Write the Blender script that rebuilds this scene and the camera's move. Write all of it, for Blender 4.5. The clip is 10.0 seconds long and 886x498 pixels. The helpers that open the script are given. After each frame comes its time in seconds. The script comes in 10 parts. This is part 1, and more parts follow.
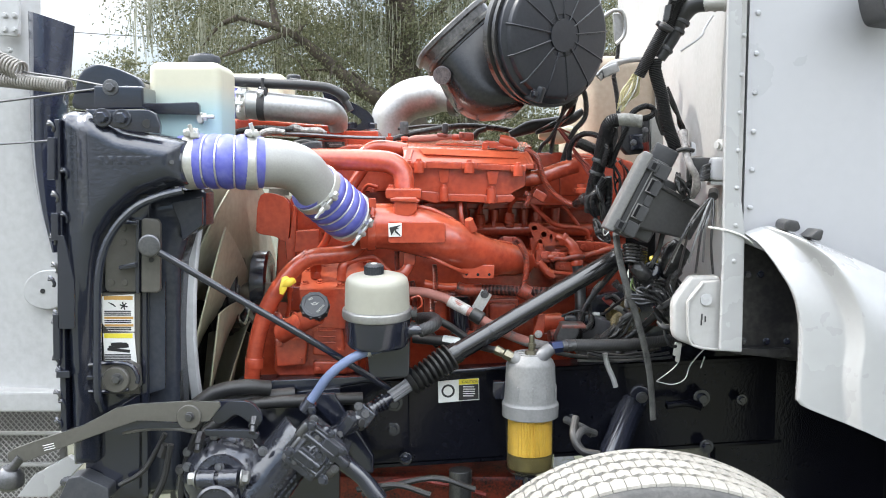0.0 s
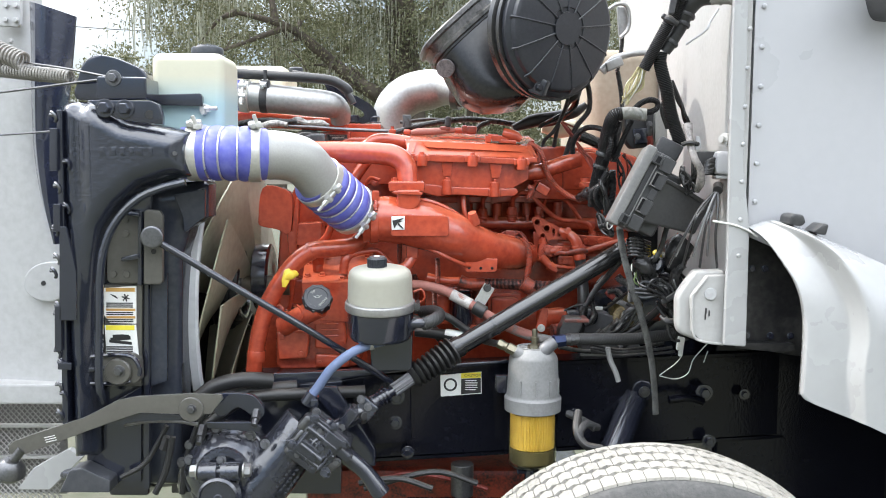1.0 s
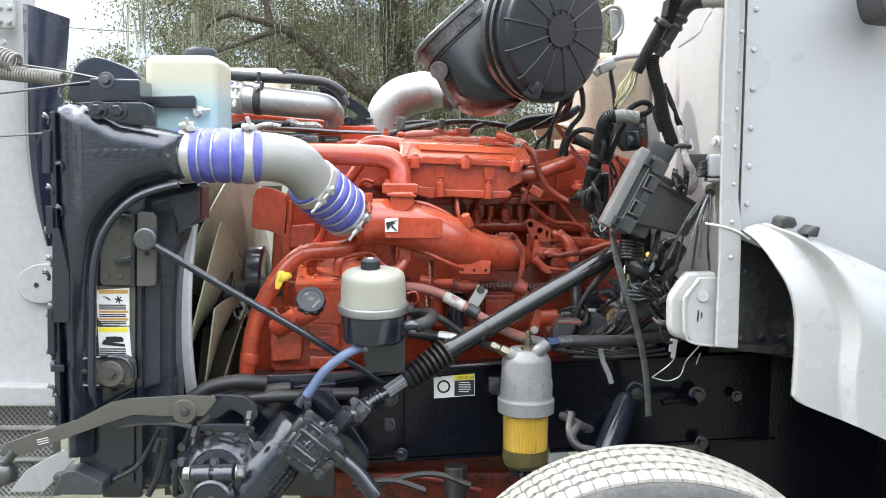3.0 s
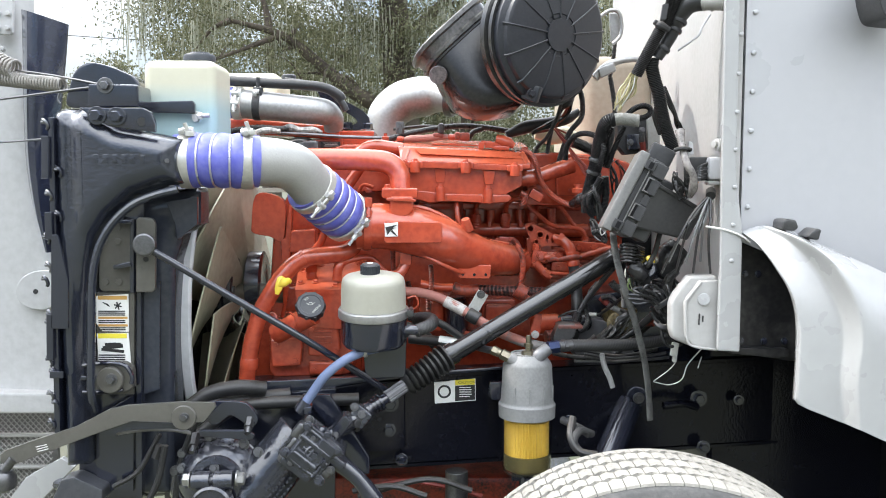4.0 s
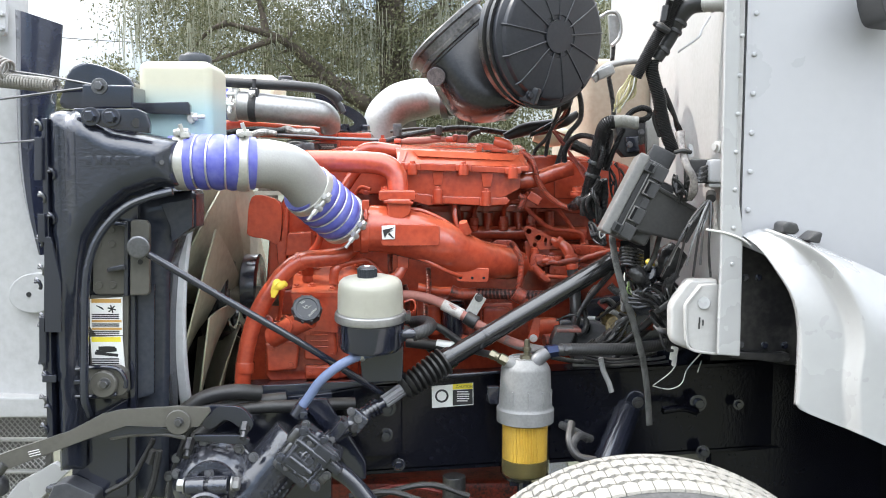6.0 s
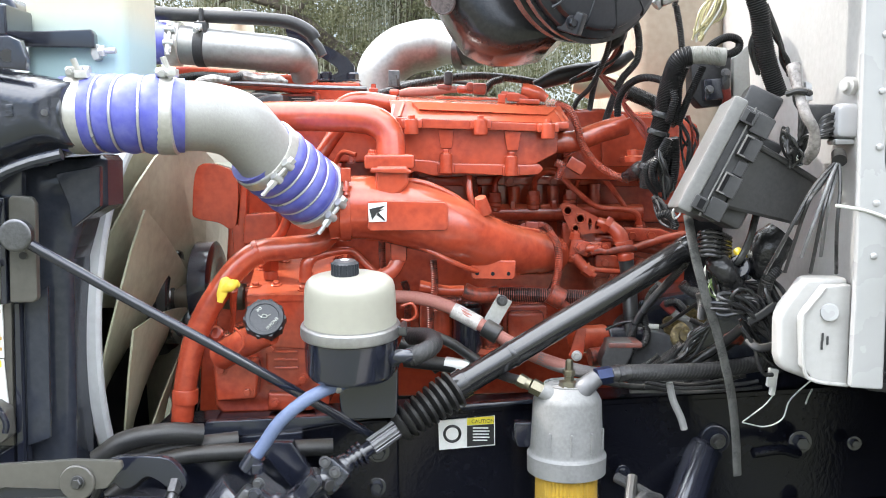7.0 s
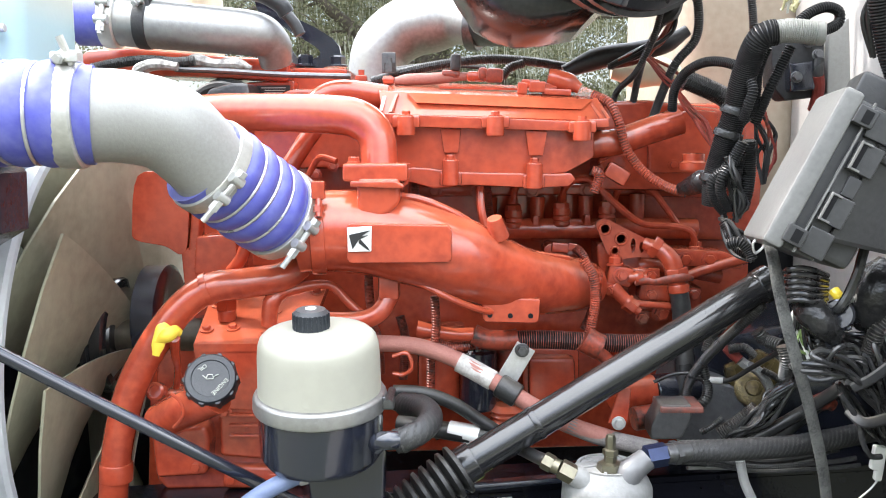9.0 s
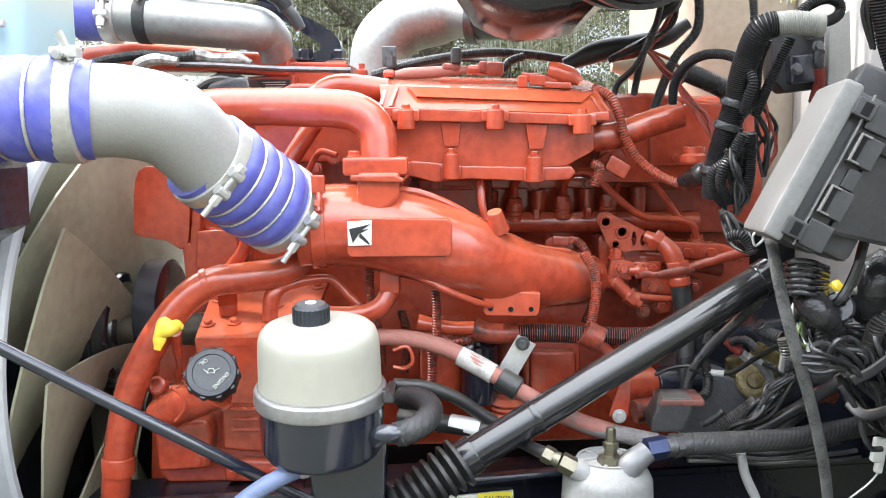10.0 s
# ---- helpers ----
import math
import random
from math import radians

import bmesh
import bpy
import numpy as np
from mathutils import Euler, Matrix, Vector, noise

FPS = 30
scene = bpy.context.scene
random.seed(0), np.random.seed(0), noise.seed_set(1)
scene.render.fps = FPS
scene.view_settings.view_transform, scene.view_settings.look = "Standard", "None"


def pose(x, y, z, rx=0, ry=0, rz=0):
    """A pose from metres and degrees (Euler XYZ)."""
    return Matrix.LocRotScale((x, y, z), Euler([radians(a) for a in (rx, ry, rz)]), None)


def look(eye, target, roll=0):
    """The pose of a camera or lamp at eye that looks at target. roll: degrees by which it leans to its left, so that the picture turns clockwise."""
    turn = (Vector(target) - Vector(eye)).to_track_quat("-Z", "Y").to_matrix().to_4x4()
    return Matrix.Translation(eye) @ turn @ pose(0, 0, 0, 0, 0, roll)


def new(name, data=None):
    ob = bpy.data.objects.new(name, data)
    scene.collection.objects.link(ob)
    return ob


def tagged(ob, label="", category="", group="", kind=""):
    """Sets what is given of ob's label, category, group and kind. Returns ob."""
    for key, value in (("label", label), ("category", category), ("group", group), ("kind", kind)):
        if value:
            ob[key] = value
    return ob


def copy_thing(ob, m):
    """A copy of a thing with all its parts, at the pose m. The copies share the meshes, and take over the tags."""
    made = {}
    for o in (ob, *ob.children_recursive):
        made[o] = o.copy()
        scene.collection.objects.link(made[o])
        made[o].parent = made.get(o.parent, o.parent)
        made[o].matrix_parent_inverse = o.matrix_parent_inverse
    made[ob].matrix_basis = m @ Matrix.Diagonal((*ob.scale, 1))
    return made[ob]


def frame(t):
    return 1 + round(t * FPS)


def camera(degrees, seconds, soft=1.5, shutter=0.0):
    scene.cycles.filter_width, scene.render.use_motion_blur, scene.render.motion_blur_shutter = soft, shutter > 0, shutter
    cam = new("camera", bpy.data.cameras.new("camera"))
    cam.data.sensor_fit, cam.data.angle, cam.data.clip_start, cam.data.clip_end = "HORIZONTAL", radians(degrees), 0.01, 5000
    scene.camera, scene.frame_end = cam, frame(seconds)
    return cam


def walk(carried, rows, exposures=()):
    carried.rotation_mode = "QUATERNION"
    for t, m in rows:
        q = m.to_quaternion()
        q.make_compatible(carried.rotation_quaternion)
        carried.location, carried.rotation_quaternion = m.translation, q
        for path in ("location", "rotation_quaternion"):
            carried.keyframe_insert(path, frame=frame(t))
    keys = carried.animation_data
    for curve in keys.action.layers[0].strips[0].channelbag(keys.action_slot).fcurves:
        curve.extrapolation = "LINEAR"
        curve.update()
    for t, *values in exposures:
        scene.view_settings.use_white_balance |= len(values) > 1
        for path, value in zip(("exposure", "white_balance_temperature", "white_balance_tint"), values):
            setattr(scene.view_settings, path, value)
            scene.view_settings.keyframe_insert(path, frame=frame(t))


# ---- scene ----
cam = camera(52.7, 10.0, soft=1.0)
PATH = [
    (0, (-0.010, 0.014, 1.702), (0.0018, 2.0062, 1.5317), 0.10),
    (0.5, (-0.021, 0.022, 1.695), (-0.0071, 2.0143, 1.5228), 0.20),
    (1, (-0.026, 0.021, 1.692), (-0.0088, 2.0131, 1.5137), 0.36),
    (1.5, (-0.023, 0.019, 1.691), (-0.0008, 2.0102, 1.5097), 0.50),
    (2, (-0.019, 0.014, 1.693), (0.0091, 2.0055, 1.5112), 0.51),
    (2.5, (-0.023, 0.015, 1.694), (0.0070, 2.0068, 1.5146), 0.49),
    (4, (-0.021, 0.024, 1.689), (0.0072, 2.0177, 1.5275), 0.16),
    (4.5, (-0.028, 0.030, 1.683), (0.0048, 2.0233, 1.5281), 0.19),
    (5, (-0.025, 0.042, 1.688), (0.0083, 2.0354, 1.5342), 0.27),
    (5.5, (-0.027, 0.043, 1.692), (0.0109, 2.0370, 1.5385), 0.28),
    (5.7, (-0.025, 0.048, 1.686), (0.0117, 2.0413, 1.5320), 0.25),
    (6.1, (-0.025, 0.048, 1.686), (0.0117, 2.0413, 1.5320), 0.25),
    (6.4, (-0.023, 0.122, 1.679), (0.0071, 2.1153, 1.5184), 0.20),
    (6.6, (-0.019, 0.266, 1.665), (-0.0018, 2.2587, 1.4922), 0.09),
    (6.8, (-0.013, 0.492, 1.642), (-0.0156, 2.4831, 1.4511), -0.09),
    (7, (0.011, 0.759, 1.641), (0.0021, 2.7489, 1.4451), -0.11),
    (7.5, (-0.001, 1.154, 1.665), (-0.0358, 3.1439, 1.4624), -0.25),
    (8, (-0.001, 1.257, 1.687), (-0.0529, 3.2453, 1.4754), -0.19),
    (8.5, (0.037, 1.244, 1.686), (-0.0135, 3.2307, 1.4642), -0.16),
    (9, (0.039, 1.213, 1.688), (-0.0156, 3.1984, 1.4519), -0.17),
    (9.5, (0.045, 1.216, 1.687), (-0.0171, 3.1994, 1.4409), -0.31),
    (10, (0.046, 1.212, 1.688), (-0.0184, 3.1957, 1.4381), -0.39),
]
walk(cam, [(t, look(eye, target, roll)) for t, eye, target, roll in PATH],
     exposures=[(0.0, 1.06), (5.7, 1.06), (6.4, 1.20), (7.5, 1.50), (10.0, 1.50)])

# ---------------------------------------------------------------- light
SUN_EL, SUN_AZ = 50.0, 170.0   # degrees above the ground; direction seen from above, from +x towards +y
world = bpy.data.worlds.new("world")
scene.world = world
world.use_nodes = True
wn, wl = world.node_tree.nodes, world.node_tree.links
wn.clear()
w_out, w_bg = wn.new("ShaderNodeOutputWorld"), wn.new("ShaderNodeBackground")
w_sky, w_noise, w_ramp, w_mix = wn.new("ShaderNodeTexSky"), wn.new("ShaderNodeTexNoise"), wn.new("ShaderNodeValToRGB"), wn.new("ShaderNodeMixRGB")
w_co = wn.new("ShaderNodeTexCoord")
w_sky.sky_type = 'NISHITA'
w_sky.sun_disc = False
w_sky.sun_elevation = radians(SUN_EL)
w_sky.sun_rotation = radians(90 - SUN_AZ)
w_noise.inputs["Scale"].default_value = 2.2
w_noise.inputs["Detail"].default_value = 8
w_ramp.color_ramp.elements[0].position, w_ramp.color_ramp.elements[1].position = 0.34, 0.56
w_mix.inputs[2].default_value = (7.5, 7.9, 8.4, 1)
wl.new(w_co.outputs["Generated"], w_noise.inputs["Vector"])
wl.new(w_noise.outputs["Fac"], w_ramp.inputs["Fac"])
wl.new(w_ramp.outputs["Color"], w_mix.inputs["Fac"])
wl.new(w_sky.outputs["Color"], w_mix.inputs[1])
# an overcast sky is brighter overhead than at the horizon
w_sep, w_map, w_mul = wn.new("ShaderNodeSeparateXYZ"), wn.new("ShaderNodeMapRange"), wn.new("ShaderNodeMixRGB")
w_map.interpolation_type = 'SMOOTHSTEP'
w_map.inputs["From Min"].default_value, w_map.inputs["From Max"].default_value = 0.04, 0.66
w_map.inputs["To Min"].default_value, w_map.inputs["To Max"].default_value = 0.40, 2.3
w_mul.blend_type = 'MULTIPLY'
w_mul.inputs["Fac"].default_value = 1
wl.new(w_co.outputs["Generated"], w_sep.inputs[0])
wl.new(w_sep.outputs["Z"], w_map.inputs["Value"])
wl.new(w_mix.outputs["Color"], w_mul.inputs[1])
wl.new(w_map.outputs["Result"], w_mul.inputs[2])
wl.new(w_mul.outputs["Color"], w_bg.inputs["Color"])
wl.new(w_bg.outputs["Background"], w_out.inputs["Surface"])
w_bg.inputs["Strength"].default_value = 0.15

sun = new("sun", bpy.data.lights.new("sun", 'SUN'))
sun.data.energy, sun.data.angle, sun.data.color = 2.0, radians(0.8), (1, 0.96, 0.91)
sun.matrix_world = look((8 * math.cos(radians(SUN_AZ)) * math.cos(radians(SUN_EL)),
                         8 * math.sin(radians(SUN_AZ)) * math.cos(radians(SUN_EL)), 8 * math.sin(radians(SUN_EL))), (0, 0, 0))


# ---------------------------------------------------------------- materials
def mat(name, col, col2=None, rough=0.5, metal=0.0, big=5.0, fine=70.0, mix=0.6, bump=0.15, rvar=0.12, coat=0.0, dust_toplight=0.0,
        dust_toplight_col=(0.42, 0.37, 0.30), bump_scale=None, trans=0.0, sss=0.0, spec=0.5):
    """A painted, plastic, rubber or metal surface: two colours mixed by noise at two sizes, uneven gloss, fine relief,
    a dusty tint on faces that look up, which in some paints also puts their lit tops into the colour.
    """
    m = bpy.data.materials.new(name)
    m.use_nodes = True
    n, l = m.node_tree.nodes, m.node_tree.links
    b = n["Principled BSDF"]
    co = n.new("ShaderNodeTexCoord")
    n1, n2 = n.new("ShaderNodeTexNoise"), n.new("ShaderNodeTexNoise")
    n1.inputs["Scale"].default_value, n1.inputs["Detail"].default_value = big, 6
    n2.inputs["Scale"].default_value, n2.inputs["Detail"].default_value = fine, 5
    l.new(co.outputs["Object"], n1.inputs["Vector"])
    l.new(co.outputs["Object"], n2.inputs["Vector"])
    fac = n.new("ShaderNodeMath")
    fac.operation = 'MULTIPLY'
    l.new(n1.outputs["Fac"], fac.inputs[0])
    l.new(n2.outputs["Fac"], fac.inputs[1])
    rp = n.new("ShaderNodeMapRange")
    rp.inputs["From Min"].default_value, rp.inputs["From Max"].default_value = 0.16, 0.40
    rp.inputs["To Max"].default_value = mix
    l.new(fac.outputs[0], rp.inputs["Value"])
    cm = n.new("ShaderNodeMixRGB")
    c2 = col2 or tuple(0.55 * c for c in col)
    cm.inputs[1].default_value, cm.inputs[2].default_value = (*col, 1), (*c2, 1)
    l.new(rp.outputs["Result"], cm.inputs["Fac"])
    last = cm.outputs["Color"]
    if dust_toplight > 0:
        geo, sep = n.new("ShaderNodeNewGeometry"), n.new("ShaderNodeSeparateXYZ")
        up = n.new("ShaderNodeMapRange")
        up.inputs["From Min"].default_value, up.inputs["From Max"].default_value, up.inputs["To Max"].default_value = 0.2, 1.0, dust_toplight
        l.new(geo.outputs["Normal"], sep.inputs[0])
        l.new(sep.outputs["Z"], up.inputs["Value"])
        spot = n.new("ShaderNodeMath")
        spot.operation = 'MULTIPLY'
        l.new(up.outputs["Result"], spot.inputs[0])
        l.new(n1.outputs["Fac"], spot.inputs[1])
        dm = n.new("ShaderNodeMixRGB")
        dm.inputs[2].default_value = (*dust_toplight_col, 1)
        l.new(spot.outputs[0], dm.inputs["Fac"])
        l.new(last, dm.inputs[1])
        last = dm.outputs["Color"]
    l.new(last, b.inputs["Base Color"])
    rr = n.new("ShaderNodeMapRange")
    rr.inputs["To Min"].default_value, rr.inputs["To Max"].default_value = max(0.03, rough - rvar), min(1, rough + rvar)
    l.new(n1.outputs["Fac"], rr.inputs["Value"])
    l.new(rr.outputs["Result"], b.inputs["Roughness"])
    b.inputs["Metallic"].default_value = metal
    b.inputs["Coat Weight"].default_value = coat
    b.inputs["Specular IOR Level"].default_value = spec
    b.inputs["Coat Roughness"].default_value = 0.12
    b.inputs["Transmission Weight"].default_value = trans
    b.inputs["Subsurface Weight"].default_value = sss
    b.inputs["Subsurface Radius"].default_value = (0.03, 0.03, 0.03)
    if bump > 0:
        bp, nb = n.new("ShaderNodeBump"), n.new("ShaderNodeTexNoise")
        nb.inputs["Scale"].default_value, nb.inputs["Detail"].default_value = bump_scale or fine * 2, 4
        l.new(co.outputs["Object"], nb.inputs["Vector"])
        bp.inputs["Strength"].default_value, bp.inputs["Distance"].default_value = bump, 0.003
        l.new(nb.outputs["Fac"], bp.inputs["Height"])
        l.new(bp.outputs["Normal"], b.inputs["Normal"])
    return m


# Up-facing enamel turns orange: dusty film plus warm sunlight put into the colour.
RED = mat("red engine enamel", (0.45, 0.067, 0.030), (0.24, 0.031, 0.018), rough=0.20, big=9, fine=60, mix=0.7, bump=0.14, bump_scale=46, rvar=0.12, coat=0.5, dust_toplight=0.48, dust_toplight_col=(0.58, 0.22, 0.10))
RED_DULL = mat("overspray red on rubber", (0.30, 0.05, 0.025), (0.03, 0.018, 0.016), rough=0.4, big=22, fine=120, mix=1.0, bump=0.2)
RED_HOSE = mat("faded red braided hose", (0.36, 0.15, 0.12), (0.24, 0.085, 0.065), rough=0.6, big=20, fine=240, bump=0.5)
BLACK = mat("black gloss chassis paint", (0.012, 0.014, 0.024), (0.020, 0.023, 0.035), rough=0.14, big=6, fine=50, bump=0.16, coat=1.0, dust_toplight=0.05, spec=0.5)
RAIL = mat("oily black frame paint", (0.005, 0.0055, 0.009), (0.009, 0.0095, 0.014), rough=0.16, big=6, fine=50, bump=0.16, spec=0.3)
BLACK_CAST = mat("black painted casting", (0.014, 0.017, 0.027), (0.026, 0.030, 0.044), rough=0.16, big=9, fine=80, bump=0.75, bump_scale=85, coat=1.0, dust_toplight=0.05)
BLACK_PLASTIC = mat("black moulded plastic", (0.022, 0.022, 0.024), (0.05, 0.05, 0.05), rough=0.48, big=5, fine=160, bump=0.2, dust_toplight=0.45)
HOOD_WHITE = mat("dusty white moulded fibreglass", (0.44, 0.44, 0.435), (0.35, 0.345, 0.335), rough=0.5, big=3, fine=40, mix=0.7, bump=0.10, dust_toplight=0.2)
GEAR = mat("glossy black gear casting", (0.015, 0.017, 0.026), (0.038, 0.041, 0.054), rough=0.12, big=12, fine=70, bump=0.7, bump_scale=70, coat=1.0, dust_toplight=0.08)
GREY_PLASTIC = mat("dusty charcoal plastic", (0.034, 0.034, 0.035), (0.060, 0.060, 0.059), rough=0.34, big=8, fine=120, bump=0.12, dust_toplight=0.22, dust_toplight_col=(0.30, 0.28, 0.25))
RUBBER = mat("black rubber hose", (0.013, 0.013, 0.014), (0.03, 0.03, 0.03), rough=0.42, big=14, fine=150, bump=0.2, dust_toplight=0.2)
WIRE_GREY = mat("glossy black wire", (0.024, 0.024, 0.025), (0.065, 0.065, 0.066), rough=0.18, big=20, fine=100, bump=0.05, coat=0.3)
RUBBER_GREY = mat("dusty corrugated loom", (0.018, 0.018, 0.019), (0.048, 0.048, 0.047), rough=0.28, big=14, fine=120, bump=0.1, dust_toplight=0.25)
BRAID = mat("braided black hose", (0.016, 0.016, 0.018), (0.075, 0.074, 0.07), rough=0.55, big=30, fine=420, mix=1.0, bump=0.9, bump_scale=520)
OLIVE = mat("dull olive grey steel", (0.095, 0.090, 0.078), (0.060, 0.057, 0.050), rough=0.34, big=6, fine=60, bump=0.12, coat=0.2)
SHROUD = mat("grey black fan shroud", (0.026, 0.030, 0.041), (0.048, 0.053, 0.066), rough=0.17, big=4, fine=60, bump=0.1)
STEEL = mat("bare bright steel", (0.60, 0.60, 0.585), (0.42, 0.41, 0.39), rough=0.30, metal=0.6, big=12, fine=140, bump=0.12)
DARK_STEEL = mat("dark oily steel", (0.16, 0.16, 0.165), (0.07, 0.07, 0.07), rough=0.38, metal=0.9, big=20, fine=140, bump=0.2)
CAST_ALU = mat("cast aluminium", (0.34, 0.335, 0.315), (0.26, 0.25, 0.235), rough=0.45, metal=0.15, big=8, fine=180, mix=0.5, bump=0.10, bump_scale=220)
ALU = mat("brushed aluminium", (0.38, 0.375, 0.365), (0.25, 0.245, 0.235), rough=0.44, metal=0.8, big=9, fine=90, bump=0.1)
BRASS = mat("dull brass", (0.20, 0.185, 0.135), (0.12, 0.11, 0.085), rough=0.38, metal=0.9, big=20, fine=140, bump=0.1)
BLACK_SATIN = mat("satin black steel tube", (0.012, 0.0125, 0.014), (0.022, 0.022, 0.024), rough=0.16, big=8, fine=80, bump=0.1, coat=0.7, dust_toplight=0.06, spec=0.5)
# Darker low-gloss copy of the black, with shade put into the colour.
BLACK_MATT = mat("dull black for shaded recesses", (0.006, 0.006, 0.007), (0.012, 0.012, 0.012), rough=0.6, big=8, fine=80, bump=0.2, spec=0.15)
WORN_BLACK = mat("worn black well panel", (0.009, 0.009, 0.010), (0.045, 0.043, 0.040), rough=0.35, big=9, fine=60, mix=0.9, bump=0.2)
# Up-facing hose turns lavender: dusty film and its lit top in one colour.
BLUE = mat("blue silicone hose", (0.085, 0.092, 0.40), (0.15, 0.16, 0.46), rough=0.38, big=14, fine=60, mix=0.9, bump=0.15, dust_toplight=0.28, dust_toplight_col=(0.42, 0.43, 0.66))
BLUE_GREY = mat("faded blue rubber hose", (0.13, 0.17, 0.29), (0.18, 0.22, 0.33), rough=0.45, big=14, fine=160, bump=0.15)
BAND = mat("stainless hose band", (0.58, 0.57, 0.53), (0.42, 0.41, 0.37), rough=0.32, metal=0.5, big=16, fine=120, bump=0.08)
WHITE = mat("white truck paint", (0.36, 0.36, 0.355), (0.32, 0.32, 0.315), rough=0.28, big=3, fine=40, mix=0.35, bump=0.04, coat=0.5)
WHITE_DULL = mat("dusty white inner paint", (0.40, 0.395, 0.38), (0.31, 0.30, 0.28), rough=0.5, big=5, fine=60, mix=0.5, bump=0.12, dust_toplight=0.3)
CREAM = mat("cream firewall pad", (0.38, 0.325, 0.25), (0.28, 0.23, 0.17), rough=0.6, big=5, fine=60, bump=0.15)
GREY_PAINT = mat("silver grey cab paint", (0.41, 0.41, 0.42), (0.375, 0.375, 0.385), rough=0.30, big=2, fine=30, mix=0.4, bump=0.03, coat=0.4)
NYLON = mat("milky white tank plastic", (0.37, 0.36, 0.30), (0.31, 0.30, 0.25), rough=0.42, big=7, fine=60, mix=0.4, bump=0.06, sss=0.15)
CREAM_TANK = mat("yellowed cream tank", (0.74, 0.70, 0.52), (0.62, 0.57, 0.42), rough=0.45, big=6, fine=50, bump=0.06)
FAN = mat("beige nylon fan", (0.34, 0.32, 0.23), (0.21, 0.20, 0.14), rough=0.40, big=5, fine=40, bump=0.1)
TYRE = mat("dusty worn tyre tread", (0.30, 0.285, 0.25), (0.18, 0.17, 0.15), rough=0.9, big=14, fine=110, mix=0.8, bump=0.5)
TYRE_DARK = mat("tyre groove rubber", (0.06, 0.06, 0.058), (0.12, 0.115, 0.11), rough=0.9, big=14, fine=110, bump=0.3)
YELLOW = mat("yellow plastic", (0.80, 0.58, 0.06), (0.70, 0.48, 0.05), rough=0.4, big=14, fine=100, bump=0.1)
LABEL_WHITE = mat("white label", (0.78, 0.78, 0.75), (0.64, 0.63, 0.6), rough=0.5, big=20, fine=160, mix=0.4, bump=0.03)
LABEL_BLACK = mat("black label print", (0.02, 0.02, 0.02), rough=0.5, bump=0.0)
LABEL_YELLOW = mat("yellow label print", (0.80, 0.68, 0.05), (0.7, 0.6, 0.06), rough=0.5, bump=0.0)
LABEL_ORANGE = mat("ochre label print", (0.52, 0.30, 0.08), (0.45, 0.26, 0.08), rough=0.5, bump=0.0)
CAP = mat("grey black ribbed cap", (0.020, 0.024, 0.031), (0.04, 0.043, 0.05), rough=0.42, big=20, fine=160, bump=0.15, dust_toplight=0.18)
BRAID_DARK = mat("black sleeve strands", (0.018, 0.018, 0.019), (0.045, 0.045, 0.044), rough=0.4, bump=0.1)
CAP_PRINT = mat("pale cap print", (0.55, 0.56, 0.50), rough=0.6, bump=0.0)
WIRE_YEL = mat("yellow wire", (0.52, 0.47, 0.26), rough=0.5, bump=0.0)
WIRE_WHITE = mat("white wire", (0.62, 0.62, 0.58), rough=0.5, bump=0.0)
WIRE_RED = mat("red wire", (0.24, 0.035, 0.025), rough=0.5, bump=0.0)
FILTER_MEDIA = mat("yellow fuel and filter paper", (0.62, 0.42, 0.07), (0.46, 0.30, 0.05), rough=0.5, big=14, fine=50, mix=0.8, bump=0.1)
FILTER_DREGS = mat("dark fuel dregs", (0.10, 0.085, 0.035), (0.06, 0.055, 0.03), rough=0.35, big=14, fine=50, bump=0.1)
FILTER_HEAD = mat("frosted silver filter housing", (0.225, 0.225, 0.22), (0.15, 0.15, 0.147), rough=0.5, metal=0.0, big=22, fine=140, bump=0.15)
GREY_LOOM = mat("sun-bleached grey loom", (0.26, 0.26, 0.24), (0.16, 0.16, 0.15), rough=0.55, big=30, fine=150, bump=0.1)
TAPE = mat("crumpled silver tape", (0.42, 0.40, 0.37), (0.15, 0.14, 0.13), rough=0.35, metal=0.4, big=40, fine=120, mix=1.0, bump=1.0, bump_scale=90)
BARK = mat("oak bark", (0.090, 0.072, 0.055), (0.045, 0.036, 0.028), rough=0.95, big=3, fine=18, mix=1.0, bump=0.9, bump_scale=14)
GRASS = mat("pasture grass", (0.055, 0.062, 0.034), (0.085, 0.08, 0.056), rough=0.95, big=0.5, fine=9, mix=1.0, bump=0.8, bump_scale=22)
WOOD_GREY = mat("grey fence wood", (0.28, 0.25, 0.21), (0.18, 0.16, 0.13), rough=0.9, big=3, fine=30, bump=0.3)


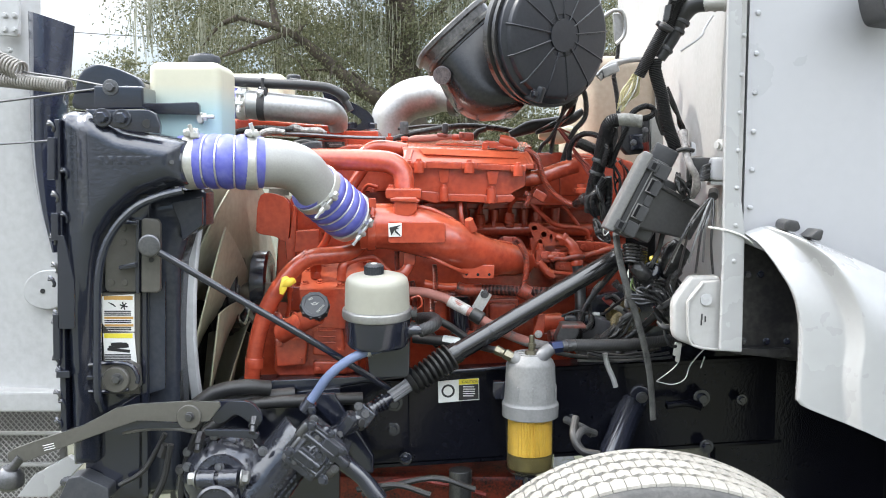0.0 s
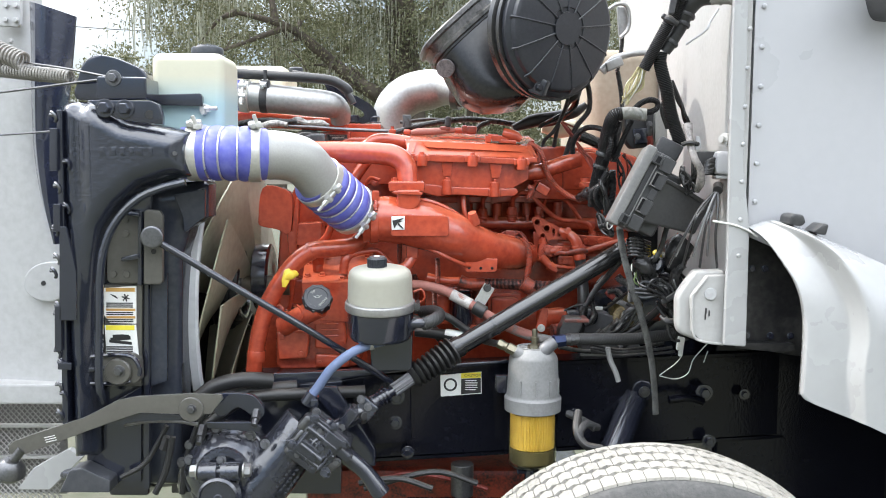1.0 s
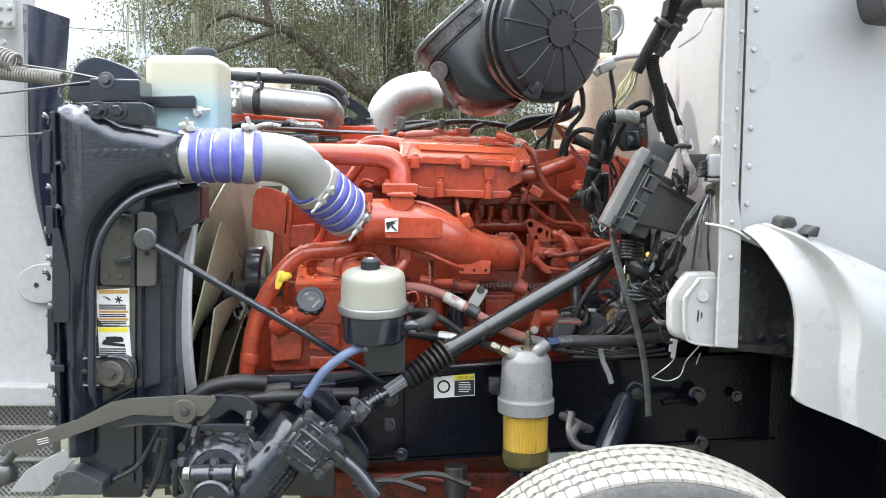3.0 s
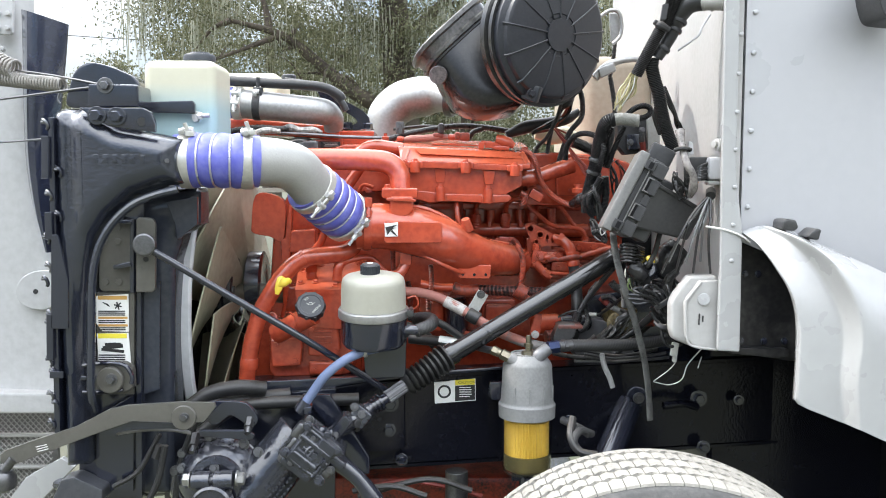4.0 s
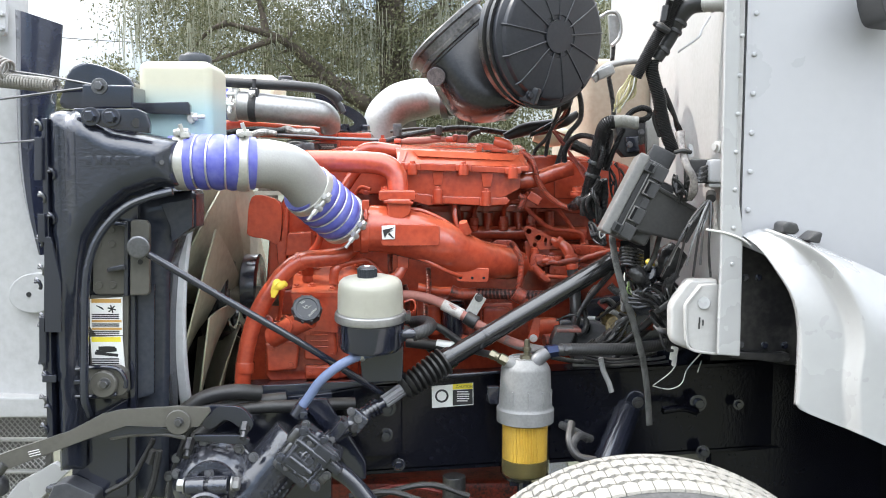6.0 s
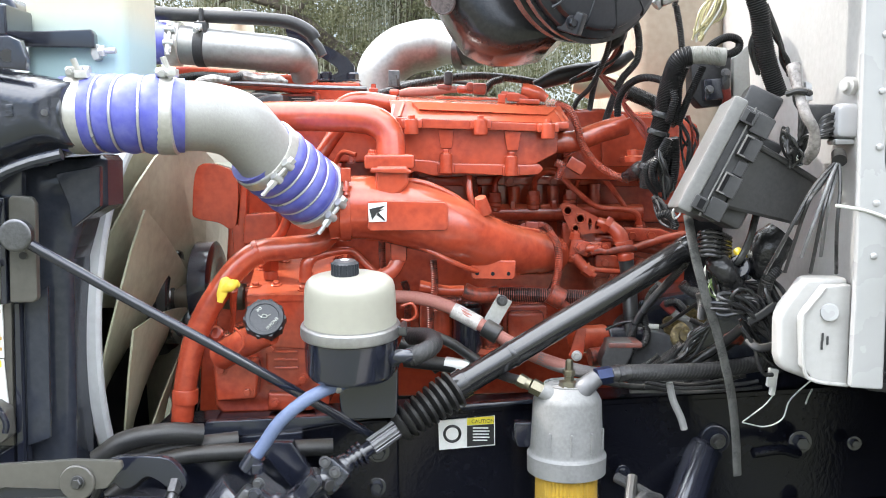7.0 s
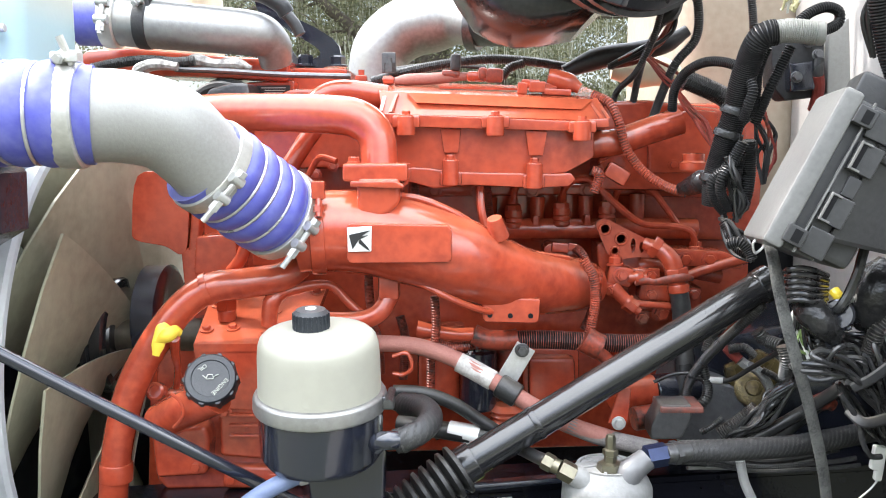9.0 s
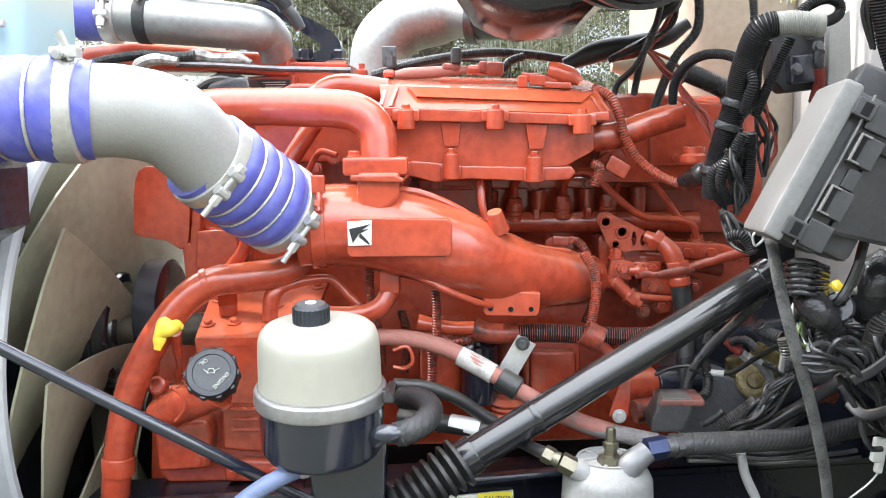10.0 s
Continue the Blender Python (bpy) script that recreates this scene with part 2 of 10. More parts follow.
def tank_plastic():
    """Milky plastic through which the blue coolant shows up to its level."""
    m = mat("milky tank with blue coolant", (0.54, 0.52, 0.40), (0.48, 0.46, 0.35), rough=0.40, big=7, fine=60, mix=0.4, bump=0.06, sss=0.15)
    n, l = m.node_tree.nodes, m.node_tree.links
    b = n["Principled BSDF"]
    src = b.inputs["Base Color"].links[0].from_socket
    geo, sep, rng, mx = n.new("ShaderNodeNewGeometry"), n.new("ShaderNodeSeparateXYZ"), n.new("ShaderNodeMapRange"), n.new("ShaderNodeMixRGB")
    l.new(geo.outputs["Position"], sep.inputs[0])
    l.new(sep.outputs["Z"], rng.inputs["Value"])
    rng.inputs["From Min"].default_value, rng.inputs["From Max"].default_value = (-0.723, 2.62, 1.87)[2], (-0.722, 2.62, 1.946)[2]
    rng.inputs["To Min"].default_value, rng.inputs["To Max"].default_value = 1, 0
    l.new(rng.outputs["Result"], mx.inputs["Fac"])
    l.new(src, mx.inputs[1])
    mx.inputs[2].default_value = (0.34, 0.47, 0.48, 1)
    l.new(mx.outputs["Color"], b.inputs["Base Color"])
    return m


def clear_plastic():
    m = bpy.data.materials.new("clear filter bowl")
    m.use_nodes = True
    b = m.node_tree.nodes["Principled BSDF"]
    b.inputs["Base Color"].default_value = (0.95, 0.92, 0.82, 1)
    b.inputs["Roughness"].default_value, b.inputs["IOR"].default_value, b.inputs["Transmission Weight"].default_value = 0.06, 1.25, 1
    return m


def leaf_mat(name, a, c):
    m = bpy.data.materials.new(name)
    m.use_nodes = True
    n, l = m.node_tree.nodes, m.node_tree.links
    b, geo, rmp = n["Principled BSDF"], n.new("ShaderNodeNewGeometry"), n.new("ShaderNodeMixRGB")
    rmp.inputs[1].default_value, rmp.inputs[2].default_value = (*a, 1), (*c, 1)
    l.new(geo.outputs["Random Per Island"], rmp.inputs["Fac"])
    l.new(rmp.outputs["Color"], b.inputs["Base Color"])
    b.inputs["Roughness"].default_value = 0.6
    t = n.new("ShaderNodeBsdfTranslucent")
    l.new(rmp.outputs["Color"], t.inputs["Color"])
    mx = n.new("ShaderNodeMixShader")
    mx.inputs["Fac"].default_value = 0.4
    l.new(b.outputs["BSDF"], mx.inputs[1])
    l.new(t.outputs["BSDF"], mx.inputs[2])
    l.new(mx.outputs["Shader"], n["Material Output"].inputs["Surface"])
    return m


BOWL = clear_plastic()
LEAF = leaf_mat("oak leaves", (0.075, 0.085, 0.042), (0.19, 0.185, 0.105))
MOSS = leaf_mat("hanging grey moss", (0.22, 0.23, 0.17), (0.38, 0.38, 0.30))


# ---------------------------------------------------------------- building helpers
def thing(name, at, label, category, group="", kind=""):
    ob = new(name)
    ob.empty_display_size = 0.05
    ob.location = at
    return tagged(ob, label, category, group, kind)


def base_of(ob):
    at = Vector((0, 0, 0))
    while ob is not None:
        at = at + Vector(ob.location)
        ob = ob.parent
    return at


def part(name, bm, material, parent=None, label="", sharp=35):
    """One bmesh in world coordinates, as a mesh object under a thing or a part."""
    me = bpy.data.meshes.new(name)
    bmesh.ops.recalc_face_normals(bm, faces=bm.faces[:])
    if parent is not None:
        bmesh.ops.translate(bm, verts=bm.verts[:], vec=-base_of(parent))
    bm.to_mesh(me)
    bm.free()
    for p in me.polygons:
        p.use_smooth = True
    me.set_sharp_from_angle(angle=radians(sharp))
    for mm in (material if isinstance(material, (list, tuple)) else [material]):
        me.materials.append(mm)
    ob = new(name, me)
    ob.parent = parent
    wn_mod = ob.modifiers.new("weighted normals", 'WEIGHTED_NORMAL')
    wn_mod.keep_sharp, wn_mod.weight = True, 80
    if label:
        ob["label"] = label
    return ob


def V(p):
    return Vector(p)


def spline(pts, n=8):
    """Catmull-Rom points through pts."""
    p = [V(a) for a in pts]
    if len(p) < 3:
        return [p[0].lerp(p[-1], i / n) for i in range(n + 1)]
    q = [2 * p[0] - p[1]] + p + [2 * p[-1] - p[-2]]
    out = []
    for i in range(1, len(q) - 2):
        a, b, c, d = q[i - 1], q[i], q[i + 1], q[i + 2]
        for k in range(n):
            t = k / n
            out.append(0.5 * (2 * b + (c - a) * t + (2 * a - 5 * b + 4 * c - d) * t * t + (3 * b - a - 3 * c + d) * t ** 3))
    return out + [p[-1]]


def rings(bm, centres, radii, seg=14, squash=1.0, caps=True):
    """Skin a line of points with circles of the given radii."""
    prev, up, first = None, None, None
    for i, c in enumerate(centres):
        a, b = centres[max(0, i - 1)], centres[min(len(centres) - 1, i + 1)]
        d = (b - a)
        d = d.normalized() if d.length > 1e-9 else V((0, 0, 1))
        if up is None:
            up = V((0, -1, 0)) if abs(d.y) < 0.9 else V((0, 0, 1))
        up = (up - d * up.dot(d)).normalized()
        side = d.cross(up)
        ring = [bm.verts.new(c + radii[i] * (math.cos(2 * math.pi * k / seg) * up * squash + math.sin(2 * math.pi * k / seg) * side)) for k in range(seg)]
        if prev:
            for k in range(seg):
                bm.faces.new((prev[k], prev[(k + 1) % seg], ring[(k + 1) % seg], ring[k]))
        else:
            first = ring
        prev = ring
    if caps:
        bm.faces.new(first)
        bm.faces.new(prev)


def resample(pts, step):
    out, left = [pts[0]], step
    for a, b in zip(pts, pts[1:]):
        L = (b - a).length
        s = left
        while s <= L and L > 0:
            out.append(a.lerp(b, s / L))
            s += step
        left = s - L
    return out


def tube(bm, pts, r, seg=12, n=7, squash=1.0):
    """A smooth pipe; r is one radius or one for each point."""
    c = spline(pts, n)
    if isinstance(r, (int, float)):
        rr = [r] * len(c)
    else:
        m = len(c) - 1
        rr = []
        for i in range(len(c)):
            u = i / m * (len(r) - 1)
            k = min(int(u), len(r) - 2)
            f = u - k
            f = f * f * (3 - 2 * f)
            rr.append(r[k] * (1 - f) + r[k + 1] * f)
    rings(bm, c, rr, seg, squash)
    return bm


def loom(bm, pts, r, pitch=0.006, depth=0.13, seg=10):
    """A corrugated tube."""
    pitch *= 0.72
    c = resample(spline(pts, 14), pitch / 4)
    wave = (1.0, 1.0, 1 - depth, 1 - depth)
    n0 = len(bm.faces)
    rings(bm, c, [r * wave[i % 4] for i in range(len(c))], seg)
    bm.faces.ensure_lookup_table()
    # Groove faces take the second material; on black looms it paints in crease shade.
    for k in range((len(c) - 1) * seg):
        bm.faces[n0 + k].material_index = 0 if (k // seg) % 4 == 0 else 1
    return bm


def braid(bm, pts, r, seg=28, step=0.0022):
    """A hose in a woven sleeve: raised strands that cross like a basket."""
    c = resample(spline(pts, 14), step)
    n0 = len(bm.faces)
    rings(bm, c, [r] * len(c), seg)
    bm.verts.ensure_lookup_table()
    bm.faces.ensure_lookup_table()
    v0 = len(bm.verts) - len(c) * seg
    for i in range(len(c)):
        for k in range(seg):
            v = bm.verts[v0 + i * seg + k]
            v.co = c[i] + (v.co - c[i]) * (1.02 if (i + k) % 4 < 2 else 0.98)
    for j in range((len(c) - 1) * seg):
        bm.faces[n0 + j].material_index = 0 if (j // seg + j % seg) % 4 < 2 else 1
    return bm


def frame_of(axis):
    z = V(axis).normalized()
    x = z.orthogonal().normalized() if abs(z.z) > 0.99 or abs(z.y) > 0.99 else V((0, 0, 1)).cross(z).normalized()
    return x, z.cross(x), z


def lathe(bm, at, axis, profile, seg=28, turn=0.0):
    """Turn a profile of (radius, height) about an axis."""
    x, y, z = frame_of(axis)
    prev = None
    for r, h in profile:
        ring = [bm.verts.new(V(at) + z * h + r * (math.cos(2 * math.pi * k / seg + turn) * x + math.sin(2 * math.pi * k / seg + turn) * y)) for k in range(seg)]
        if prev:
            for k in range(seg):
                bm.faces.new((prev[k], prev[(k + 1) % seg], ring[(k + 1) % seg], ring[k]))
        else:
            bm.faces.new(ring)
        prev = ring
    bm.faces.new(prev)
    return bm


def hoop(bm, at, axis, profile, seg=96):
    """Turn a closed profile about an axis: a ring that is open in the middle."""
    lathe(bm, at, axis, list(profile) + [profile[0]], seg)
    bmesh.ops.delete(bm, geom=[f for f in bm.faces if len(f.verts) > 8], context='FACES_ONLY')
    bmesh.ops.remove_doubles(bm, verts=bm.verts[:], dist=0.00005)
    return bm


def cyl(bm, a, b, r, r2=None, seg=20, bev=0.0):
    a, b = V(a), V(b)
    h = (b - a).length
    r2 = r if r2 is None else r2
    bev = min(bev, r * 0.45, r2 * 0.45, h * 0.45)
    prof = [(r, 0), (r2, h)] if bev <= 0 else [(r - bev, 0), (r - bev * 0.3, bev * 0.3), (r, bev), (r2, h - bev), (r2 - bev * 0.3, h - bev * 0.3), (r2 - bev, h)]
    return lathe(bm, a, b - a, prof, seg)


def block(bm, at, size, rot=(0, 0, 0), bev=0.004, seg=2):
    """A box with rounded edges about its middle."""
    t = bmesh.new()
    bmesh.ops.create_cube(t, size=1)
    bmesh.ops.scale(t, vec=size, verts=t.verts[:])
    bev = min(bev, min(size) * 0.45)
    if bev > 0:
        bmesh.ops.bevel(t, geom=t.edges[:], offset=bev, segments=seg, affect='EDGES', profile=0.5)
    bmesh.ops.transform(t, matrix=pose(*at, *rot), verts=t.verts[:])
    tmp = bpy.data.meshes.new("tmp")
    t.to_mesh(tmp)
    t.free()
    bm.from_mesh(tmp)
    bpy.data.meshes.remove(tmp)
    return bm


def span(bm, a, b, bev=0.004, seg=2):
    """A rounded box between two opposite corners."""
    a, b = V(a), V(b)
    return block(bm, (a + b) / 2, [max(abs(c), 0.001) for c in (b - a)], bev=bev, seg=seg)


def prism(bm, outline, y0, y1, bev=0.0, seg=2, lean=0.0):
    """An outline in x and z, pushed through from y0 to y1 and rounded; lean is the rise of y with x."""
    t = bmesh.new()
    vs = [t.verts.new((x, y0, z)) for x, z in outline]
    f = t.faces.new(vs)
    e = bmesh.ops.extrude_face_region(t, geom=[f])
    bmesh.ops.translate(t, verts=[v for v in e["geom"] if isinstance(v, bmesh.types.BMVert)], vec=(0, y1 - y0, 0))
    if bev > 0:
        bmesh.ops.bevel(t, geom=t.edges[:], offset=bev, segments=seg, affect='EDGES', profile=0.5, clamp_overlap=True)
    xm = sum(p[0] for p in outline) / len(outline)
    for v in t.verts:
        v.co.y += lean * (v.co.x - xm)
    bmesh.ops.triangulate(t, faces=[g for g in t.faces if len(g.verts) > 4])
    tmp = bpy.data.meshes.new("tmp")
    t.to_mesh(tmp)
    t.free()
    bm.from_mesh(tmp)
    bpy.data.meshes.remove(tmp)
    return bm


def pierced(bm, outline, holes, y0, y1):
    """A flat plate with this outline in x and z and through holes, each given by its own outline."""
    t = bmesh.new()
    for loop in [outline] + list(holes):
        vs = [t.verts.new((x, y0, z)) for x, z in loop]
        for a, b in zip(vs, vs[1:] + vs[:1]):
            t.edges.new((a, b))
    bmesh.ops.triangle_fill(t, use_beauty=True, use_dissolve=False, edges=t.edges[:], normal=(0, -1, 0))
    e = bmesh.ops.extrude_face_region(t, geom=t.faces[:])
    bmesh.ops.translate(t, verts=[v for v in e["geom"] if isinstance(v, bmesh.types.BMVert)], vec=(0, y1 - y0, 0))
    bmesh.ops.recalc_face_normals(t, faces=t.faces[:])
    tmp = bpy.data.meshes.new("tmp")
    t.to_mesh(tmp)
    t.free()
    bm.from_mesh(tmp)
    bpy.data.meshes.remove(tmp)
    return bm


def disc_outline(x, z, r, n=14, rz=None):
    return [(x + r * math.cos(2 * math.pi * k / n), z + (rz or r) * math.sin(2 * math.pi * k / n)) for k in range(n)]


def pillow(bm, outline, y_edge, rise, R, y_back, cell=0.007, extra=None):
    """A casting with this outline in x and z, whose face swells from its edge at y_edge towards the viewer and has sides back to y_back."""
    po = np.array(outline)
    a, b = po, np.roll(po, -1, 0)
    xs, zs = np.arange(po[:, 0].min() - cell, po[:, 0].max() + 2 * cell, cell), np.arange(po[:, 1].min() - cell, po[:, 1].max() + 2 * cell, cell)
    gx, gz = np.meshgrid(xs, zs)
    p = np.stack([gx.ravel(), gz.ravel()], 1)[:, None, :]
    s = np.clip(((p - a) * (b - a)).sum(2) / np.maximum(((b - a) ** 2).sum(1), 1e-12), 0, 1)
    near = a + s[:, :, None] * (b - a)
    d = np.linalg.norm(p - near, axis=2)
    k = d.argmin(1)
    on, d = near[np.arange(len(k)), k].reshape(*gx.shape, 2), d.min(1).reshape(gx.shape)
    cross = ((a[:, 1] > p[:, :, 1]) != (b[:, 1] > p[:, :, 1])) & (p[:, :, 0] < (b[:, 0] - a[:, 0]) * (p[:, :, 1] - a[:, 1]) / np.where(b[:, 1] == a[:, 1], 1e-9, b[:, 1] - a[:, 1]) + a[:, 0])
    inside = (cross.sum(1) % 2 == 1).reshape(gx.shape)
    t = bmesh.new()
    made = {}

    def vert(i, j):
        if (i, j) not in made:
            x, z, e = (gx[i, j], gz[i, j], d[i, j]) if inside[i, j] else (*on[i, j], 0.0)
            u = 1 - min(e / R, 1)
            made[i, j] = t.verts.new((x, y_edge - rise * math.sqrt(max(0, 1 - u * u)) + (extra(x, z) if extra and e > 0 else 0), z))
        return made[i, j]

    for i in range(gx.shape[0] - 1):
        for j in range(gx.shape[1] - 1):
            if inside[i, j] or inside[i + 1, j] or inside[i, j + 1] or inside[i + 1, j + 1]:
                t.faces.new((vert(i, j), vert(i, j + 1), vert(i + 1, j + 1), vert(i + 1, j)))
    bmesh.ops.remove_doubles(t, verts=t.verts[:], dist=0.0008)
    edge = [e for e in t.edges if len(e.link_faces) == 1]
    ex = bmesh.ops.extrude_edge_only(t, edges=edge)
    for v in ex["geom"]:
        if isinstance(v, bmesh.types.BMVert):
            v.co.y = y_back
    tmp = bpy.data.meshes.new("tmp")
    t.to_mesh(tmp)
    t.free()
    bm.from_mesh(tmp)
    bpy.data.meshes.remove(tmp)
    return bm


def smooth_outline(pts, n=5):
    """A closed outline in x and z, rounded through its points."""
    m = len(pts)
    out = []
    for i in range(m):
        a, b, c, d = (V((*pts[(i + k) % m], 0)) for k in (-1, 0, 1, 2))
        for k in range(n):
            t = k / n
            p = 0.5 * (2 * b + (c - a) * t + (2 * a - 5 * b + 4 * c - d) * t * t + (3 * b - a - 3 * c + d) * t ** 3)
            out.append((p.x, p.y))
    return out


def sheet(bm, grid, thick, direction=(0, 1, 0)):
    """A bent sheet from rows of points, thickened along a direction."""
    d = V(direction) * thick
    rows, cols = len(grid), len(grid[0])
    f = [[bm.verts.new(V(p)) for p in r] for r in grid]
    k = [[bm.verts.new(V(p) + d) for p in r] for r in grid]
    for i in range(rows - 1):
        for j in range(cols - 1):
            bm.faces.new((f[i][j], f[i][j + 1], f[i + 1][j + 1], f[i + 1][j]))
            bm.faces.new((k[i][j], k[i + 1][j], k[i + 1][j + 1], k[i][j + 1]))
    for i in range(rows - 1):
        for j in (0, cols - 1):
            bm.faces.new((f[i][j], f[i + 1][j], k[i + 1][j], k[i][j]))
    for j in range(cols - 1):
        for i in (0, rows - 1):
            bm.faces.new((f[i][j], k[i][j], k[i][j + 1], f[i][j + 1]))
    return bm


def B():
    return bmesh.new()


def bolt(parent, at, axis, r, material=None, washer=1.6, name="bolt", h=None):
    """A hexagon bolt head on a washer."""
    bm, h = B(), h or r * 0.9
    lathe(bm, at, axis, [(r * washer, 0), (r * washer, r * 0.22), (r * washer * 0.96, r * 0.26)], 20)
    top = V(at) + V(axis).normalized() * r * 0.26
    lathe(bm, top, axis, [(r, 0), (r, h * 0.8), (r * 0.86, h)], 6, 0.3)
    return part(name, bm, material or DARK_STEEL, parent, sharp=25)


def clamp_band(parent, at, axis, r, width, material=None, screw=None, name="hose_clamp", tail=0.045):
    """A metal band round a hose, with a screw housing and a spring bolt towards screw."""
    bm = B()
    a = V(axis).normalized()
    lathe(bm, V(at) - a * width / 2, axis, [(r * 0.98, 0), (r * 1.02, width * 0.08), (r * 1.03, width * 0.5), (r * 1.02, width * 0.92), (r * 0.98, width)], 32)
    ob = part(name, bm, material or BAND, parent, "stainless band clamp")
    if screw is not None:
        s = V(screw)
        s = (s - a * s.dot(a)).normalized()
        t = a.cross(s).normalized()
        t = -t if t.z > 0 else t
        bm = B()
        c = V(at) + s * r * 1.10
        for k in (-1, 1):
            cyl(bm, c + t * 0.017 * k - a * width * 0.42, c + t * 0.017 * k + a * width * 0.42, 0.0085, seg=12, bev=0.001)
        cyl(bm, c - t * 0.030, c + t * tail, 0.0050, seg=10)
        cyl(bm, c + t * 0.022, c + t * 0.040, 0.0080, seg=6)
        cyl(bm, c - t * 0.034, c - t * 0.024, 0.0085, seg=6)
        part("clamp_screw", bm, STEEL, ob)
    return ob


# ---------------------------------------------------------------- ground and distance
def ground_sheet():
    bm = B()
    prev = None
    for r in (0.01, 2, 5, 10, 20, 40, 80, 160, 400, 1500):
        ring = []
        for k in range(48):
            a = 2 * math.pi * k / 48
            z = 0.0 if r < 7 else 0.12 * noise.noise((r * math.cos(a) * 0.08, r * math.sin(a) * 0.08, 0))
            ring.append(bm.verts.new((r * math.cos(a), r * math.sin(a) + 2, z)))
        if prev:
            for k in range(48):
                bm.faces.new((prev[k], prev[(k + 1) % 48], ring[(k + 1) % 48], ring[k]))
        else:
            bm.faces.new(ring)
        prev = ring
    return tagged(part("ground", bm, GRASS), "open pasture of short dry green grass", "grass", kind="structure")


ground_sheet()


def leaf_cloud(name, quads, material, parent, label):
    """Many small leaves or strands in one mesh; quads: array of n x 4 x 3."""
    n = len(quads)
    me = bpy.data.meshes.new(name)
    v = quads.reshape(-1, 3) - np.array(base_of(parent))
    me.from_pydata(v.tolist(), [], [(4 * i, 4 * i + 1, 4 * i + 2, 4 * i + 3) for i in range(n)])
    me.materials.append(material)
    ob = new(name, me)
    ob.parent = parent
    return tagged(ob, label, kind="stuff")


def leaves(rng, centres, per, spread, size, droop=0.0):
    c = np.repeat(centres, per, axis=0)
    n = len(c)
    off = rng.normal(0, 1, (n, 3)) * np.array(spread)
    off[:, 2] -= droop * np.abs(rng.normal(0, 1, n))
    p = c + off
    a = rng.normal(0, 1, (n, 3))
    a /= np.linalg.norm(a, axis=1)[:, None]
    b = np.cross(a, rng.normal(0, 1, (n, 3)))
    b /= np.linalg.norm(b, axis=1)[:, None]
    s = size * rng.uniform(0.6, 1.5, n)[:, None]
    return np.stack([p - a * s, p - b * s * 0.45, p + a * s, p + b * s * 0.45], 1)


def strands(rng, centres, per, spread, width, length):
    c = np.repeat(centres, per, axis=0)
    n = len(c)
    p = c + rng.normal(0, 1, (n, 3)) * np.array(spread)
    L = length * rng.uniform(0.3, 1.3, n)
    w = width * rng.uniform(0.5, 1.5, n)
    ang = rng.uniform(0, math.pi, n)
    d = np.stack([np.cos(ang) * w, np.sin(ang) * w, 0 * w], 1)
    sway = rng.normal(0, 0.07, (n, 3)) * L[:, None]
    low = p + sway - np.stack([0 * L, 0 * L, L], 1)
    return np.stack([p - d, p + d, low + d * 0.35, low - d * 0.35], 1)


def oak(at, label, trunk, limbs, crown, moss, seed, clusters, per, leaf, group=""):
    """An oak with a tapered trunk, limbs, a crown of leaf clumps and hanging moss. crown: list of (middle, radii)."""
    rng = np.random.default_rng(seed)
    t = thing("oak_tree", at, label, "tree", group)
    bm = B()
    tube(bm, trunk[0], trunk[1], 14, 6)
    part("trunk", bm, BARK, t, sharp=80)
    tips = []
    for pts, r0 in limbs:
        bm = B()
        tube(bm, pts, [r0 * (1 - 0.8 * i / (len(pts) - 1)) for i in range(len(pts))], 9, 5)
        sp = spline(pts, 5)
        for k in range(4, len(sp), 3):
            d = V((rng.uniform(-1, 1), rng.uniform(-1, 1), rng.uniform(-0.3, 0.8))) * 0.9
            twig = [sp[k], sp[k] + d * 0.6, sp[k] + d * 1.2 + V((0, 0, -0.25))]
            tube(bm, twig, [r0 * 0.32, r0 * 0.18, r0 * 0.06], 6, 4)
            tips.append(tuple(twig[2]))
        part("limb", bm, BARK, t, sharp=80)
    cs = []
    share = np.array([c[1][0] * c[1][1] * c[1][2] for c in crown])
    for i in rng.choice(len(crown), clusters, p=share / share.sum()):
        m, rad = crown[i]
        u = rng.normal(0, 1, 3)
        u = u / np.linalg.norm(u) * rng.uniform(0.25, 1) ** 0.5
        cs.append(np.array(m) + u * np.array(rad))
    cs = np.array(cs + tips)
    leaf_cloud("crown", leaves(rng, cs, per, (0.36, 0.36, 0.20), leaf, 0.24), LEAF, t, "small grey-green oak leaves in drooping clumps")
    if moss:
        pick = cs[rng.choice(len(cs), min(moss, len(cs)), replace=False)]
        leaf_cloud("moss", strands(rng, pick, 26, (0.20, 0.20, 0.15), 0.011, 0.8), MOSS, t, "long grey strands of hanging moss")
    return t


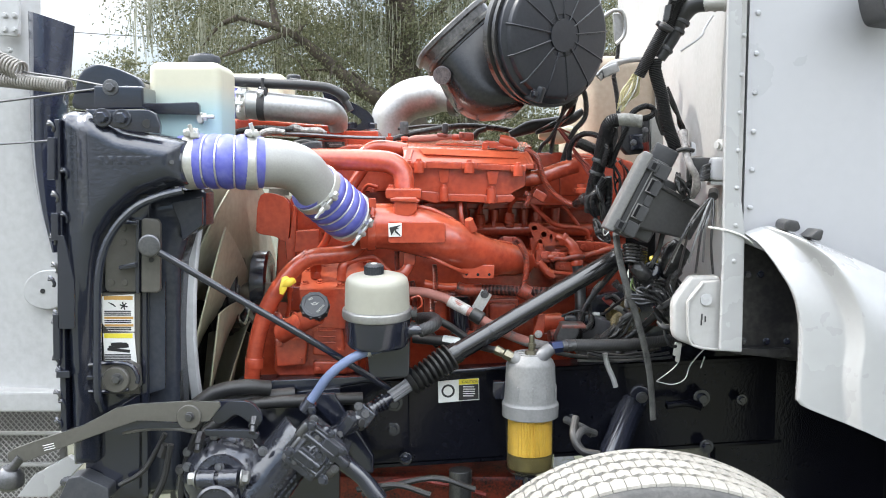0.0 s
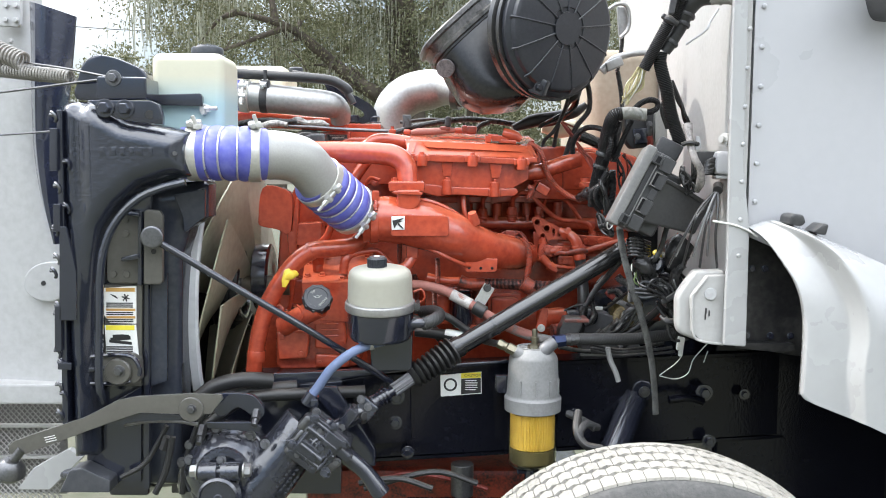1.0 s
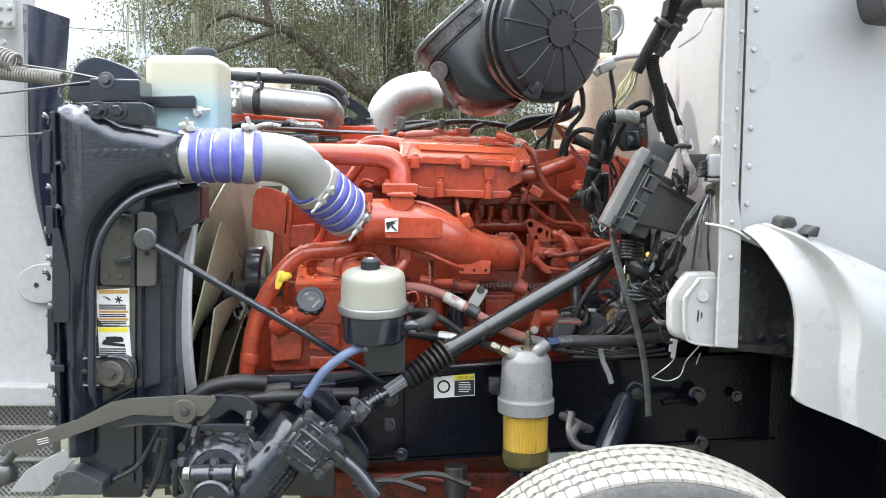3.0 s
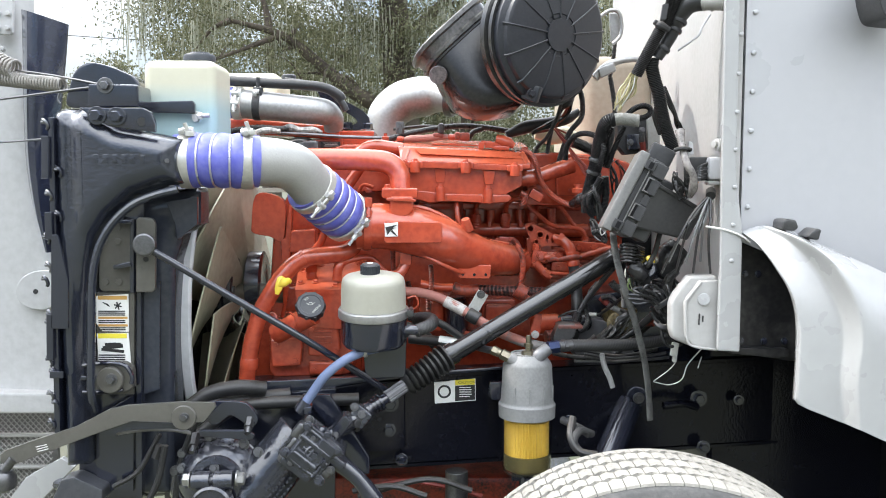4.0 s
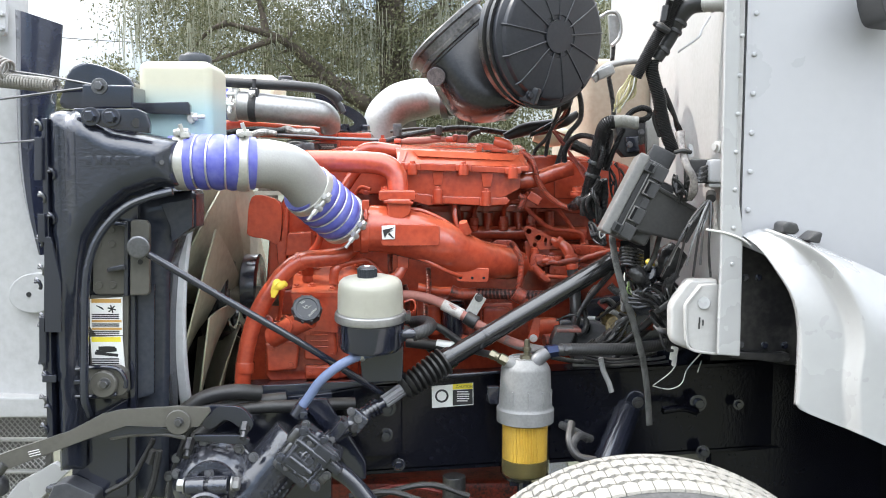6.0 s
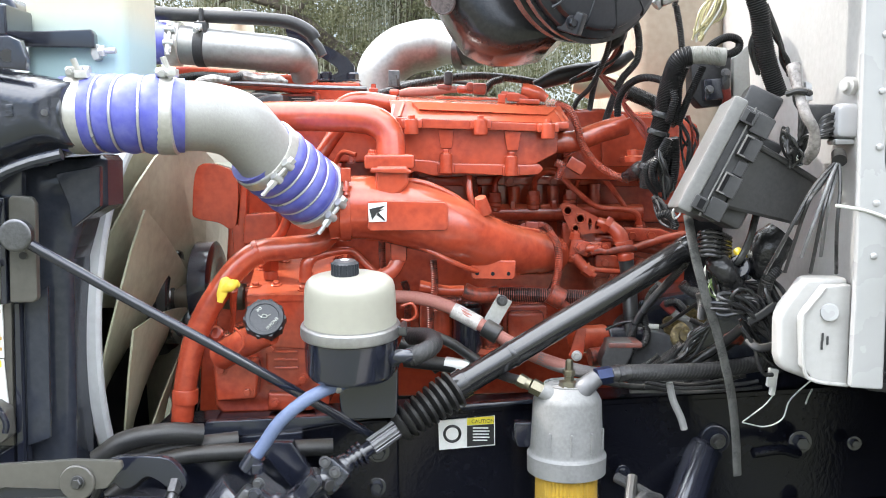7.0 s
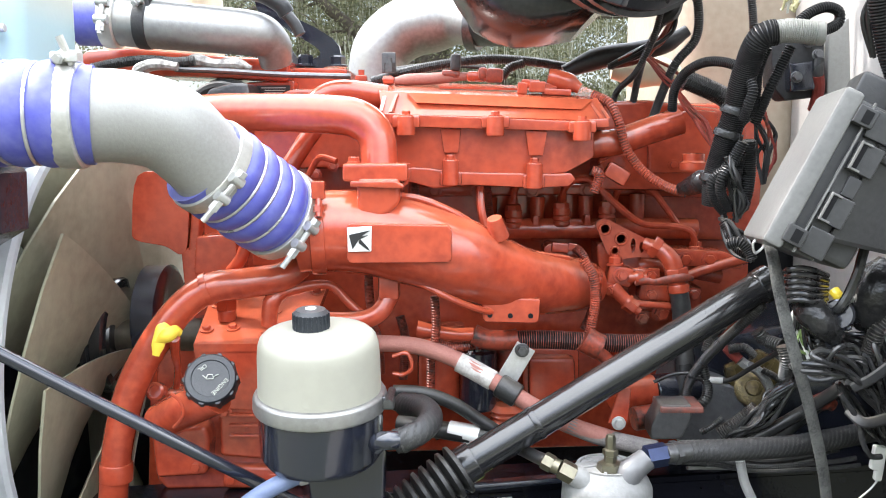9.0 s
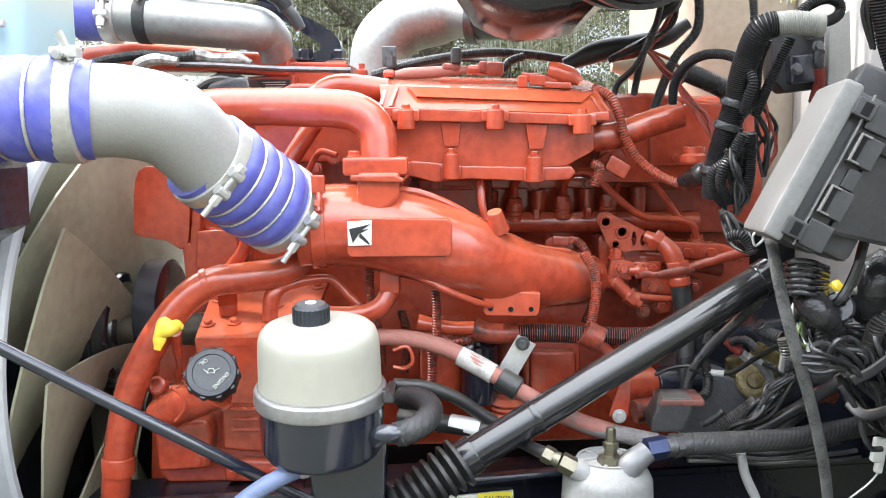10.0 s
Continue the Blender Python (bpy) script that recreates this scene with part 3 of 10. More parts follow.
oak((-0.9, 18, 0), "big oak with grey-green leaves and hanging moss", ([(-0.581, 18, -1.127), (-0.538, 18, 1.504), (-0.589, 18, 2.965), (-0.707, 18, 4.296), (-0.811, 18, 6.047), (-0.932, 18, 8.408)], [0.55, 0.42, 0.34, 0.30, 0.26, 0.2]),
    [([(-0.647, 18, 2.63), (-1.048, 17.6, 3.046), (-1.559, 17.2, 3.335), (-2.172, 17, 3.84), (-2.768, 16.8, 4.279), (-3.658, 16.6, 4.503)], 0.20),
     ([(-0.708, 18, 4.075), (-0.174, 18.5, 4.82), (0.628, 18.5, 5.494), (1.655, 18.5, 5.941)], 0.16),
     ([(-0.781, 18, 5.393), (-1.612, 18, 5.83), (-2.429, 17.5, 5.928), (-3.714, 17.5, 6.561)], 0.2),
     ([(-1.452, 17.2, 3.282), (-1.966, 17, 3.264), (-2.318, 16.5, 3.371)], 0.07),
     ([(-2.768, 16.8, 4.279), (-3.523, 16.4, 3.917), (-4.139, 16, 3.618)], 0.06),
     ([(-2.975, 16.8, 4.382), (-3.211, 17, 5.088), (-3.832, 17, 5.604)], 0.07)],
    [((-3.2, 17.5, 5.9), (3.0, 2.6, 1.9)), ((0.4, 18, 6.2), (2.6, 2.6, 2.1)), ((-1.5, 18, 8.6), (4.6, 3.6, 2.3)), ((-1.0, 17.0, 4.2), (2.4, 1.6, 0.9)),
     ((0.8, 17.5, 4.1), (1.6, 1.6, 1.1)), ((-4.2, 16.8, 4.6), (1.5, 1.3, 0.8))],
    190, 7, 640, 205, 0.030)
oak((7.5, 24, 0), "broad oak behind the cab with hanging moss", ([(7.5, 24, -0.2), (7.4, 24, 2.5), (7.2, 24, 6)], [0.5, 0.36, 0.2]),
    [([(7.4, 24, 3), (5, 23.5, 4.6), (2.5, 23, 4.6)], 0.18), ([(7.3, 24, 4), (9.5, 24, 6), (11, 24, 7)], 0.18)],
    [((4.2, 23.5, 5.4), (3.6, 2.6, 2.2)), ((8.5, 24, 7.5), (5, 3.6, 3.0))], 180, 11, 230, 200, 0.045)
oak((-26, 62, 0), "small distant oak in the haze", ([(-26, 62, -0.2), (-26, 62, 3), (-26.3, 62, 6)], [0.4, 0.3, 0.15]),
    [([(-26, 62, 3), (-24, 62, 5), (-22, 62, 7)], 0.15), ([(-26, 62, 3.5), (-28, 62, 6), (-29, 62, 7.5)], 0.15)],
    [((-24.5, 62, 6.5), (4.5, 3, 2.6)), ((-21, 61, 7.5), (3, 2.5, 2.6))], 0, 5, 130, 90, 0.12)
for k, (bx, by) in enumerate(((-40, 95), (-14, 100), (10, 98), (34, 92))):
    oak((bx, by, 0), "hazy oak at the far edge of the field", ([(bx, by, -0.2), (bx + 0.2, by, 3.5), (bx, by, 7)], [0.6, 0.4, 0.2]),
        [([(bx, by, 3.5), (bx + 3, by, 6), (bx + 5, by, 7)], 0.2), ([(bx, by, 3.5), (bx - 3, by, 6), (bx - 5, by, 7)], 0.2)],
        [((bx - 4, by, 6), (8, 4, 3.2)), ((bx + 5, by, 5.4), (8, 4, 3.0))], 0, 40 + k, 120, 80, 0.22, group="trees at the field's edge")

for k, (bx, by, cr) in enumerate(((-7.5, 42, 5.2), (1.5, 45, 7.0), (11.5, 43, 6.0))):
    oak((bx, by, 0), "tall oak behind the yard, grey-green in the haze", ([(bx, by, -0.2), (bx + 0.2, by, 4), (bx, by, 9)], [0.5, 0.35, 0.2]),
        [([(bx, by, 4), (bx + 2.5, by, 6.5), (bx + 4.5, by, 8)], 0.2), ([(bx, by, 4), (bx - 2.5, by, 6), (bx - 4, by, 7)], 0.2)],
        [((bx - 1, by, 7.4), (cr, 3, 3.4)), ((bx + 2, by, 4.6), (cr * 0.9, 2.6, 2.4))], 0, 60 + k, 300, 110, 0.085, group="oaks behind the yard")

# unseen oaks added behind the camera so that flat black paint reflects dark
shade = oak((0, -26, 0), "unseen dense oak added behind the camera to darken reflections", ([(0, -26, -0.2), (0.1, -26, 3), (-0.2, -26, 7)], [0.6, 0.45, 0.25]),
            [([(0, -26, 2.5), (2.5, -26, 4.5), (5, -26, 5.5)], 0.25), ([(0, -26, 2.8), (-2.5, -26, 5), (-5, -26, 6)], 0.25)],
            [((0, -26, 5.8), (7.5, 3.0, 3.4)), ((-3, -26, 2.6), (5, 2.2, 2.2)), ((3.5, -26, 2.5), (5, 2.2, 2.2))], 0, 91, 150, 60, 0.20, group="shade trees")
for k, (sx, sy, turn) in enumerate(((-34, -31, 10), (36, -30, 190))):
    copy_thing(shade, pose(sx, sy, 0, 0, 0, turn))

fence = thing("board_fence", (4, 30, 0), "weathered grey board fence across the pasture", "fence")
for k in range(15):
    bm = B()
    block(bm, (-16 + 2.4 * k, 30, 0.68), (0.12, 0.12, 1.36), bev=0.01)
    part("post", bm, WOOD_GREY, fence)
for z in (0.45, 0.85, 1.22):
    bm = B()
    block(bm, (0.8, 29.92, z), (33.6, 0.03, 0.14), bev=0.005)
    part("rail", bm, WOOD_GREY, fence)

bm = B()
tube(bm, [(-26.995, 40, 8.493), (-16.568, 40, 7.843), (-13.088, 40, 7.643), (-5.622, 40, 7.388), (2.84, 40, 7.72)], 0.018, 6)
power_line = tagged(part("power_line", bm, RUBBER), "thin dark overhead cable across the sky", "cable")


# ---------------------------------------------------------------- tilted hood
hood = thing("hood", (-1.484, 3.05, 0.903), "white truck hood tilted forward, dusty inner side", "truck hood")
bm = B()
edge = [(-1.322, 2.98, 2.661), (-1.342, 2.98, 2.214), (-1.343, 2.98, 1.904), (-1.322, 2.98, 1.663), (-1.277, 2.98, 1.457), (-1.207, 2.98, 1.305), (-1.177, 2.98, 1.076), (-1.181, 2.98, 0.96)]
rows = []
for e in spline(edge, 4):
    rows.append([(e.x - 1.5, e.y + 0.10, e.z), (e.x - 0.75, e.y + 0.07, e.z), (e.x - 0.3, e.y + 0.05, e.z), (e.x - 0.09, e.y + 0.015, e.z), (e.x - 0.03, e.y, e.z), (e.x, e.y + 0.02, e.z), (e.x + 0.01, e.y + 0.06, e.z)])
sheet(bm, rows, 0.012)
part("inner_panel", bm, HOOD_WHITE, hood, "dusty white moulded inner side of the hood", 60)
bm = B()
span(bm, (-2.807, 2.965, 0.969), (-1.215, 3.06, 0.897), bev=0.012)
part("lower_lip", bm, HOOD_WHITE, hood, "white rounded lower lip")
bm = B()
prism(bm, smooth_outline([(-1.373, 1.345), (-1.321, 1.375), (-1.252, 1.368), (-1.247, 1.289), (-1.288, 1.247), (-1.353, 1.255), (-1.386, 1.292)]), 2.968, 2.99, 0.010, 4)
part("moulded_pad", bm, HOOD_WHITE, hood, "raised moulded pad with a bolt hole")
bm = B()
cyl(bm, (-1.32, 2.965, 1.308), (-1.326, 2.98, 1.306), 0.008)
part("bolt_hole", bm, LABEL_BLACK, hood, "dark round bolt hole")
bm = B()
prism(bm, [(-1.444, 2.259), (-1.346, 2.259), (-1.351, 2.141), (-1.359, 2.134), (-1.449, 2.138)], 2.93, 2.95, 0.004)
plate = part("hinge_plate", bm, HOOD_WHITE, hood, "painted metal bracket plate")
for b in [(-1.391, 2.928, 2.2), (-1.36, 2.928, 2.2), (-1.393, 2.928, 2.155), (-1.362, 2.928, 2.155), (-1.395, 2.96, 2.094)]:
    bolt(plate, b, (0, -1, 0), 0.008, HOOD_WHITE, 1.2)
bm = B()
left, right = spline([(-1.306, 2.9, 2.207), (-1.306, 2.9, 2.059), (-1.308, 2.9, 1.898), (-1.303, 2.9, 1.718), (-1.279, 2.9, 1.573), (-1.236, 2.9, 1.449)], 5), spline([(-1.151, 2.86, 2.158), (-1.162, 2.86, 2.053), (-1.177, 2.86, 1.931), (-1.192, 2.86, 1.807), (-1.198, 2.86, 1.629), (-1.204, 2.86, 1.448)], 5)
sheet(bm, [[a, a.lerp(b, 0.12) + V((0, -0.035, 0)), a.lerp(b, 0.3) + V((0, -0.055, 0)), a.lerp(b, 0.5) + V((0, -0.052, 0)), a.lerp(b, 0.75) + V((0, -0.03, 0)), b + V((0, 0.01, 0))] for a, b in zip(left, right)], 0.01)
part("rubber_splash_flap", bm, mat("navy black gloss panel", (0.014, 0.018, 0.036), (0.03, 0.034, 0.06), rough=0.14, big=8, fine=50, bump=0.3, coat=1.0), hood, "glossy blue-black splash flap")

grille = hood
bm = B()
g0, g1 = V((-1.657, 3.08, 0.88)), V((-1.334, 3.08, 0.531))
wire, step = 0.0022, 0.019
hgt = g0.z - g1.z
for k in range(int((g1.x - g0.x + hgt) / step)):
    for s in (-1, 1):
        x = g0.x + k * step if s > 0 else g0.x - hgt + k * step
        a = V((x, 3.08, g0.z)) if s < 0 else V((x, 3.084, g0.z))
        b = a + V((-s * hgt * 0.9, 0, -hgt))
        t0, t1 = 0.0, 1.0
        lo, hi = sorted((a.x, b.x))
        if hi < g0.x or lo > g1.x:
            continue
        for lim in (g0.x, g1.x):
            if (a.x - lim) * (b.x - lim) < 0:
                u = (lim - a.x) / (b.x - a.x)
                inside_a = g0.x <= a.x <= g1.x
                if inside_a:
                    t1 = min(t1, u)
                else:
                    t0 = max(t0, u)
        rings(bm, [a.lerp(b, t0), a.lerp(b, t1)], [wire, wire], 5)
tagged(part("grille_mesh", bm, CAST_ALU, grille, "pale diamond wire mesh"), kind="stuff")
for py in (0, 1, 2):
    bm = B()
    c = [(-1.493, 3.06, 0.799), (-1.497, 3.06, 0.688), (-1.489, 3.06, 0.889)][py]
    block(bm, c, (0.42, 0.02, 0.012), bev=0.003)
    part("grille_bar", bm, CAST_ALU, grille)
bm = B()
span(bm, V(g0) + V((-0.2, 0.05, 0.02)), V(g1) + V((0, 0.07, 0)), 0)
part("grille_backing", bm, mat("shaded grey backing", (0.20, 0.195, 0.185), rough=0.8, bump=0.1), grille)
bm = B()
prism(bm, [(-1.428, 0.61), (-1.368, 0.686), (-1.248, 0.752), (-1.204, 0.721), (-1.314, 0.61)], 2.95, 2.98, 0.004)
part("nose_strip", bm, WHITE, grille, "sunlit white strip of the hood's nose")
bm = B()
tube(bm, [(-1.27, 2.97, 0.66), (-1.12, 2.86, 0.68), (-0.95, 2.72, 0.72), (-0.795, 2.645, 0.76)], 0.022, 12)
part("hinge_arm", bm, BLACK, hood, "black hinge arm fixed to the frame")


# ---------------------------------------------------------------- frame rail
rail = thing("frame_rail", (-0.052, 2.718, 0.758), "glossy black steel frame rail of the truck", "truck frame")
RA, RB = V((-0.306, 2.677, 1.083)), V((0.385, 2.739, 1.106))
RD = (RB - RA).normalized()


def along(x, dz=0.0, dy=0.0):
    """A point on the rail's outer face at the given x."""
    p = RA + RD * ((x - RA.x) / RD.x)
    return V((x, p.y + dy, p.z + dz))


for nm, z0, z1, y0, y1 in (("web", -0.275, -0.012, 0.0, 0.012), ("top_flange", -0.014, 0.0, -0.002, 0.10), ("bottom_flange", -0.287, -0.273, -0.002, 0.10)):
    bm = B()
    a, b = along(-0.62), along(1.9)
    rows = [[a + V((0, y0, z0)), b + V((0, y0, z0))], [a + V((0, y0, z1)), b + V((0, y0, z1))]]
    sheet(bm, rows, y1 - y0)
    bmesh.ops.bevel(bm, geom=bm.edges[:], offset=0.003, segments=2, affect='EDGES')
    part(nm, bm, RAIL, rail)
far_rail = thing("frame_rail", along(0.5, -0.28, 0.85), "far black steel frame rail", "truck frame")
bm = B()
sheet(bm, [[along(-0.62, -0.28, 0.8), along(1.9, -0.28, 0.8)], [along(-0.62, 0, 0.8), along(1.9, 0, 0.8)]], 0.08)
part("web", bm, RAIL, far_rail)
# upper liner strip with a folded lip over the rail
bm = B()
prism(bm, [(-0.517, 1.056), (-0.503, 1.089), (-0.218, 1.094), (0.213, 1.116), (0.213, 1.105), (-0.218, 1.077), (-0.371, 1.056)], 2.651, 2.676, 0.004, lean=0.12)
part("upper_lip", bm, BLACK_CAST, rail)
# riveted reinforcement plate with bolts
bm = B()
prism(bm, [(-0.373, 1.051), (-0.219, 1.075), (-0.097, 1.078), (-0.095, 0.872), (-0.136, 0.863), (-0.238, 0.863)], 2.659, 2.676, 0.004, lean=0.12)
plate = part("reinforcement_plate", bm, RAIL, rail)
for p, r in (((-0.346, 2.654, 1.009), 0.016), ((-0.14, 2.667, 1.009), 0.017), ((-0.144, 2.667, 0.928), 0.014), ((-0.231, 2.656, 0.82), 0.014), ((-0.107, 2.677, 0.833), 0.013)):
    bolt(plate, p, (0, -1, 0), r, BLACK, 1.5)
for p, r in (((0.811, 2.739, 1.006), 0.016), ((0.83, 2.739, 0.852), 0.013), ((0.176, 2.708, 1.032), 0.012), ((0.404, 2.708, 0.945), 0.010), ((0.943, 2.759, 0.996), 0.010)):
    bolt(rail, p, (0, -1, 0), r, BLACK, 1.7)
bm = B()
tube(bm, [(0.691, 2.698, 0.993), (0.754, 2.708, 0.998), (0.803, 2.728, 0.982)], 0.012)
part("bracket_pin", bm, RAIL, rail)

# cross member and dark parts between the rails
bm = B()
span(bm, along(-0.45, -0.37, 0.22), along(0.30, -0.66, 0.72), 0.03)
sump = tagged(part("oil_pan", bm, RED_DULL), "red oil pan under the engine, in shade", "oil pan")
bm = B()
span(bm, (0.86, 2.80, 0.45), (2.4, 3.6, 1.30), 0.02)
tagged(part("cab_floor_box", bm, RAIL), "black underbody of the cab in deep shade", "underbody", kind="structure")
bm = B()
cyl(bm, along(0.06, -0.30, -0.02), along(0.06, -0.40, -0.02), 0.035, bev=0.004)
tagged(part("spring_pin", bm, DARK_STEEL), "round steel pin housing under the frame rail", "pin")
axle = thing("front_axle", (0.47, 2.9, 0.5), "black forged front axle beam", "axle")
bm = B()
span(bm, (0.40, 2.0, 0.44), (0.54, 4.1, 0.58), 0.02)
part("beam", bm, BLACK, axle)
bm = B()
for k, dz in enumerate((0.0, 0.028, 0.056)):
    span(bm, (-0.35 + 0.12 * k, 2.62, 0.60 + dz), (1.2 - 0.12 * k, 2.71, 0.625 + dz), 0.004)
part("leaf_spring", bm, BLACK, axle)


# ---------------------------------------------------------------- tyre
def tyre(at, label):
    """A steer tyre with zigzag ribs, grooves and a dished rim; axis along y."""
    R, W = 0.525, 0.285
    t = thing("steer_wheel_assembly", (at[0], at[1], 0), label, "wheel")
    seg = 120
    bm = B()
    prof = [(0.29, 0.02), (0.31, -0.005), (0.40, -0.022), (0.47, -0.012), (0.505, 0.008), (0.5145, 0.024), (0.5145, W - 0.024), (0.505, W - 0.008), (0.47, W + 0.012), (0.40, W + 0.022), (0.31, W + 0.005), (0.29, W - 0.02)]
    rr = []
    for r, y in prof:
        rr.append([bm.verts.new((at[0] + r * math.cos(2 * math.pi * k / seg), at[1] - W / 2 + y, R + r * math.sin(2 * math.pi * k / seg))) for k in range(seg)])
    for a, b in zip(rr, rr[1:]):
        for k in range(seg):
            bm.faces.new((a[k], a[(k + 1) % seg], b[(k + 1) % seg], b[k]))
    part("tyre_casing", bm, TYRE_DARK, t, "grey sidewall and grooves")
    ribs = [(0.020, 0.062), (0.071, 0.110), (0.119, 0.164), (0.172, 0.214), (0.223, 0.265)]
    blocks = 104
    for j, (y0, y1) in enumerate(ribs):
        bm = B()
        for k in range(blocks):
            ends = []
            for q in (k + 0.03, k + 0.5, k + 0.97):
                th = 2 * math.pi * (q + 0.3 * j) / blocks
                z = 0.005 * (1 if q - k == 0.5 else -1)
                lo, hi = y0 + (z if j > 0 else 0), y1 + (z if j < 4 else 0)
                drop = [0.0 if 0 < j < 4 else 0.006 * (e == (0 if j == 0 else 1)) for e in (0, 1)]
                ring = []
                for yy, r in ((lo, R - 0.012), (lo + 0.002, R - drop[0]), (hi - 0.002, R - drop[1]), (hi, R - 0.012)):
                    ring.append(bm.verts.new((at[0] + r * math.cos(th), at[1] - W / 2 + yy, R + r * math.sin(th))))
                ends.append(ring)
            for a, b in zip(ends, ends[1:]):
                for i in range(3):
                    bm.faces.new((a[i], a[i + 1], b[i + 1], b[i]))
            bm.faces.new(ends[0])
            bm.faces.new(ends[-1])
        part("tread_rib", bm, TYRE, t, "dusty pale rib of zigzag tread blocks")
    bm = B()
    lathe(bm, (at[0], at[1] - W / 2 + 0.03, R), (0, 1, 0), [(0.10, 0.10), (0.13, 0.08), (0.24, 0.05), (0.285, 0.0), (0.30, 0.0), (0.30, W - 0.06), (0.285, W - 0.06), (0.2, 0.14), (0.10, 0.13)], 48)
    part("rim", bm, STEEL, t, "steel disc wheel")
    return t


tyre((0.487, 1.985, 0), "front truck wheel, pale dusty worn tyre tread")


# ---------------------------------------------------------------- cab
cab = thing("truck_cab", (0.782, 2.354, 1.227), "white and silver-grey riveted truck cab", "truck cab")
bm = B()
low = ((0.792, 2.354, 1.522), (1.223, 2.365, 1.344), (1.779, 2.398, 1.089), (2.5, 2.26, 1.0))
sheet(bm, [[(x, y, z0 + (2.7 - z0) * u) for x, y, z0 in low] for u in (0, 0.2, 0.4, 0.7, 1)], 0.02)
part("side_panel", bm, GREY_PAINT, cab, "silver-grey side panel")
bm = B()
prism(bm, [(0.727, 2.446), (0.761, 2.446), (0.768, 1.998), (0.768, 1.711), (0.790, 1.545), (0.792, 1.231), (0.732, 1.235), (0.734, 1.462), (0.729, 1.856)], 2.329, 2.349, 0.006)
part("corner_trim", bm, WHITE, cab, "white riveted corner trim")
for p in [(0.815, 2.351, 2.208), (0.814, 2.351, 2.113), (0.812, 2.351, 2.01), (0.812, 2.351, 1.91), (0.811, 2.351, 1.81), (0.81, 2.351, 1.711), (0.808, 2.351, 1.612)]:
    bm = B()
    lathe(bm, p, (0, -1, 0), [(0.0068, -0.004), (0.0068, 0.0005), (0.0052, 0.0025), (0.0025, 0.0035)], 14)
    part("rivet", bm, GREY_PAINT, cab)
for p in [(0.772, 2.327, 2.151), (0.771, 2.327, 2.052), (0.768, 2.327, 1.953), (0.766, 2.327, 1.856), (0.764, 2.327, 1.76), (0.764, 2.327, 1.664), (0.763, 2.327, 1.566), (0.762, 2.327, 1.473)]:
    bm = B()
    lathe(bm, p, (0, -1, 0), [(0.006, -0.004), (0.006, 0.001), (0.0045, 0.0028), (0.002, 0.0036)], 14)
    part("rivet", bm, WHITE, cab)
# firewall
bm = B()
sheet(bm, [[(0.752, 2.345, z), (0.756, 2.42, z), (0.765, 2.6, z), (0.78, 3.1, z), (0.80, 4.1, z)] for z in (1.30, 1.5, 1.8, 2.1, 2.75)], 0.03, (1, 0, 0))
part("firewall", bm, WHITE_DULL, cab, "sunlit white firewall")
bm = B()
span(bm, (0.53, 3.30, 1.50), (0.80, 4.08, 2.13), 0.05, 4)
part("engine_tunnel_bulge", bm, CREAM, cab, "cream padded bulge of the firewall", 60)
bm = B()
sheet(bm, [[(0.80, 4.1, z), (1.6, 4.05, z), (2.5, 3.98, z)] for z in (1.27, 1.6, 2.2, 2.7)], 0.02, (0, 1, 0))
part("far_side_panel", bm, GREY_PAINT, cab, "far silver-grey side panel")
bm = B()
sheet(bm, [[(0.70, 2.10, 2.72), (2.5, 2.24, 2.76)], [(0.78, 4.12, 2.72), (2.5, 4.0, 2.76)]], 0.03, (0, 0, 1))
part("roof", bm, WHITE, cab)
bm = B()
sheet(bm, [[(2.5, 2.26, z), (2.5, 3.98, z)] for z in (1.27, 2.76)], 0.03, (1, 0, 0))
part("rear_panel", bm, GREY_PAINT, cab)
# Dark block added below the bulge in place of the dark clutter there.
bm = B()
span(bm, (0.60, 3.25, 0.9), (0.79, 4.08, 1.52), 0.03, 3)
part("lower_firewall_block", bm, BLACK_MATT, cab, "dull black block in place of dark clutter below the bulge")
bm = B()
lathe(bm, (0.742, 2.413, 1.776), (-0.9, -0.4, 0), [(0.016, -0.02), (0.016, 0.003), (0.010, 0.005), (0.010, 0.012), (0.006, 0.013)], 18)
part("firewall_bolt", bm, WHITE_DULL, cab)
# inner dark wheel-well panel under the cab corner
bm = B()
prism(bm, [(0.791, 1.553), (1.39, 1.553), (1.407, 1.194), (0.95, 1.195), (0.8, 1.218)], 2.398, 2.413, 0.002)
well = part("wheel_well_panel", bm, WORN_BLACK, cab, "black wheel-well panel")
for p in [(0.822, 2.396, 1.431), (0.857, 2.396, 1.431), (0.815, 2.396, 1.25), (0.878, 2.396, 1.249), (0.933, 2.396, 1.249)]:
    bolt(well, p, (0, -1, 0), 0.0075, BLACK, 1.3)
bm = B()
prism(bm, [(0.778, 1.237), (0.933, 1.233), (0.936, 1.215), (0.904, 1.209), (0.78, 1.221)], 2.365, 2.395, 0.002)
part("sill_flange", bm, WORN_BLACK, cab, "worn dark sill flange")
# Floor panel added to shut light out of the wheel well from above.
bm = B()
span(bm, (0.74, 2.42, 1.235), (1.9, 2.85, 1.265), 0.004)
part("floor_pan", bm, BLACK_MATT, cab, "black underside of the cab floor, added to shut out light")
# Unseen panel added to block light from the right and behind.
bm = B()
span(bm, (1.42, 1.96, 0.35), (1.45, 2.85, 1.5), 0.004)
part("light_stop_panel", bm, BLACK_MATT, cab, "unseen black panel that keeps light out of the wheel well")
# white cab-mount bracket
mount = thing("cab_mount_bracket", (0.684, 2.36, 1.237), "chalky white folded cab mount bracket", "bracket")
bm = B()
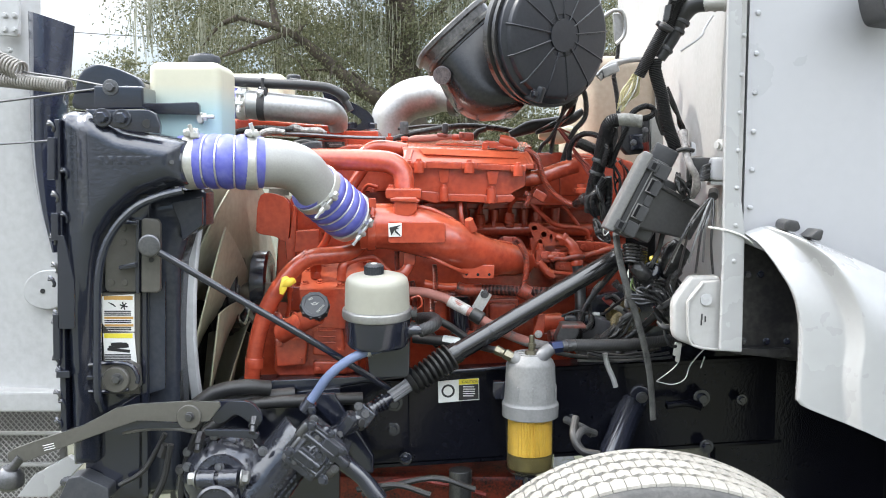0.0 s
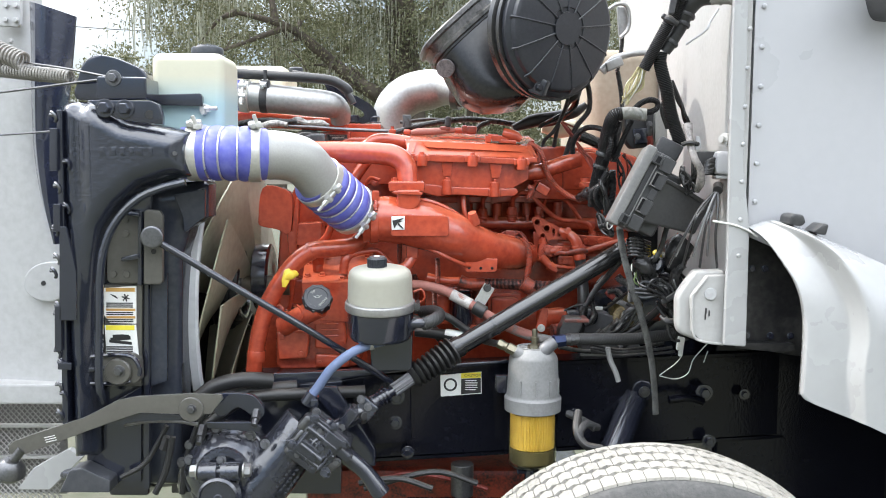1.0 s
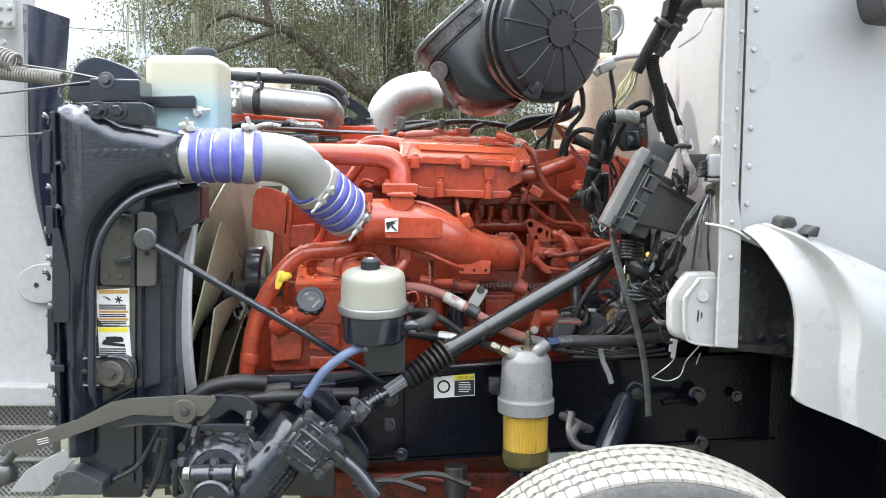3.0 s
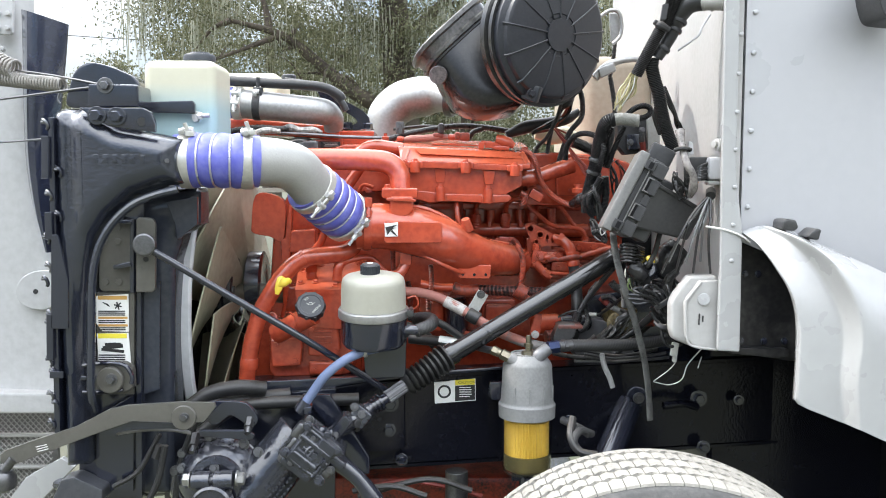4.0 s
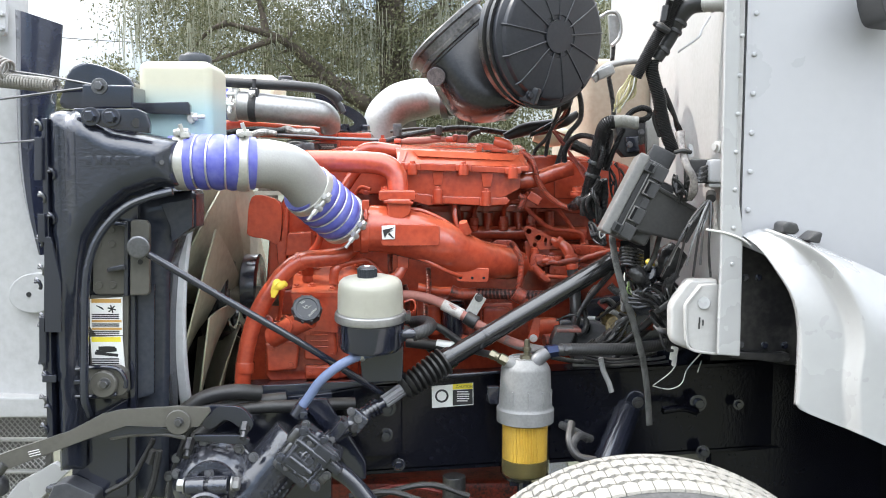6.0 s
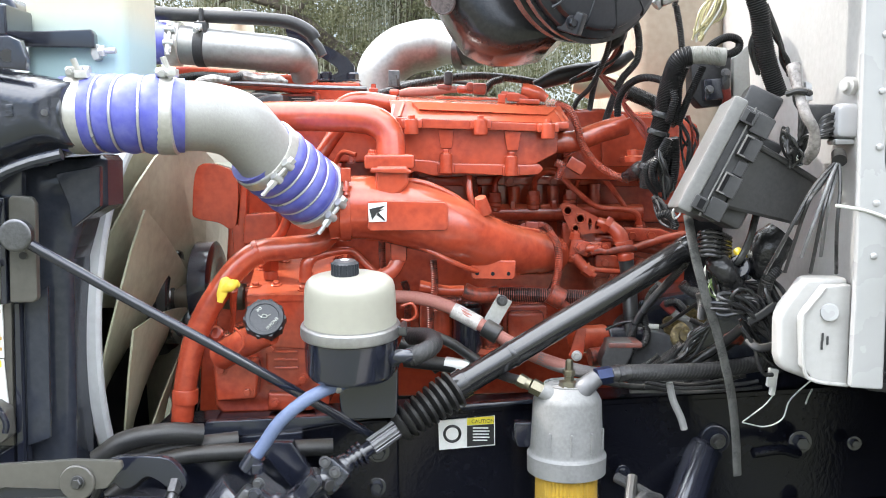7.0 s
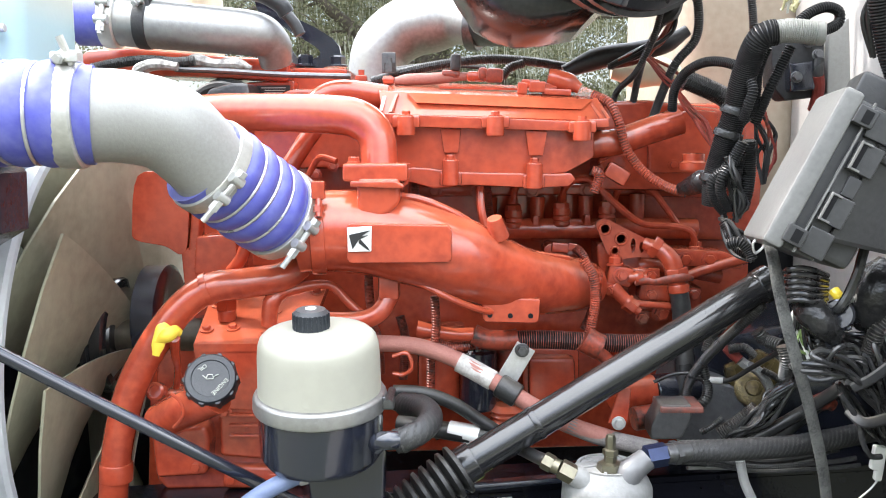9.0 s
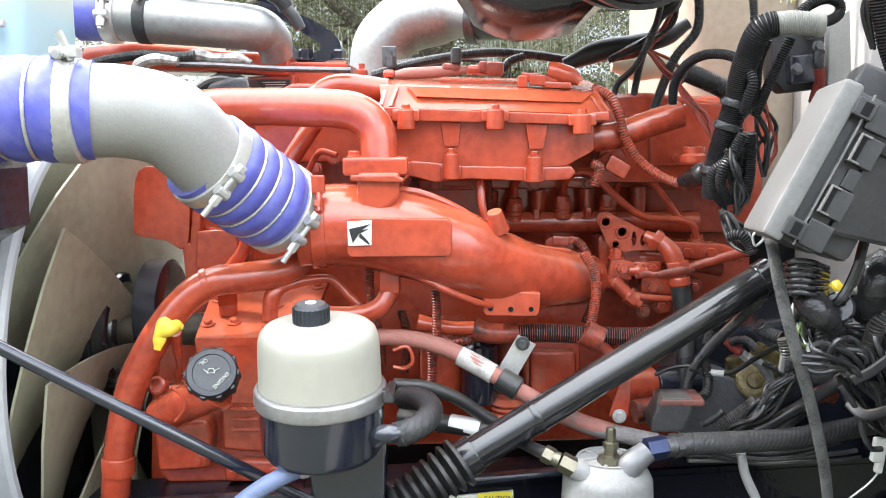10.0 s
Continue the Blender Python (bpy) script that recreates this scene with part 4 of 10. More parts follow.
prism(bm, [(0.668, 1.427), (0.747, 1.427), (0.747, 1.232), (0.691, 1.232), (0.632, 1.254), (0.623, 1.275), (0.621, 1.352), (0.63, 1.374)], 2.385, 2.43, 0.010, 3)
part("body", bm, WHITE_DULL, mount)
bm = B()
prism(bm, [(0.694, 1.415), (0.741, 1.418), (0.741, 1.231), (0.68, 1.24), (0.658, 1.265), (0.653, 1.355), (0.662, 1.373)], 2.36, 2.388, 0.004, 2)
part("front_plate", bm, WHITE_DULL, mount, "white plate with a round boss")
bm = B()
cyl(bm, (0.7, 2.352, 1.368), (0.703, 2.362, 1.367), 0.0165, bev=0.003)
part("boss", bm, WHITE, mount)
bm = B()
tube(bm, [(0.693, 2.357, 1.414), (0.661, 2.357, 1.372), (0.654, 2.357, 1.354), (0.659, 2.357, 1.265), (0.679, 2.357, 1.242), (0.739, 2.357, 1.233)], 0.0035, 8)
part("folded_lip", bm, WHITE_DULL, mount)
bm = B()
for q in [(0.691, 2.358, 1.322), (0.7, 2.358, 1.316), (0.69, 2.358, 1.307)]:
    block(bm, q, (0.004, 0.002, 0.016), bev=0.0008)
part("stamped_marks", bm, GREY_PLASTIC, mount)
# cables' latch pieces on the cab side
for pts in ([(0.866, 1.558), (0.868, 1.58), (0.88, 1.586), (0.903, 1.582), (0.91, 1.562), (0.898, 1.553)], [(0.927, 1.539), (0.954, 1.562), (0.969, 1.559), (0.962, 1.53)]):
    bm = B()
    prism(bm, pts, 2.265, 2.335, 0.006)
    latch = tagged(part("fender_latch", bm, GREY_PLASTIC), "grey-black rubber latch on the cab side", "latch")
bm = B()
prism(bm, smooth_outline([(1.053, 2.172), (1.124, 2.172), (1.182, 2.077), (1.101, 2.069), (1.066, 2.088)]), 2.198, 2.318, 0.01)
tagged(part("mirror_foot", bm, BLACK_PLASTIC), "black plastic mirror foot on the cab", "mirror bracket")

# ---------------------------------------------------------------- fender
fender = thing("cab_fender", (0.973, 2.165, 1.096), "glossy white moulded rear part of the front fender", "fender")
edge_in = spline([(0.787, 2.331, 1.548), (0.814, 2.276, 1.518), (0.848, 2.231, 1.458), (0.875, 2.204, 1.398), (0.888, 2.192, 1.322), (0.887, 2.187, 1.211), (0.885, 2.187, 1.129)], 6)
ridge_a = spline([(0.823, 2.326, 1.561), (0.876, 2.254, 1.529), (0.932, 2.215, 1.462), (0.975, 2.192, 1.378), (0.99, 2.181, 1.297), (0.983, 2.176, 1.192), (0.989, 2.176, 1.089)], 6)
ridge_b = spline([(0.845, 2.315, 1.566), (0.893, 2.215, 1.538), (0.957, 2.159, 1.479), (1.005, 2.137, 1.387), (1.021, 2.131, 1.305), (1.014, 2.131, 1.202), (1.024, 2.131, 1.079)], 6)
panel_c = spline([(0.895, 2.343, 1.561), (0.997, 2.287, 1.51), (1.136, 2.242, 1.442), (1.269, 2.22, 1.345), (1.367, 2.187, 1.239), (1.359, 2.165, 1.103), (1.354, 2.142, 0.927)], 6)
grid = []
for i, (p, q, s, r) in enumerate(zip(edge_in, ridge_a, ridge_b, panel_c)):
    low = max(0, i / (len(edge_in) - 1) - 0.93) / 0.07 * 0.010
    curl = [p + V((0.012, 0.045, 0)), p + V((0.001, 0.012, low)), p + V((0, 0.003, low)), p + V((0.006, 0, 0))]
    mid = [p.lerp(q, 0.30), p.lerp(q, 0.62), p.lerp(q, 0.86), q]
    roll = [q.lerp(s, u) + V((0, 0.012 * math.sin(2 * math.pi * u) * 0.5, 0)) for u in (0.2, 0.4, 0.6, 0.8)] + [s]
    grid.append(curl + mid + roll + [s.lerp(r, 0.08) + V((0, -0.004, 0)), s.lerp(r, 0.2) + V((0, -0.004, 0)), s.lerp(r, 0.5), r])
bm = B()
sheet(bm, grid, 0.008)
part("skin", bm, WHITE, fender, "", 70)
bm = B()
tube(bm, [(0.693, 2.331, 1.562), (0.743, 2.328, 1.553), (0.782, 2.324, 1.539), (0.807, 2.32, 1.522)], 0.003, 8)
part("edge_wire", bm, WIRE_WHITE, fender)


# ---------------------------------------------------------------- engine
engine = thing("diesel_engine", (0.0, 3.1, 0.75), "in-line diesel engine painted red all over", "engine")


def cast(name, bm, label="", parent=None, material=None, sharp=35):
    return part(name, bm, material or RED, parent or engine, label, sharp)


# block and head, leaning back towards the firewall
bm = B()
prism(bm, [(-0.593, 1.008), (-0.557, 1.502), (-0.395, 1.538), (0.665, 1.497), (0.665, 1.247), (0.60, 1.007)], 3.135, 3.42, 0.012, lean=0.10)
cast("cylinder_block", bm)
bm = B()
prism(bm, [(-0.616, 0.982), (-0.598, 1.306), (-0.526, 1.325), (-0.263, 1.325), (-0.247, 0.981)], 2.97, 3.10, 0.010, lean=0.10)
cast("front_block", bm)
bm = B()
prism(bm, [(-0.575, 1.496), (-0.442, 1.736), (-0.146, 1.773), (0.58, 1.770), (0.685, 1.738), (0.672, 1.472)], 3.115, 3.42, 0.012, lean=0.10)
cast("cylinder_head", bm)
bm = B()
prism(bm, [(0.296, 1.593), (0.309, 1.769), (0.401, 1.772), (0.60, 1.748), (0.612, 1.587)], 3.03, 3.30, 0.010, lean=0.10)
cast("rear_rocker_housing", bm)
bm = B()
prism(bm, [(0.399, 1.626), (0.396, 1.733), (0.481, 1.752), (0.536, 1.748), (0.543, 1.626)], 3.012, 3.04, 0.006, lean=0.10)
cast("rear_plate", bm)
bm = B()
prism(bm, [(-0.388, 1.637), (-0.385, 1.764), (-0.31, 1.795), (-0.117, 1.794), (-0.118, 1.637)], 3.0, 3.30, 0.010, lean=0.10)
cast("front_rocker_housing", bm)
# stiffening ribs, bosses and covers on the side of the block
for pts in ([(-0.059, 1.209), (-0.058, 1.308), (0.033, 1.309), (0.033, 1.21)], [(0.147, 1.178), (0.146, 1.285), (0.259, 1.286), (0.26, 1.179)], [(-0.384, 1.447), (-0.381, 1.597), (-0.284, 1.597), (-0.266, 1.448)]):
    bm = B()
    prism(bm, pts, 2.94, 3.10, 0.008)
    cast("block_rib", bm)
for q in ([(-0.059, 1.209), (-0.058, 1.308), (0.012, 1.308), (0.012, 1.21)], [(0.158, 1.184), (0.157, 1.275), (0.248, 1.275), (0.25, 1.185)]):
    bm = B()
    prism(bm, q, 2.91, 3.08, 0.012)
    cast("side_cover", bm)
for p in [(-0.224, 2.97, 1.643), (-0.399, 2.95, 1.594), (-0.258, 2.97, 1.626), (0.446, 3.0, 1.643)]:
    bolt(engine, p, (0, -1, 0), 0.0075, RED, 1.5)

# valve cover: lower frame with bosses, waist, lid with a raised panel
cover = part("valve_cover", lathe(B(), (0.069, 3.045, 1.661), (0, 0, 1), [(0.02, 0), (0.02, 0.002)], 8), RED, engine)
for nm, pts, y0, y1, bv in (
        ("cover_frame", [(-0.120, 1.622), (-0.118, 1.648), (-0.03, 1.643), (0.02, 1.636), (0.20, 1.632), (0.225, 1.634), (0.235, 1.622), (0.222, 1.609), (0.16, 1.606), (0.043, 1.612), (-0.02, 1.606), (-0.06, 1.617)], 2.822, 3.249, 0.008),
        ("cover_waist", [(-0.092, 1.631), (-0.091, 1.726), (-0.05, 1.722), (0.216, 1.713), (0.267, 1.721), (0.268, 1.662), (0.26, 1.656), (0.217, 1.633), (0.136, 1.627), (0.025, 1.627)], 2.835, 3.249, 0.008),
        ("cover_lid", [(-0.123, 1.725), (-0.123, 1.741), (-0.039, 1.737), (0.216, 1.726), (0.29, 1.73), (0.291, 1.714), (0.262, 1.713), (0.208, 1.708), (-0.041, 1.715), (-0.089, 1.72)], 2.811, 3.279, 0.005)):
    bm = B()
    prism(bm, pts, y0, y1, bv * 0.5, lean=0.05)
    part(nm, bm, RED, cover)


def crosswise(a, b, n=10):
    return [V(a).lerp(V(b), k / n) for k in range(n + 1)]


bm = B()
sheet(bm, [crosswise(*ends) for ends in ([(-0.116, 2.834, 1.741), (0.288, 2.842, 1.726)], [(-0.118, 2.851, 1.761), (0.284, 2.86, 1.748)], [(-0.123, 2.876, 1.782), (0.278, 2.886, 1.768)], [(-0.127, 2.893, 1.787), (0.28, 2.902, 1.773)], [(-0.157, 3.212, 1.821), (0.306, 3.231, 1.804)])], 0.02, (0, 0.6, -0.8))
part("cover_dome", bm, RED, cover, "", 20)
for ends in ([(-0.110, 2.836, 1.741), (-0.114, 2.853, 1.760), (-0.119, 2.878, 1.780), (-0.123, 2.895, 1.785), (-0.153, 3.212, 1.819)], [(0.274, 2.842, 1.727), (0.271, 2.861, 1.747), (0.268, 2.888, 1.766), (0.270, 2.904, 1.771), (0.296, 3.231, 1.802)]):
    bm = B()
    sheet(bm, [[V(p), V((p[0], p[1], 1.715))] for p in ends], 0.010, (1, 0, 0))
    part("cover_end", bm, RED, cover)
bm = B()
sheet(bm, [crosswise(*ends) for ends in ([(-0.053, 2.843, 1.76), (0.244, 2.852, 1.747)], [(-0.071, 2.864, 1.779), (0.268, 2.874, 1.766)], [(-0.073, 2.886, 1.783), (0.271, 2.896, 1.772)])], 0.012, (0, 0.8, -0.2))
part("raised_panel", bm, RED, cover, "", 20)
bm = B()
sheet(bm, [[V(p) for p in row] for row in ([(-0.015, 2.966, 1.792), (0.145, 2.976, 1.788)], [(-0.017, 3.006, 1.798), (0.147, 3.015, 1.793)])], 0.004, (0, 0, 1))
part("top_pad", bm, RED, cover)
bm = B()
sheet(bm, [[V(a).lerp(V(b), u) for u in (0, 0.5, 1)] for a, b in zip([(-0.162, 3.143, 1.809), (-0.175, 3.28, 1.828)], [(0.318, 3.163, 1.792), (0.312, 3.3, 1.813)])], 0.03, (0, 0, -1))
part("rear_flange", bm, RED, cover)
for top, foot in zip([(-0.115, 2.873, 1.777), (-0.093, 2.863, 1.777), (0.26, 2.873, 1.761), (0.275, 2.878, 1.761)], [(-0.118, 2.817, 1.745), (-0.102, 2.817, 1.743), (0.275, 2.825, 1.73), (0.287, 2.825, 1.73)]):
    bm = B()
    sheet(bm, [[V(top), V(top) + V((0, 0.03, 0))], [V(foot), V(foot) + V((0, 0.06, 0))]], 0.006, (1, 0, 0))
    part("gusset", bm, RED, cover)
for pts in ([(-0.01, 1.714), (0.028, 1.713), (0.023, 1.669), (-0.003, 1.669)], [(0.142, 1.71), (0.182, 1.708), (0.175, 1.664), (0.149, 1.664)]):
    bm = B()
    prism(bm, pts, 2.823, 2.849, 0.003)
    part("boss_web", bm, RED, cover)
for p in [(-0.069, 2.817, 1.735), (0.088, 2.821, 1.734), (0.241, 2.825, 1.725)]:
    bm = B()
    c = V(p)
    block(bm, c + V((0, 0, -0.010)), (0.050, 0.05, 0.022), bev=0.005)
    cyl(bm, c + V((0, -0.018, -0.035)), c + V((0, -0.018, 0.0)), 0.0165, bev=0.003)
    boss = part("bolt_boss", bm, RED, cover)
    bolt(boss, c + V((0, -0.016, 0.0)), (0, 0, 1), 0.0078, RED, 1.5)
for p in [(0.009, 2.817, 1.658), (0.158, 2.821, 1.652)]:
    bm = B()
    c = V(p)
    cyl(bm, c + V((0, -0.012, -0.046)), c + V((0, -0.012, 0.0)), 0.015, bev=0.003)
    block(bm, c + V((0, 0.012, -0.034)), (0.040, 0.03, 0.026), bev=0.005)
    boss = part("bolt_boss", bm, RED, cover)
    bolt(boss, c + V((0, -0.012, 0.0)), (0, 0, 1), 0.0078, RED, 1.5)
# breather sensor on the cover
bm = B()
for q, sz in (((0.141, 2.907, 1.788), (0.018, 0.03, 0.022)), ((0.156, 2.907, 1.796), (0.034, 0.026, 0.016)), ((0.168, 2.898, 1.79), (0.030, 0.03, 0.020)), ((0.191, 2.902, 1.783), (0.028, 0.012, 0.030)), ((0.205, 2.898, 1.78), (0.050, 0.03, 0.012))):
    block(bm, q, sz, (0, 3, 0), 0.003)
tube(bm, [(0.188, 2.907, 1.809), (0.205, 2.907, 1.805), (0.227, 2.907, 1.798), (0.248, 2.902, 1.787)], [0.016, 0.018, 0.018, 0.010], 14)
part("breather_sensor", bm, RED, cover)

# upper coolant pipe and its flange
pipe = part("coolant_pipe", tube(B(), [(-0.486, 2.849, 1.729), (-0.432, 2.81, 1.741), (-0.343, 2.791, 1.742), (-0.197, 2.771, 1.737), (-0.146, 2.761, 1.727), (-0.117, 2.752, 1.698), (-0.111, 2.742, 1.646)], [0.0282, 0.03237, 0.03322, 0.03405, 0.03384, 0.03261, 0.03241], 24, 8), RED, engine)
bm = B()
tube(bm, [(-0.254, 2.917, 1.76), (-0.221, 2.917, 1.78), (-0.183, 2.917, 1.784), (-0.112, 2.917, 1.774)], 0.02253, 16)
cast("breather_pipe", bm)
bm = B()
fl = V((-0.112, 2.723, 1.64))
block(bm, fl, (0.108, 0.10, 0.030), bev=0.006)
bolt(cast("pipe_flange", bm), fl + V((-0.038, -0.02, 0.015)), (0, 0, 1), 0.009, RED, 1.3)
bm = B()
prism(bm, [(-0.142, 1.631), (-0.07, 1.631), (-0.071, 1.59), (-0.087, 1.574), (-0.128, 1.553), (-0.142, 1.562)], 2.669, 2.784, 0.010, 3)
prism(bm, [(-0.151, 1.627), (-0.079, 1.627), (-0.064, 1.621), (-0.064, 1.614), (-0.152, 1.617)], 2.659, 2.784, 0.003)
cast("pipe_neck", bm)

# intake crossover pipe
intake = part("intake_pipe", tube(B(), [(-0.252, 2.716, 1.533), (-0.206, 2.721, 1.539), (-0.142, 2.726, 1.537), (-0.064, 2.731, 1.521), (0.014, 2.737, 1.496), (0.084, 2.771, 1.462), (0.157, 2.816, 1.437), (0.221, 2.867, 1.425), (0.265, 2.939, 1.412)],
              [0.06538, 0.06957, 0.07078, 0.07301, 0.07001, 0.06401, 0.05737, 0.05299, 0.04833], 32, 8), RED, engine, "", 80)
bm = B()
tube(bm, [(-0.092, 2.721, 1.601), (-0.039, 2.721, 1.593), (0.024, 2.727, 1.566), (0.083, 2.757, 1.523), (0.144, 2.791, 1.495), (0.223, 2.838, 1.477)], 0.0065, 10)
part("seam_rib", bm, RED, intake)
bm = B()
tube(bm, [(-0.165, 2.711, 1.474), (-0.091, 2.706, 1.468), (-0.033, 2.701, 1.449), (0.024, 2.708, 1.42), (0.084, 2.742, 1.396), (0.176, 2.806, 1.385)], 0.0065, 10)
part("seam_rib", bm, RED, intake)
bm = B()
prism(bm, [(-0.157, 1.555), (-0.151, 1.559), (0.007, 1.555), (0.014, 1.547), (0.014, 1.499), (0.007, 1.493), (-0.152, 1.493), (-0.158, 1.499)], 2.655, 2.713, 0.004, lean=0.03)
pad = part("name_pad", bm, RED, intake, "raised blank rectangular pad")
bm = B()
prism(bm, [(-0.156, 1.552), (-0.116, 1.554), (-0.117, 1.513), (-0.155, 1.512)], 2.649, 2.655, 0.0015)
stick = part("warning_sticker", bm, LABEL_WHITE, pad, "white square sticker with a black pictogram")
bm = B()
for pts in ([(-0.153, 1.54), (-0.149, 1.541), (-0.118, 1.548), (-0.132, 1.538), (-0.121, 1.54), (-0.137, 1.532), (-0.147, 1.517)], [(-0.135, 1.534), (-0.122, 1.52), (-0.119, 1.515), (-0.123, 1.516), (-0.137, 1.527)]):
    prism(bm, pts, 2.647, 2.649)
part("pictogram", bm, LABEL_BLACK, stick)
clamp_band(intake, (-0.216, 2.721, 1.538), V((-0.183, 2.726, 1.538)) - V((-0.25, 2.716, 1.535)), 0.07155, 0.026, RED)
bm = B()
cyl(bm, (-0.204, 2.667, 1.622), (-0.201, 2.648, 1.569), 0.006, seg=10)
block(bm, (-0.203, 2.663, 1.612), (0.022, 0.02, 0.030), bev=0.003)
cyl(bm, (-0.202, 2.653, 1.587), (-0.202, 2.651, 1.577), 0.0085, seg=6)
part("band_screw", bm, RED, intake)
bm = B()
cyl(bm, (0.093, 2.736, 1.526), (0.084, 2.722, 1.562), 0.019, 0.0135, bev=0.003)
part("sensor_boss", bm, RED, intake)
bm = B()
prism(bm, [(0.064, 1.424), (0.165, 1.420), (0.163, 1.384), (0.157, 1.377), (0.070, 1.379), (0.064, 1.387)], 2.735, 2.770, 0.004)
tab = part("mounting_tab", bm, RED, intake)
for p in [(0.078, 2.7335, 1.392), (0.113, 2.7335, 1.391), (0.148, 2.7335, 1.391)]:
    bm = B()
    cyl(bm, V(p), V(p) + V((0, 0.006, 0)), 0.0045, seg=12)
    part("bolt_hole", bm, BLACK_MATT, tab)

# fuel rail, injector nuts and lines
bm = B()
cyl(bm, (0.08, 3.072, 1.51), (0.523, 3.104, 1.507), 0.02233, bev=0.006)
rail_f = cast("fuel_rail", bm)
for p in [(0.134, 3.067, 1.547), (0.234, 3.072, 1.551), (0.329, 3.077, 1.554)]:
    bm = B()
    c = V(p)
    lathe(bm, c + V((0, 0, -0.036)), (0, 0, 1), [(0.016, 0), (0.0185, 0.003), (0.0185, 0.010), (0.0165, 0.012), (0.0185, 0.014), (0.0185, 0.020), (0.0165, 0.022), (0.0185, 0.024), (0.0185, 0.038)], 20)
    lathe(bm, c + V((0, 0, 0.002)), (0, 0, 1), [(0.0165, 0), (0.0165, 0.010), (0.011, 0.013), (0.0085, 0.026)], 6)
    part("injector_nut", bm, RED, rail_f)
for p in [(0.18, 3.067, 1.536), (0.287, 3.072, 1.538)]:
    bolt(rail_f, V(p) + V((0, 0, -0.02)), (0, 0, 1), 0.010, RED, 1.4, h=0.018)
for q, r in (([(0.135, 3.062, 1.565), (0.136, 3.066, 1.588), (0.147, 3.085, 1.602)], 0.0075), ([(0.236, 3.066, 1.567), (0.237, 3.045, 1.594), (0.257, 3.030, 1.614), (0.288, 3.026, 1.612), (0.335, 3.026, 1.567), (0.390, 3.026, 1.526), (0.453, 3.028, 1.519), (0.485, 3.030, 1.512), (0.499, 3.034, 1.496), (0.503, 3.042, 1.475)], 0.0075),
             ([(0.340, 3.068, 1.563), (0.348, 3.055, 1.593), (0.369, 3.05, 1.614), (0.41, 3.05, 1.597), (0.467, 3.055, 1.524), (0.475, 3.09, 1.51)], 0.007)):
    bm = B()
    tube(bm, q, r, 10)
    cast("fuel_line", bm)
# pierced bracket beside the rail
bm = B()
pierced(bm, smooth_outline([(0.293, 1.526), (0.304, 1.537), (0.322, 1.533), (0.364, 1.512), (0.409, 1.491), (0.444, 1.481), (0.447, 1.455), (0.418, 1.460), (0.365, 1.461), (0.338, 1.454), (0.322, 1.462), (0.312, 1.480), (0.302, 1.503)], 3),
      [disc_outline(0.311, 1.518, 0.0085), disc_outline(0.343, 1.498, 0.009), disc_outline(0.331, 1.474, 0.0065)] + [disc_outline(x, 0.5 * (lo + hi), 0.005, 12, 0.5 * (hi - lo)) for x, lo, hi in ((0.367, 1.470, 1.499), (0.384, 1.470, 1.492), (0.400, 1.470, 1.486), (0.416, 1.470, 1.480))], 2.982, 2.998)
brk = cast("pierced_bracket", bm)
for x, z, r in ((0.311, 1.518, 0.0085), (0.343, 1.498, 0.009), (0.331, 1.474, 0.0065)):
    bm = B()
    lathe(bm, (x, 2.984, z), (0, -1, 0), [(r, -0.010), (r * 1.55, -0.010), (r * 1.55, 0.004), (r * 1.4, 0.0055), (r, 0.0055), (r, -0.010)], 20)
    part("lug", bm, RED, brk)

# banjo elbow with its black hose, and the bar it is bolted to
bm = B()
tube(bm, [(0.385, 2.965, 1.492), (0.417, 2.952, 1.478), (0.435, 2.945, 1.458), (0.443, 2.942, 1.432), (0.448, 2.940, 1.405)], [0.012, 0.0165, 0.0185, 0.018, 0.0165], 18)
lathe(bm, (0.443, 2.942, 1.440), (0.2, 0, -1), [(0.022, -0.006), (0.0235, -0.003), (0.0235, 0.010), (0.022, 0.013)], 6)
lathe(bm, (0.404, 2.958, 1.486), (0.8, -0.2, -0.5), [(0.021, -0.006), (0.0225, -0.003), (0.0225, 0.008), (0.021, 0.011)], 6)
lathe(bm, (0.448, 2.940, 1.412), (0.15, 0, -1), [(0.019, -0.003), (0.021, 0.0), (0.021, 0.012), (0.019, 0.014)], 24)
cast("banjo_elbow", bm)
bm = B()
tube(bm, [(0.448, 2.940, 1.405), (0.455, 2.938, 1.365), (0.459, 2.932, 1.31), (0.458, 2.915, 1.255), (0.450, 2.905, 1.20), (0.446, 2.920, 1.15)], 0.0185, 18)
part("fuel_hose", bm, RUBBER_GREY, engine, "black fabric-covered fuel hose")
bm = B()
prism(bm, [(0.44, 1.475), (0.555, 1.469), (0.598, 1.454), (0.599, 1.432), (0.483, 1.436), (0.44, 1.447)], 3.02, 3.10, 0.007)
bar_p = cast("hose_bar", bm)
for x in (0.479, 0.527):
    bolt(bar_p, (x, 3.02, 1.452), (0, -1, 0), 0.0115, RED, 1.35)
bm = B()
lathe(bm, (0.505, 3.045, 1.470), (0, 0, 1), [(0.016, 0), (0.016, 0.006), (0.0125, 0.007), (0.0125, 0.016), (0.008, 0.018)], 6)
part("stud", bm, RED, bar_p)
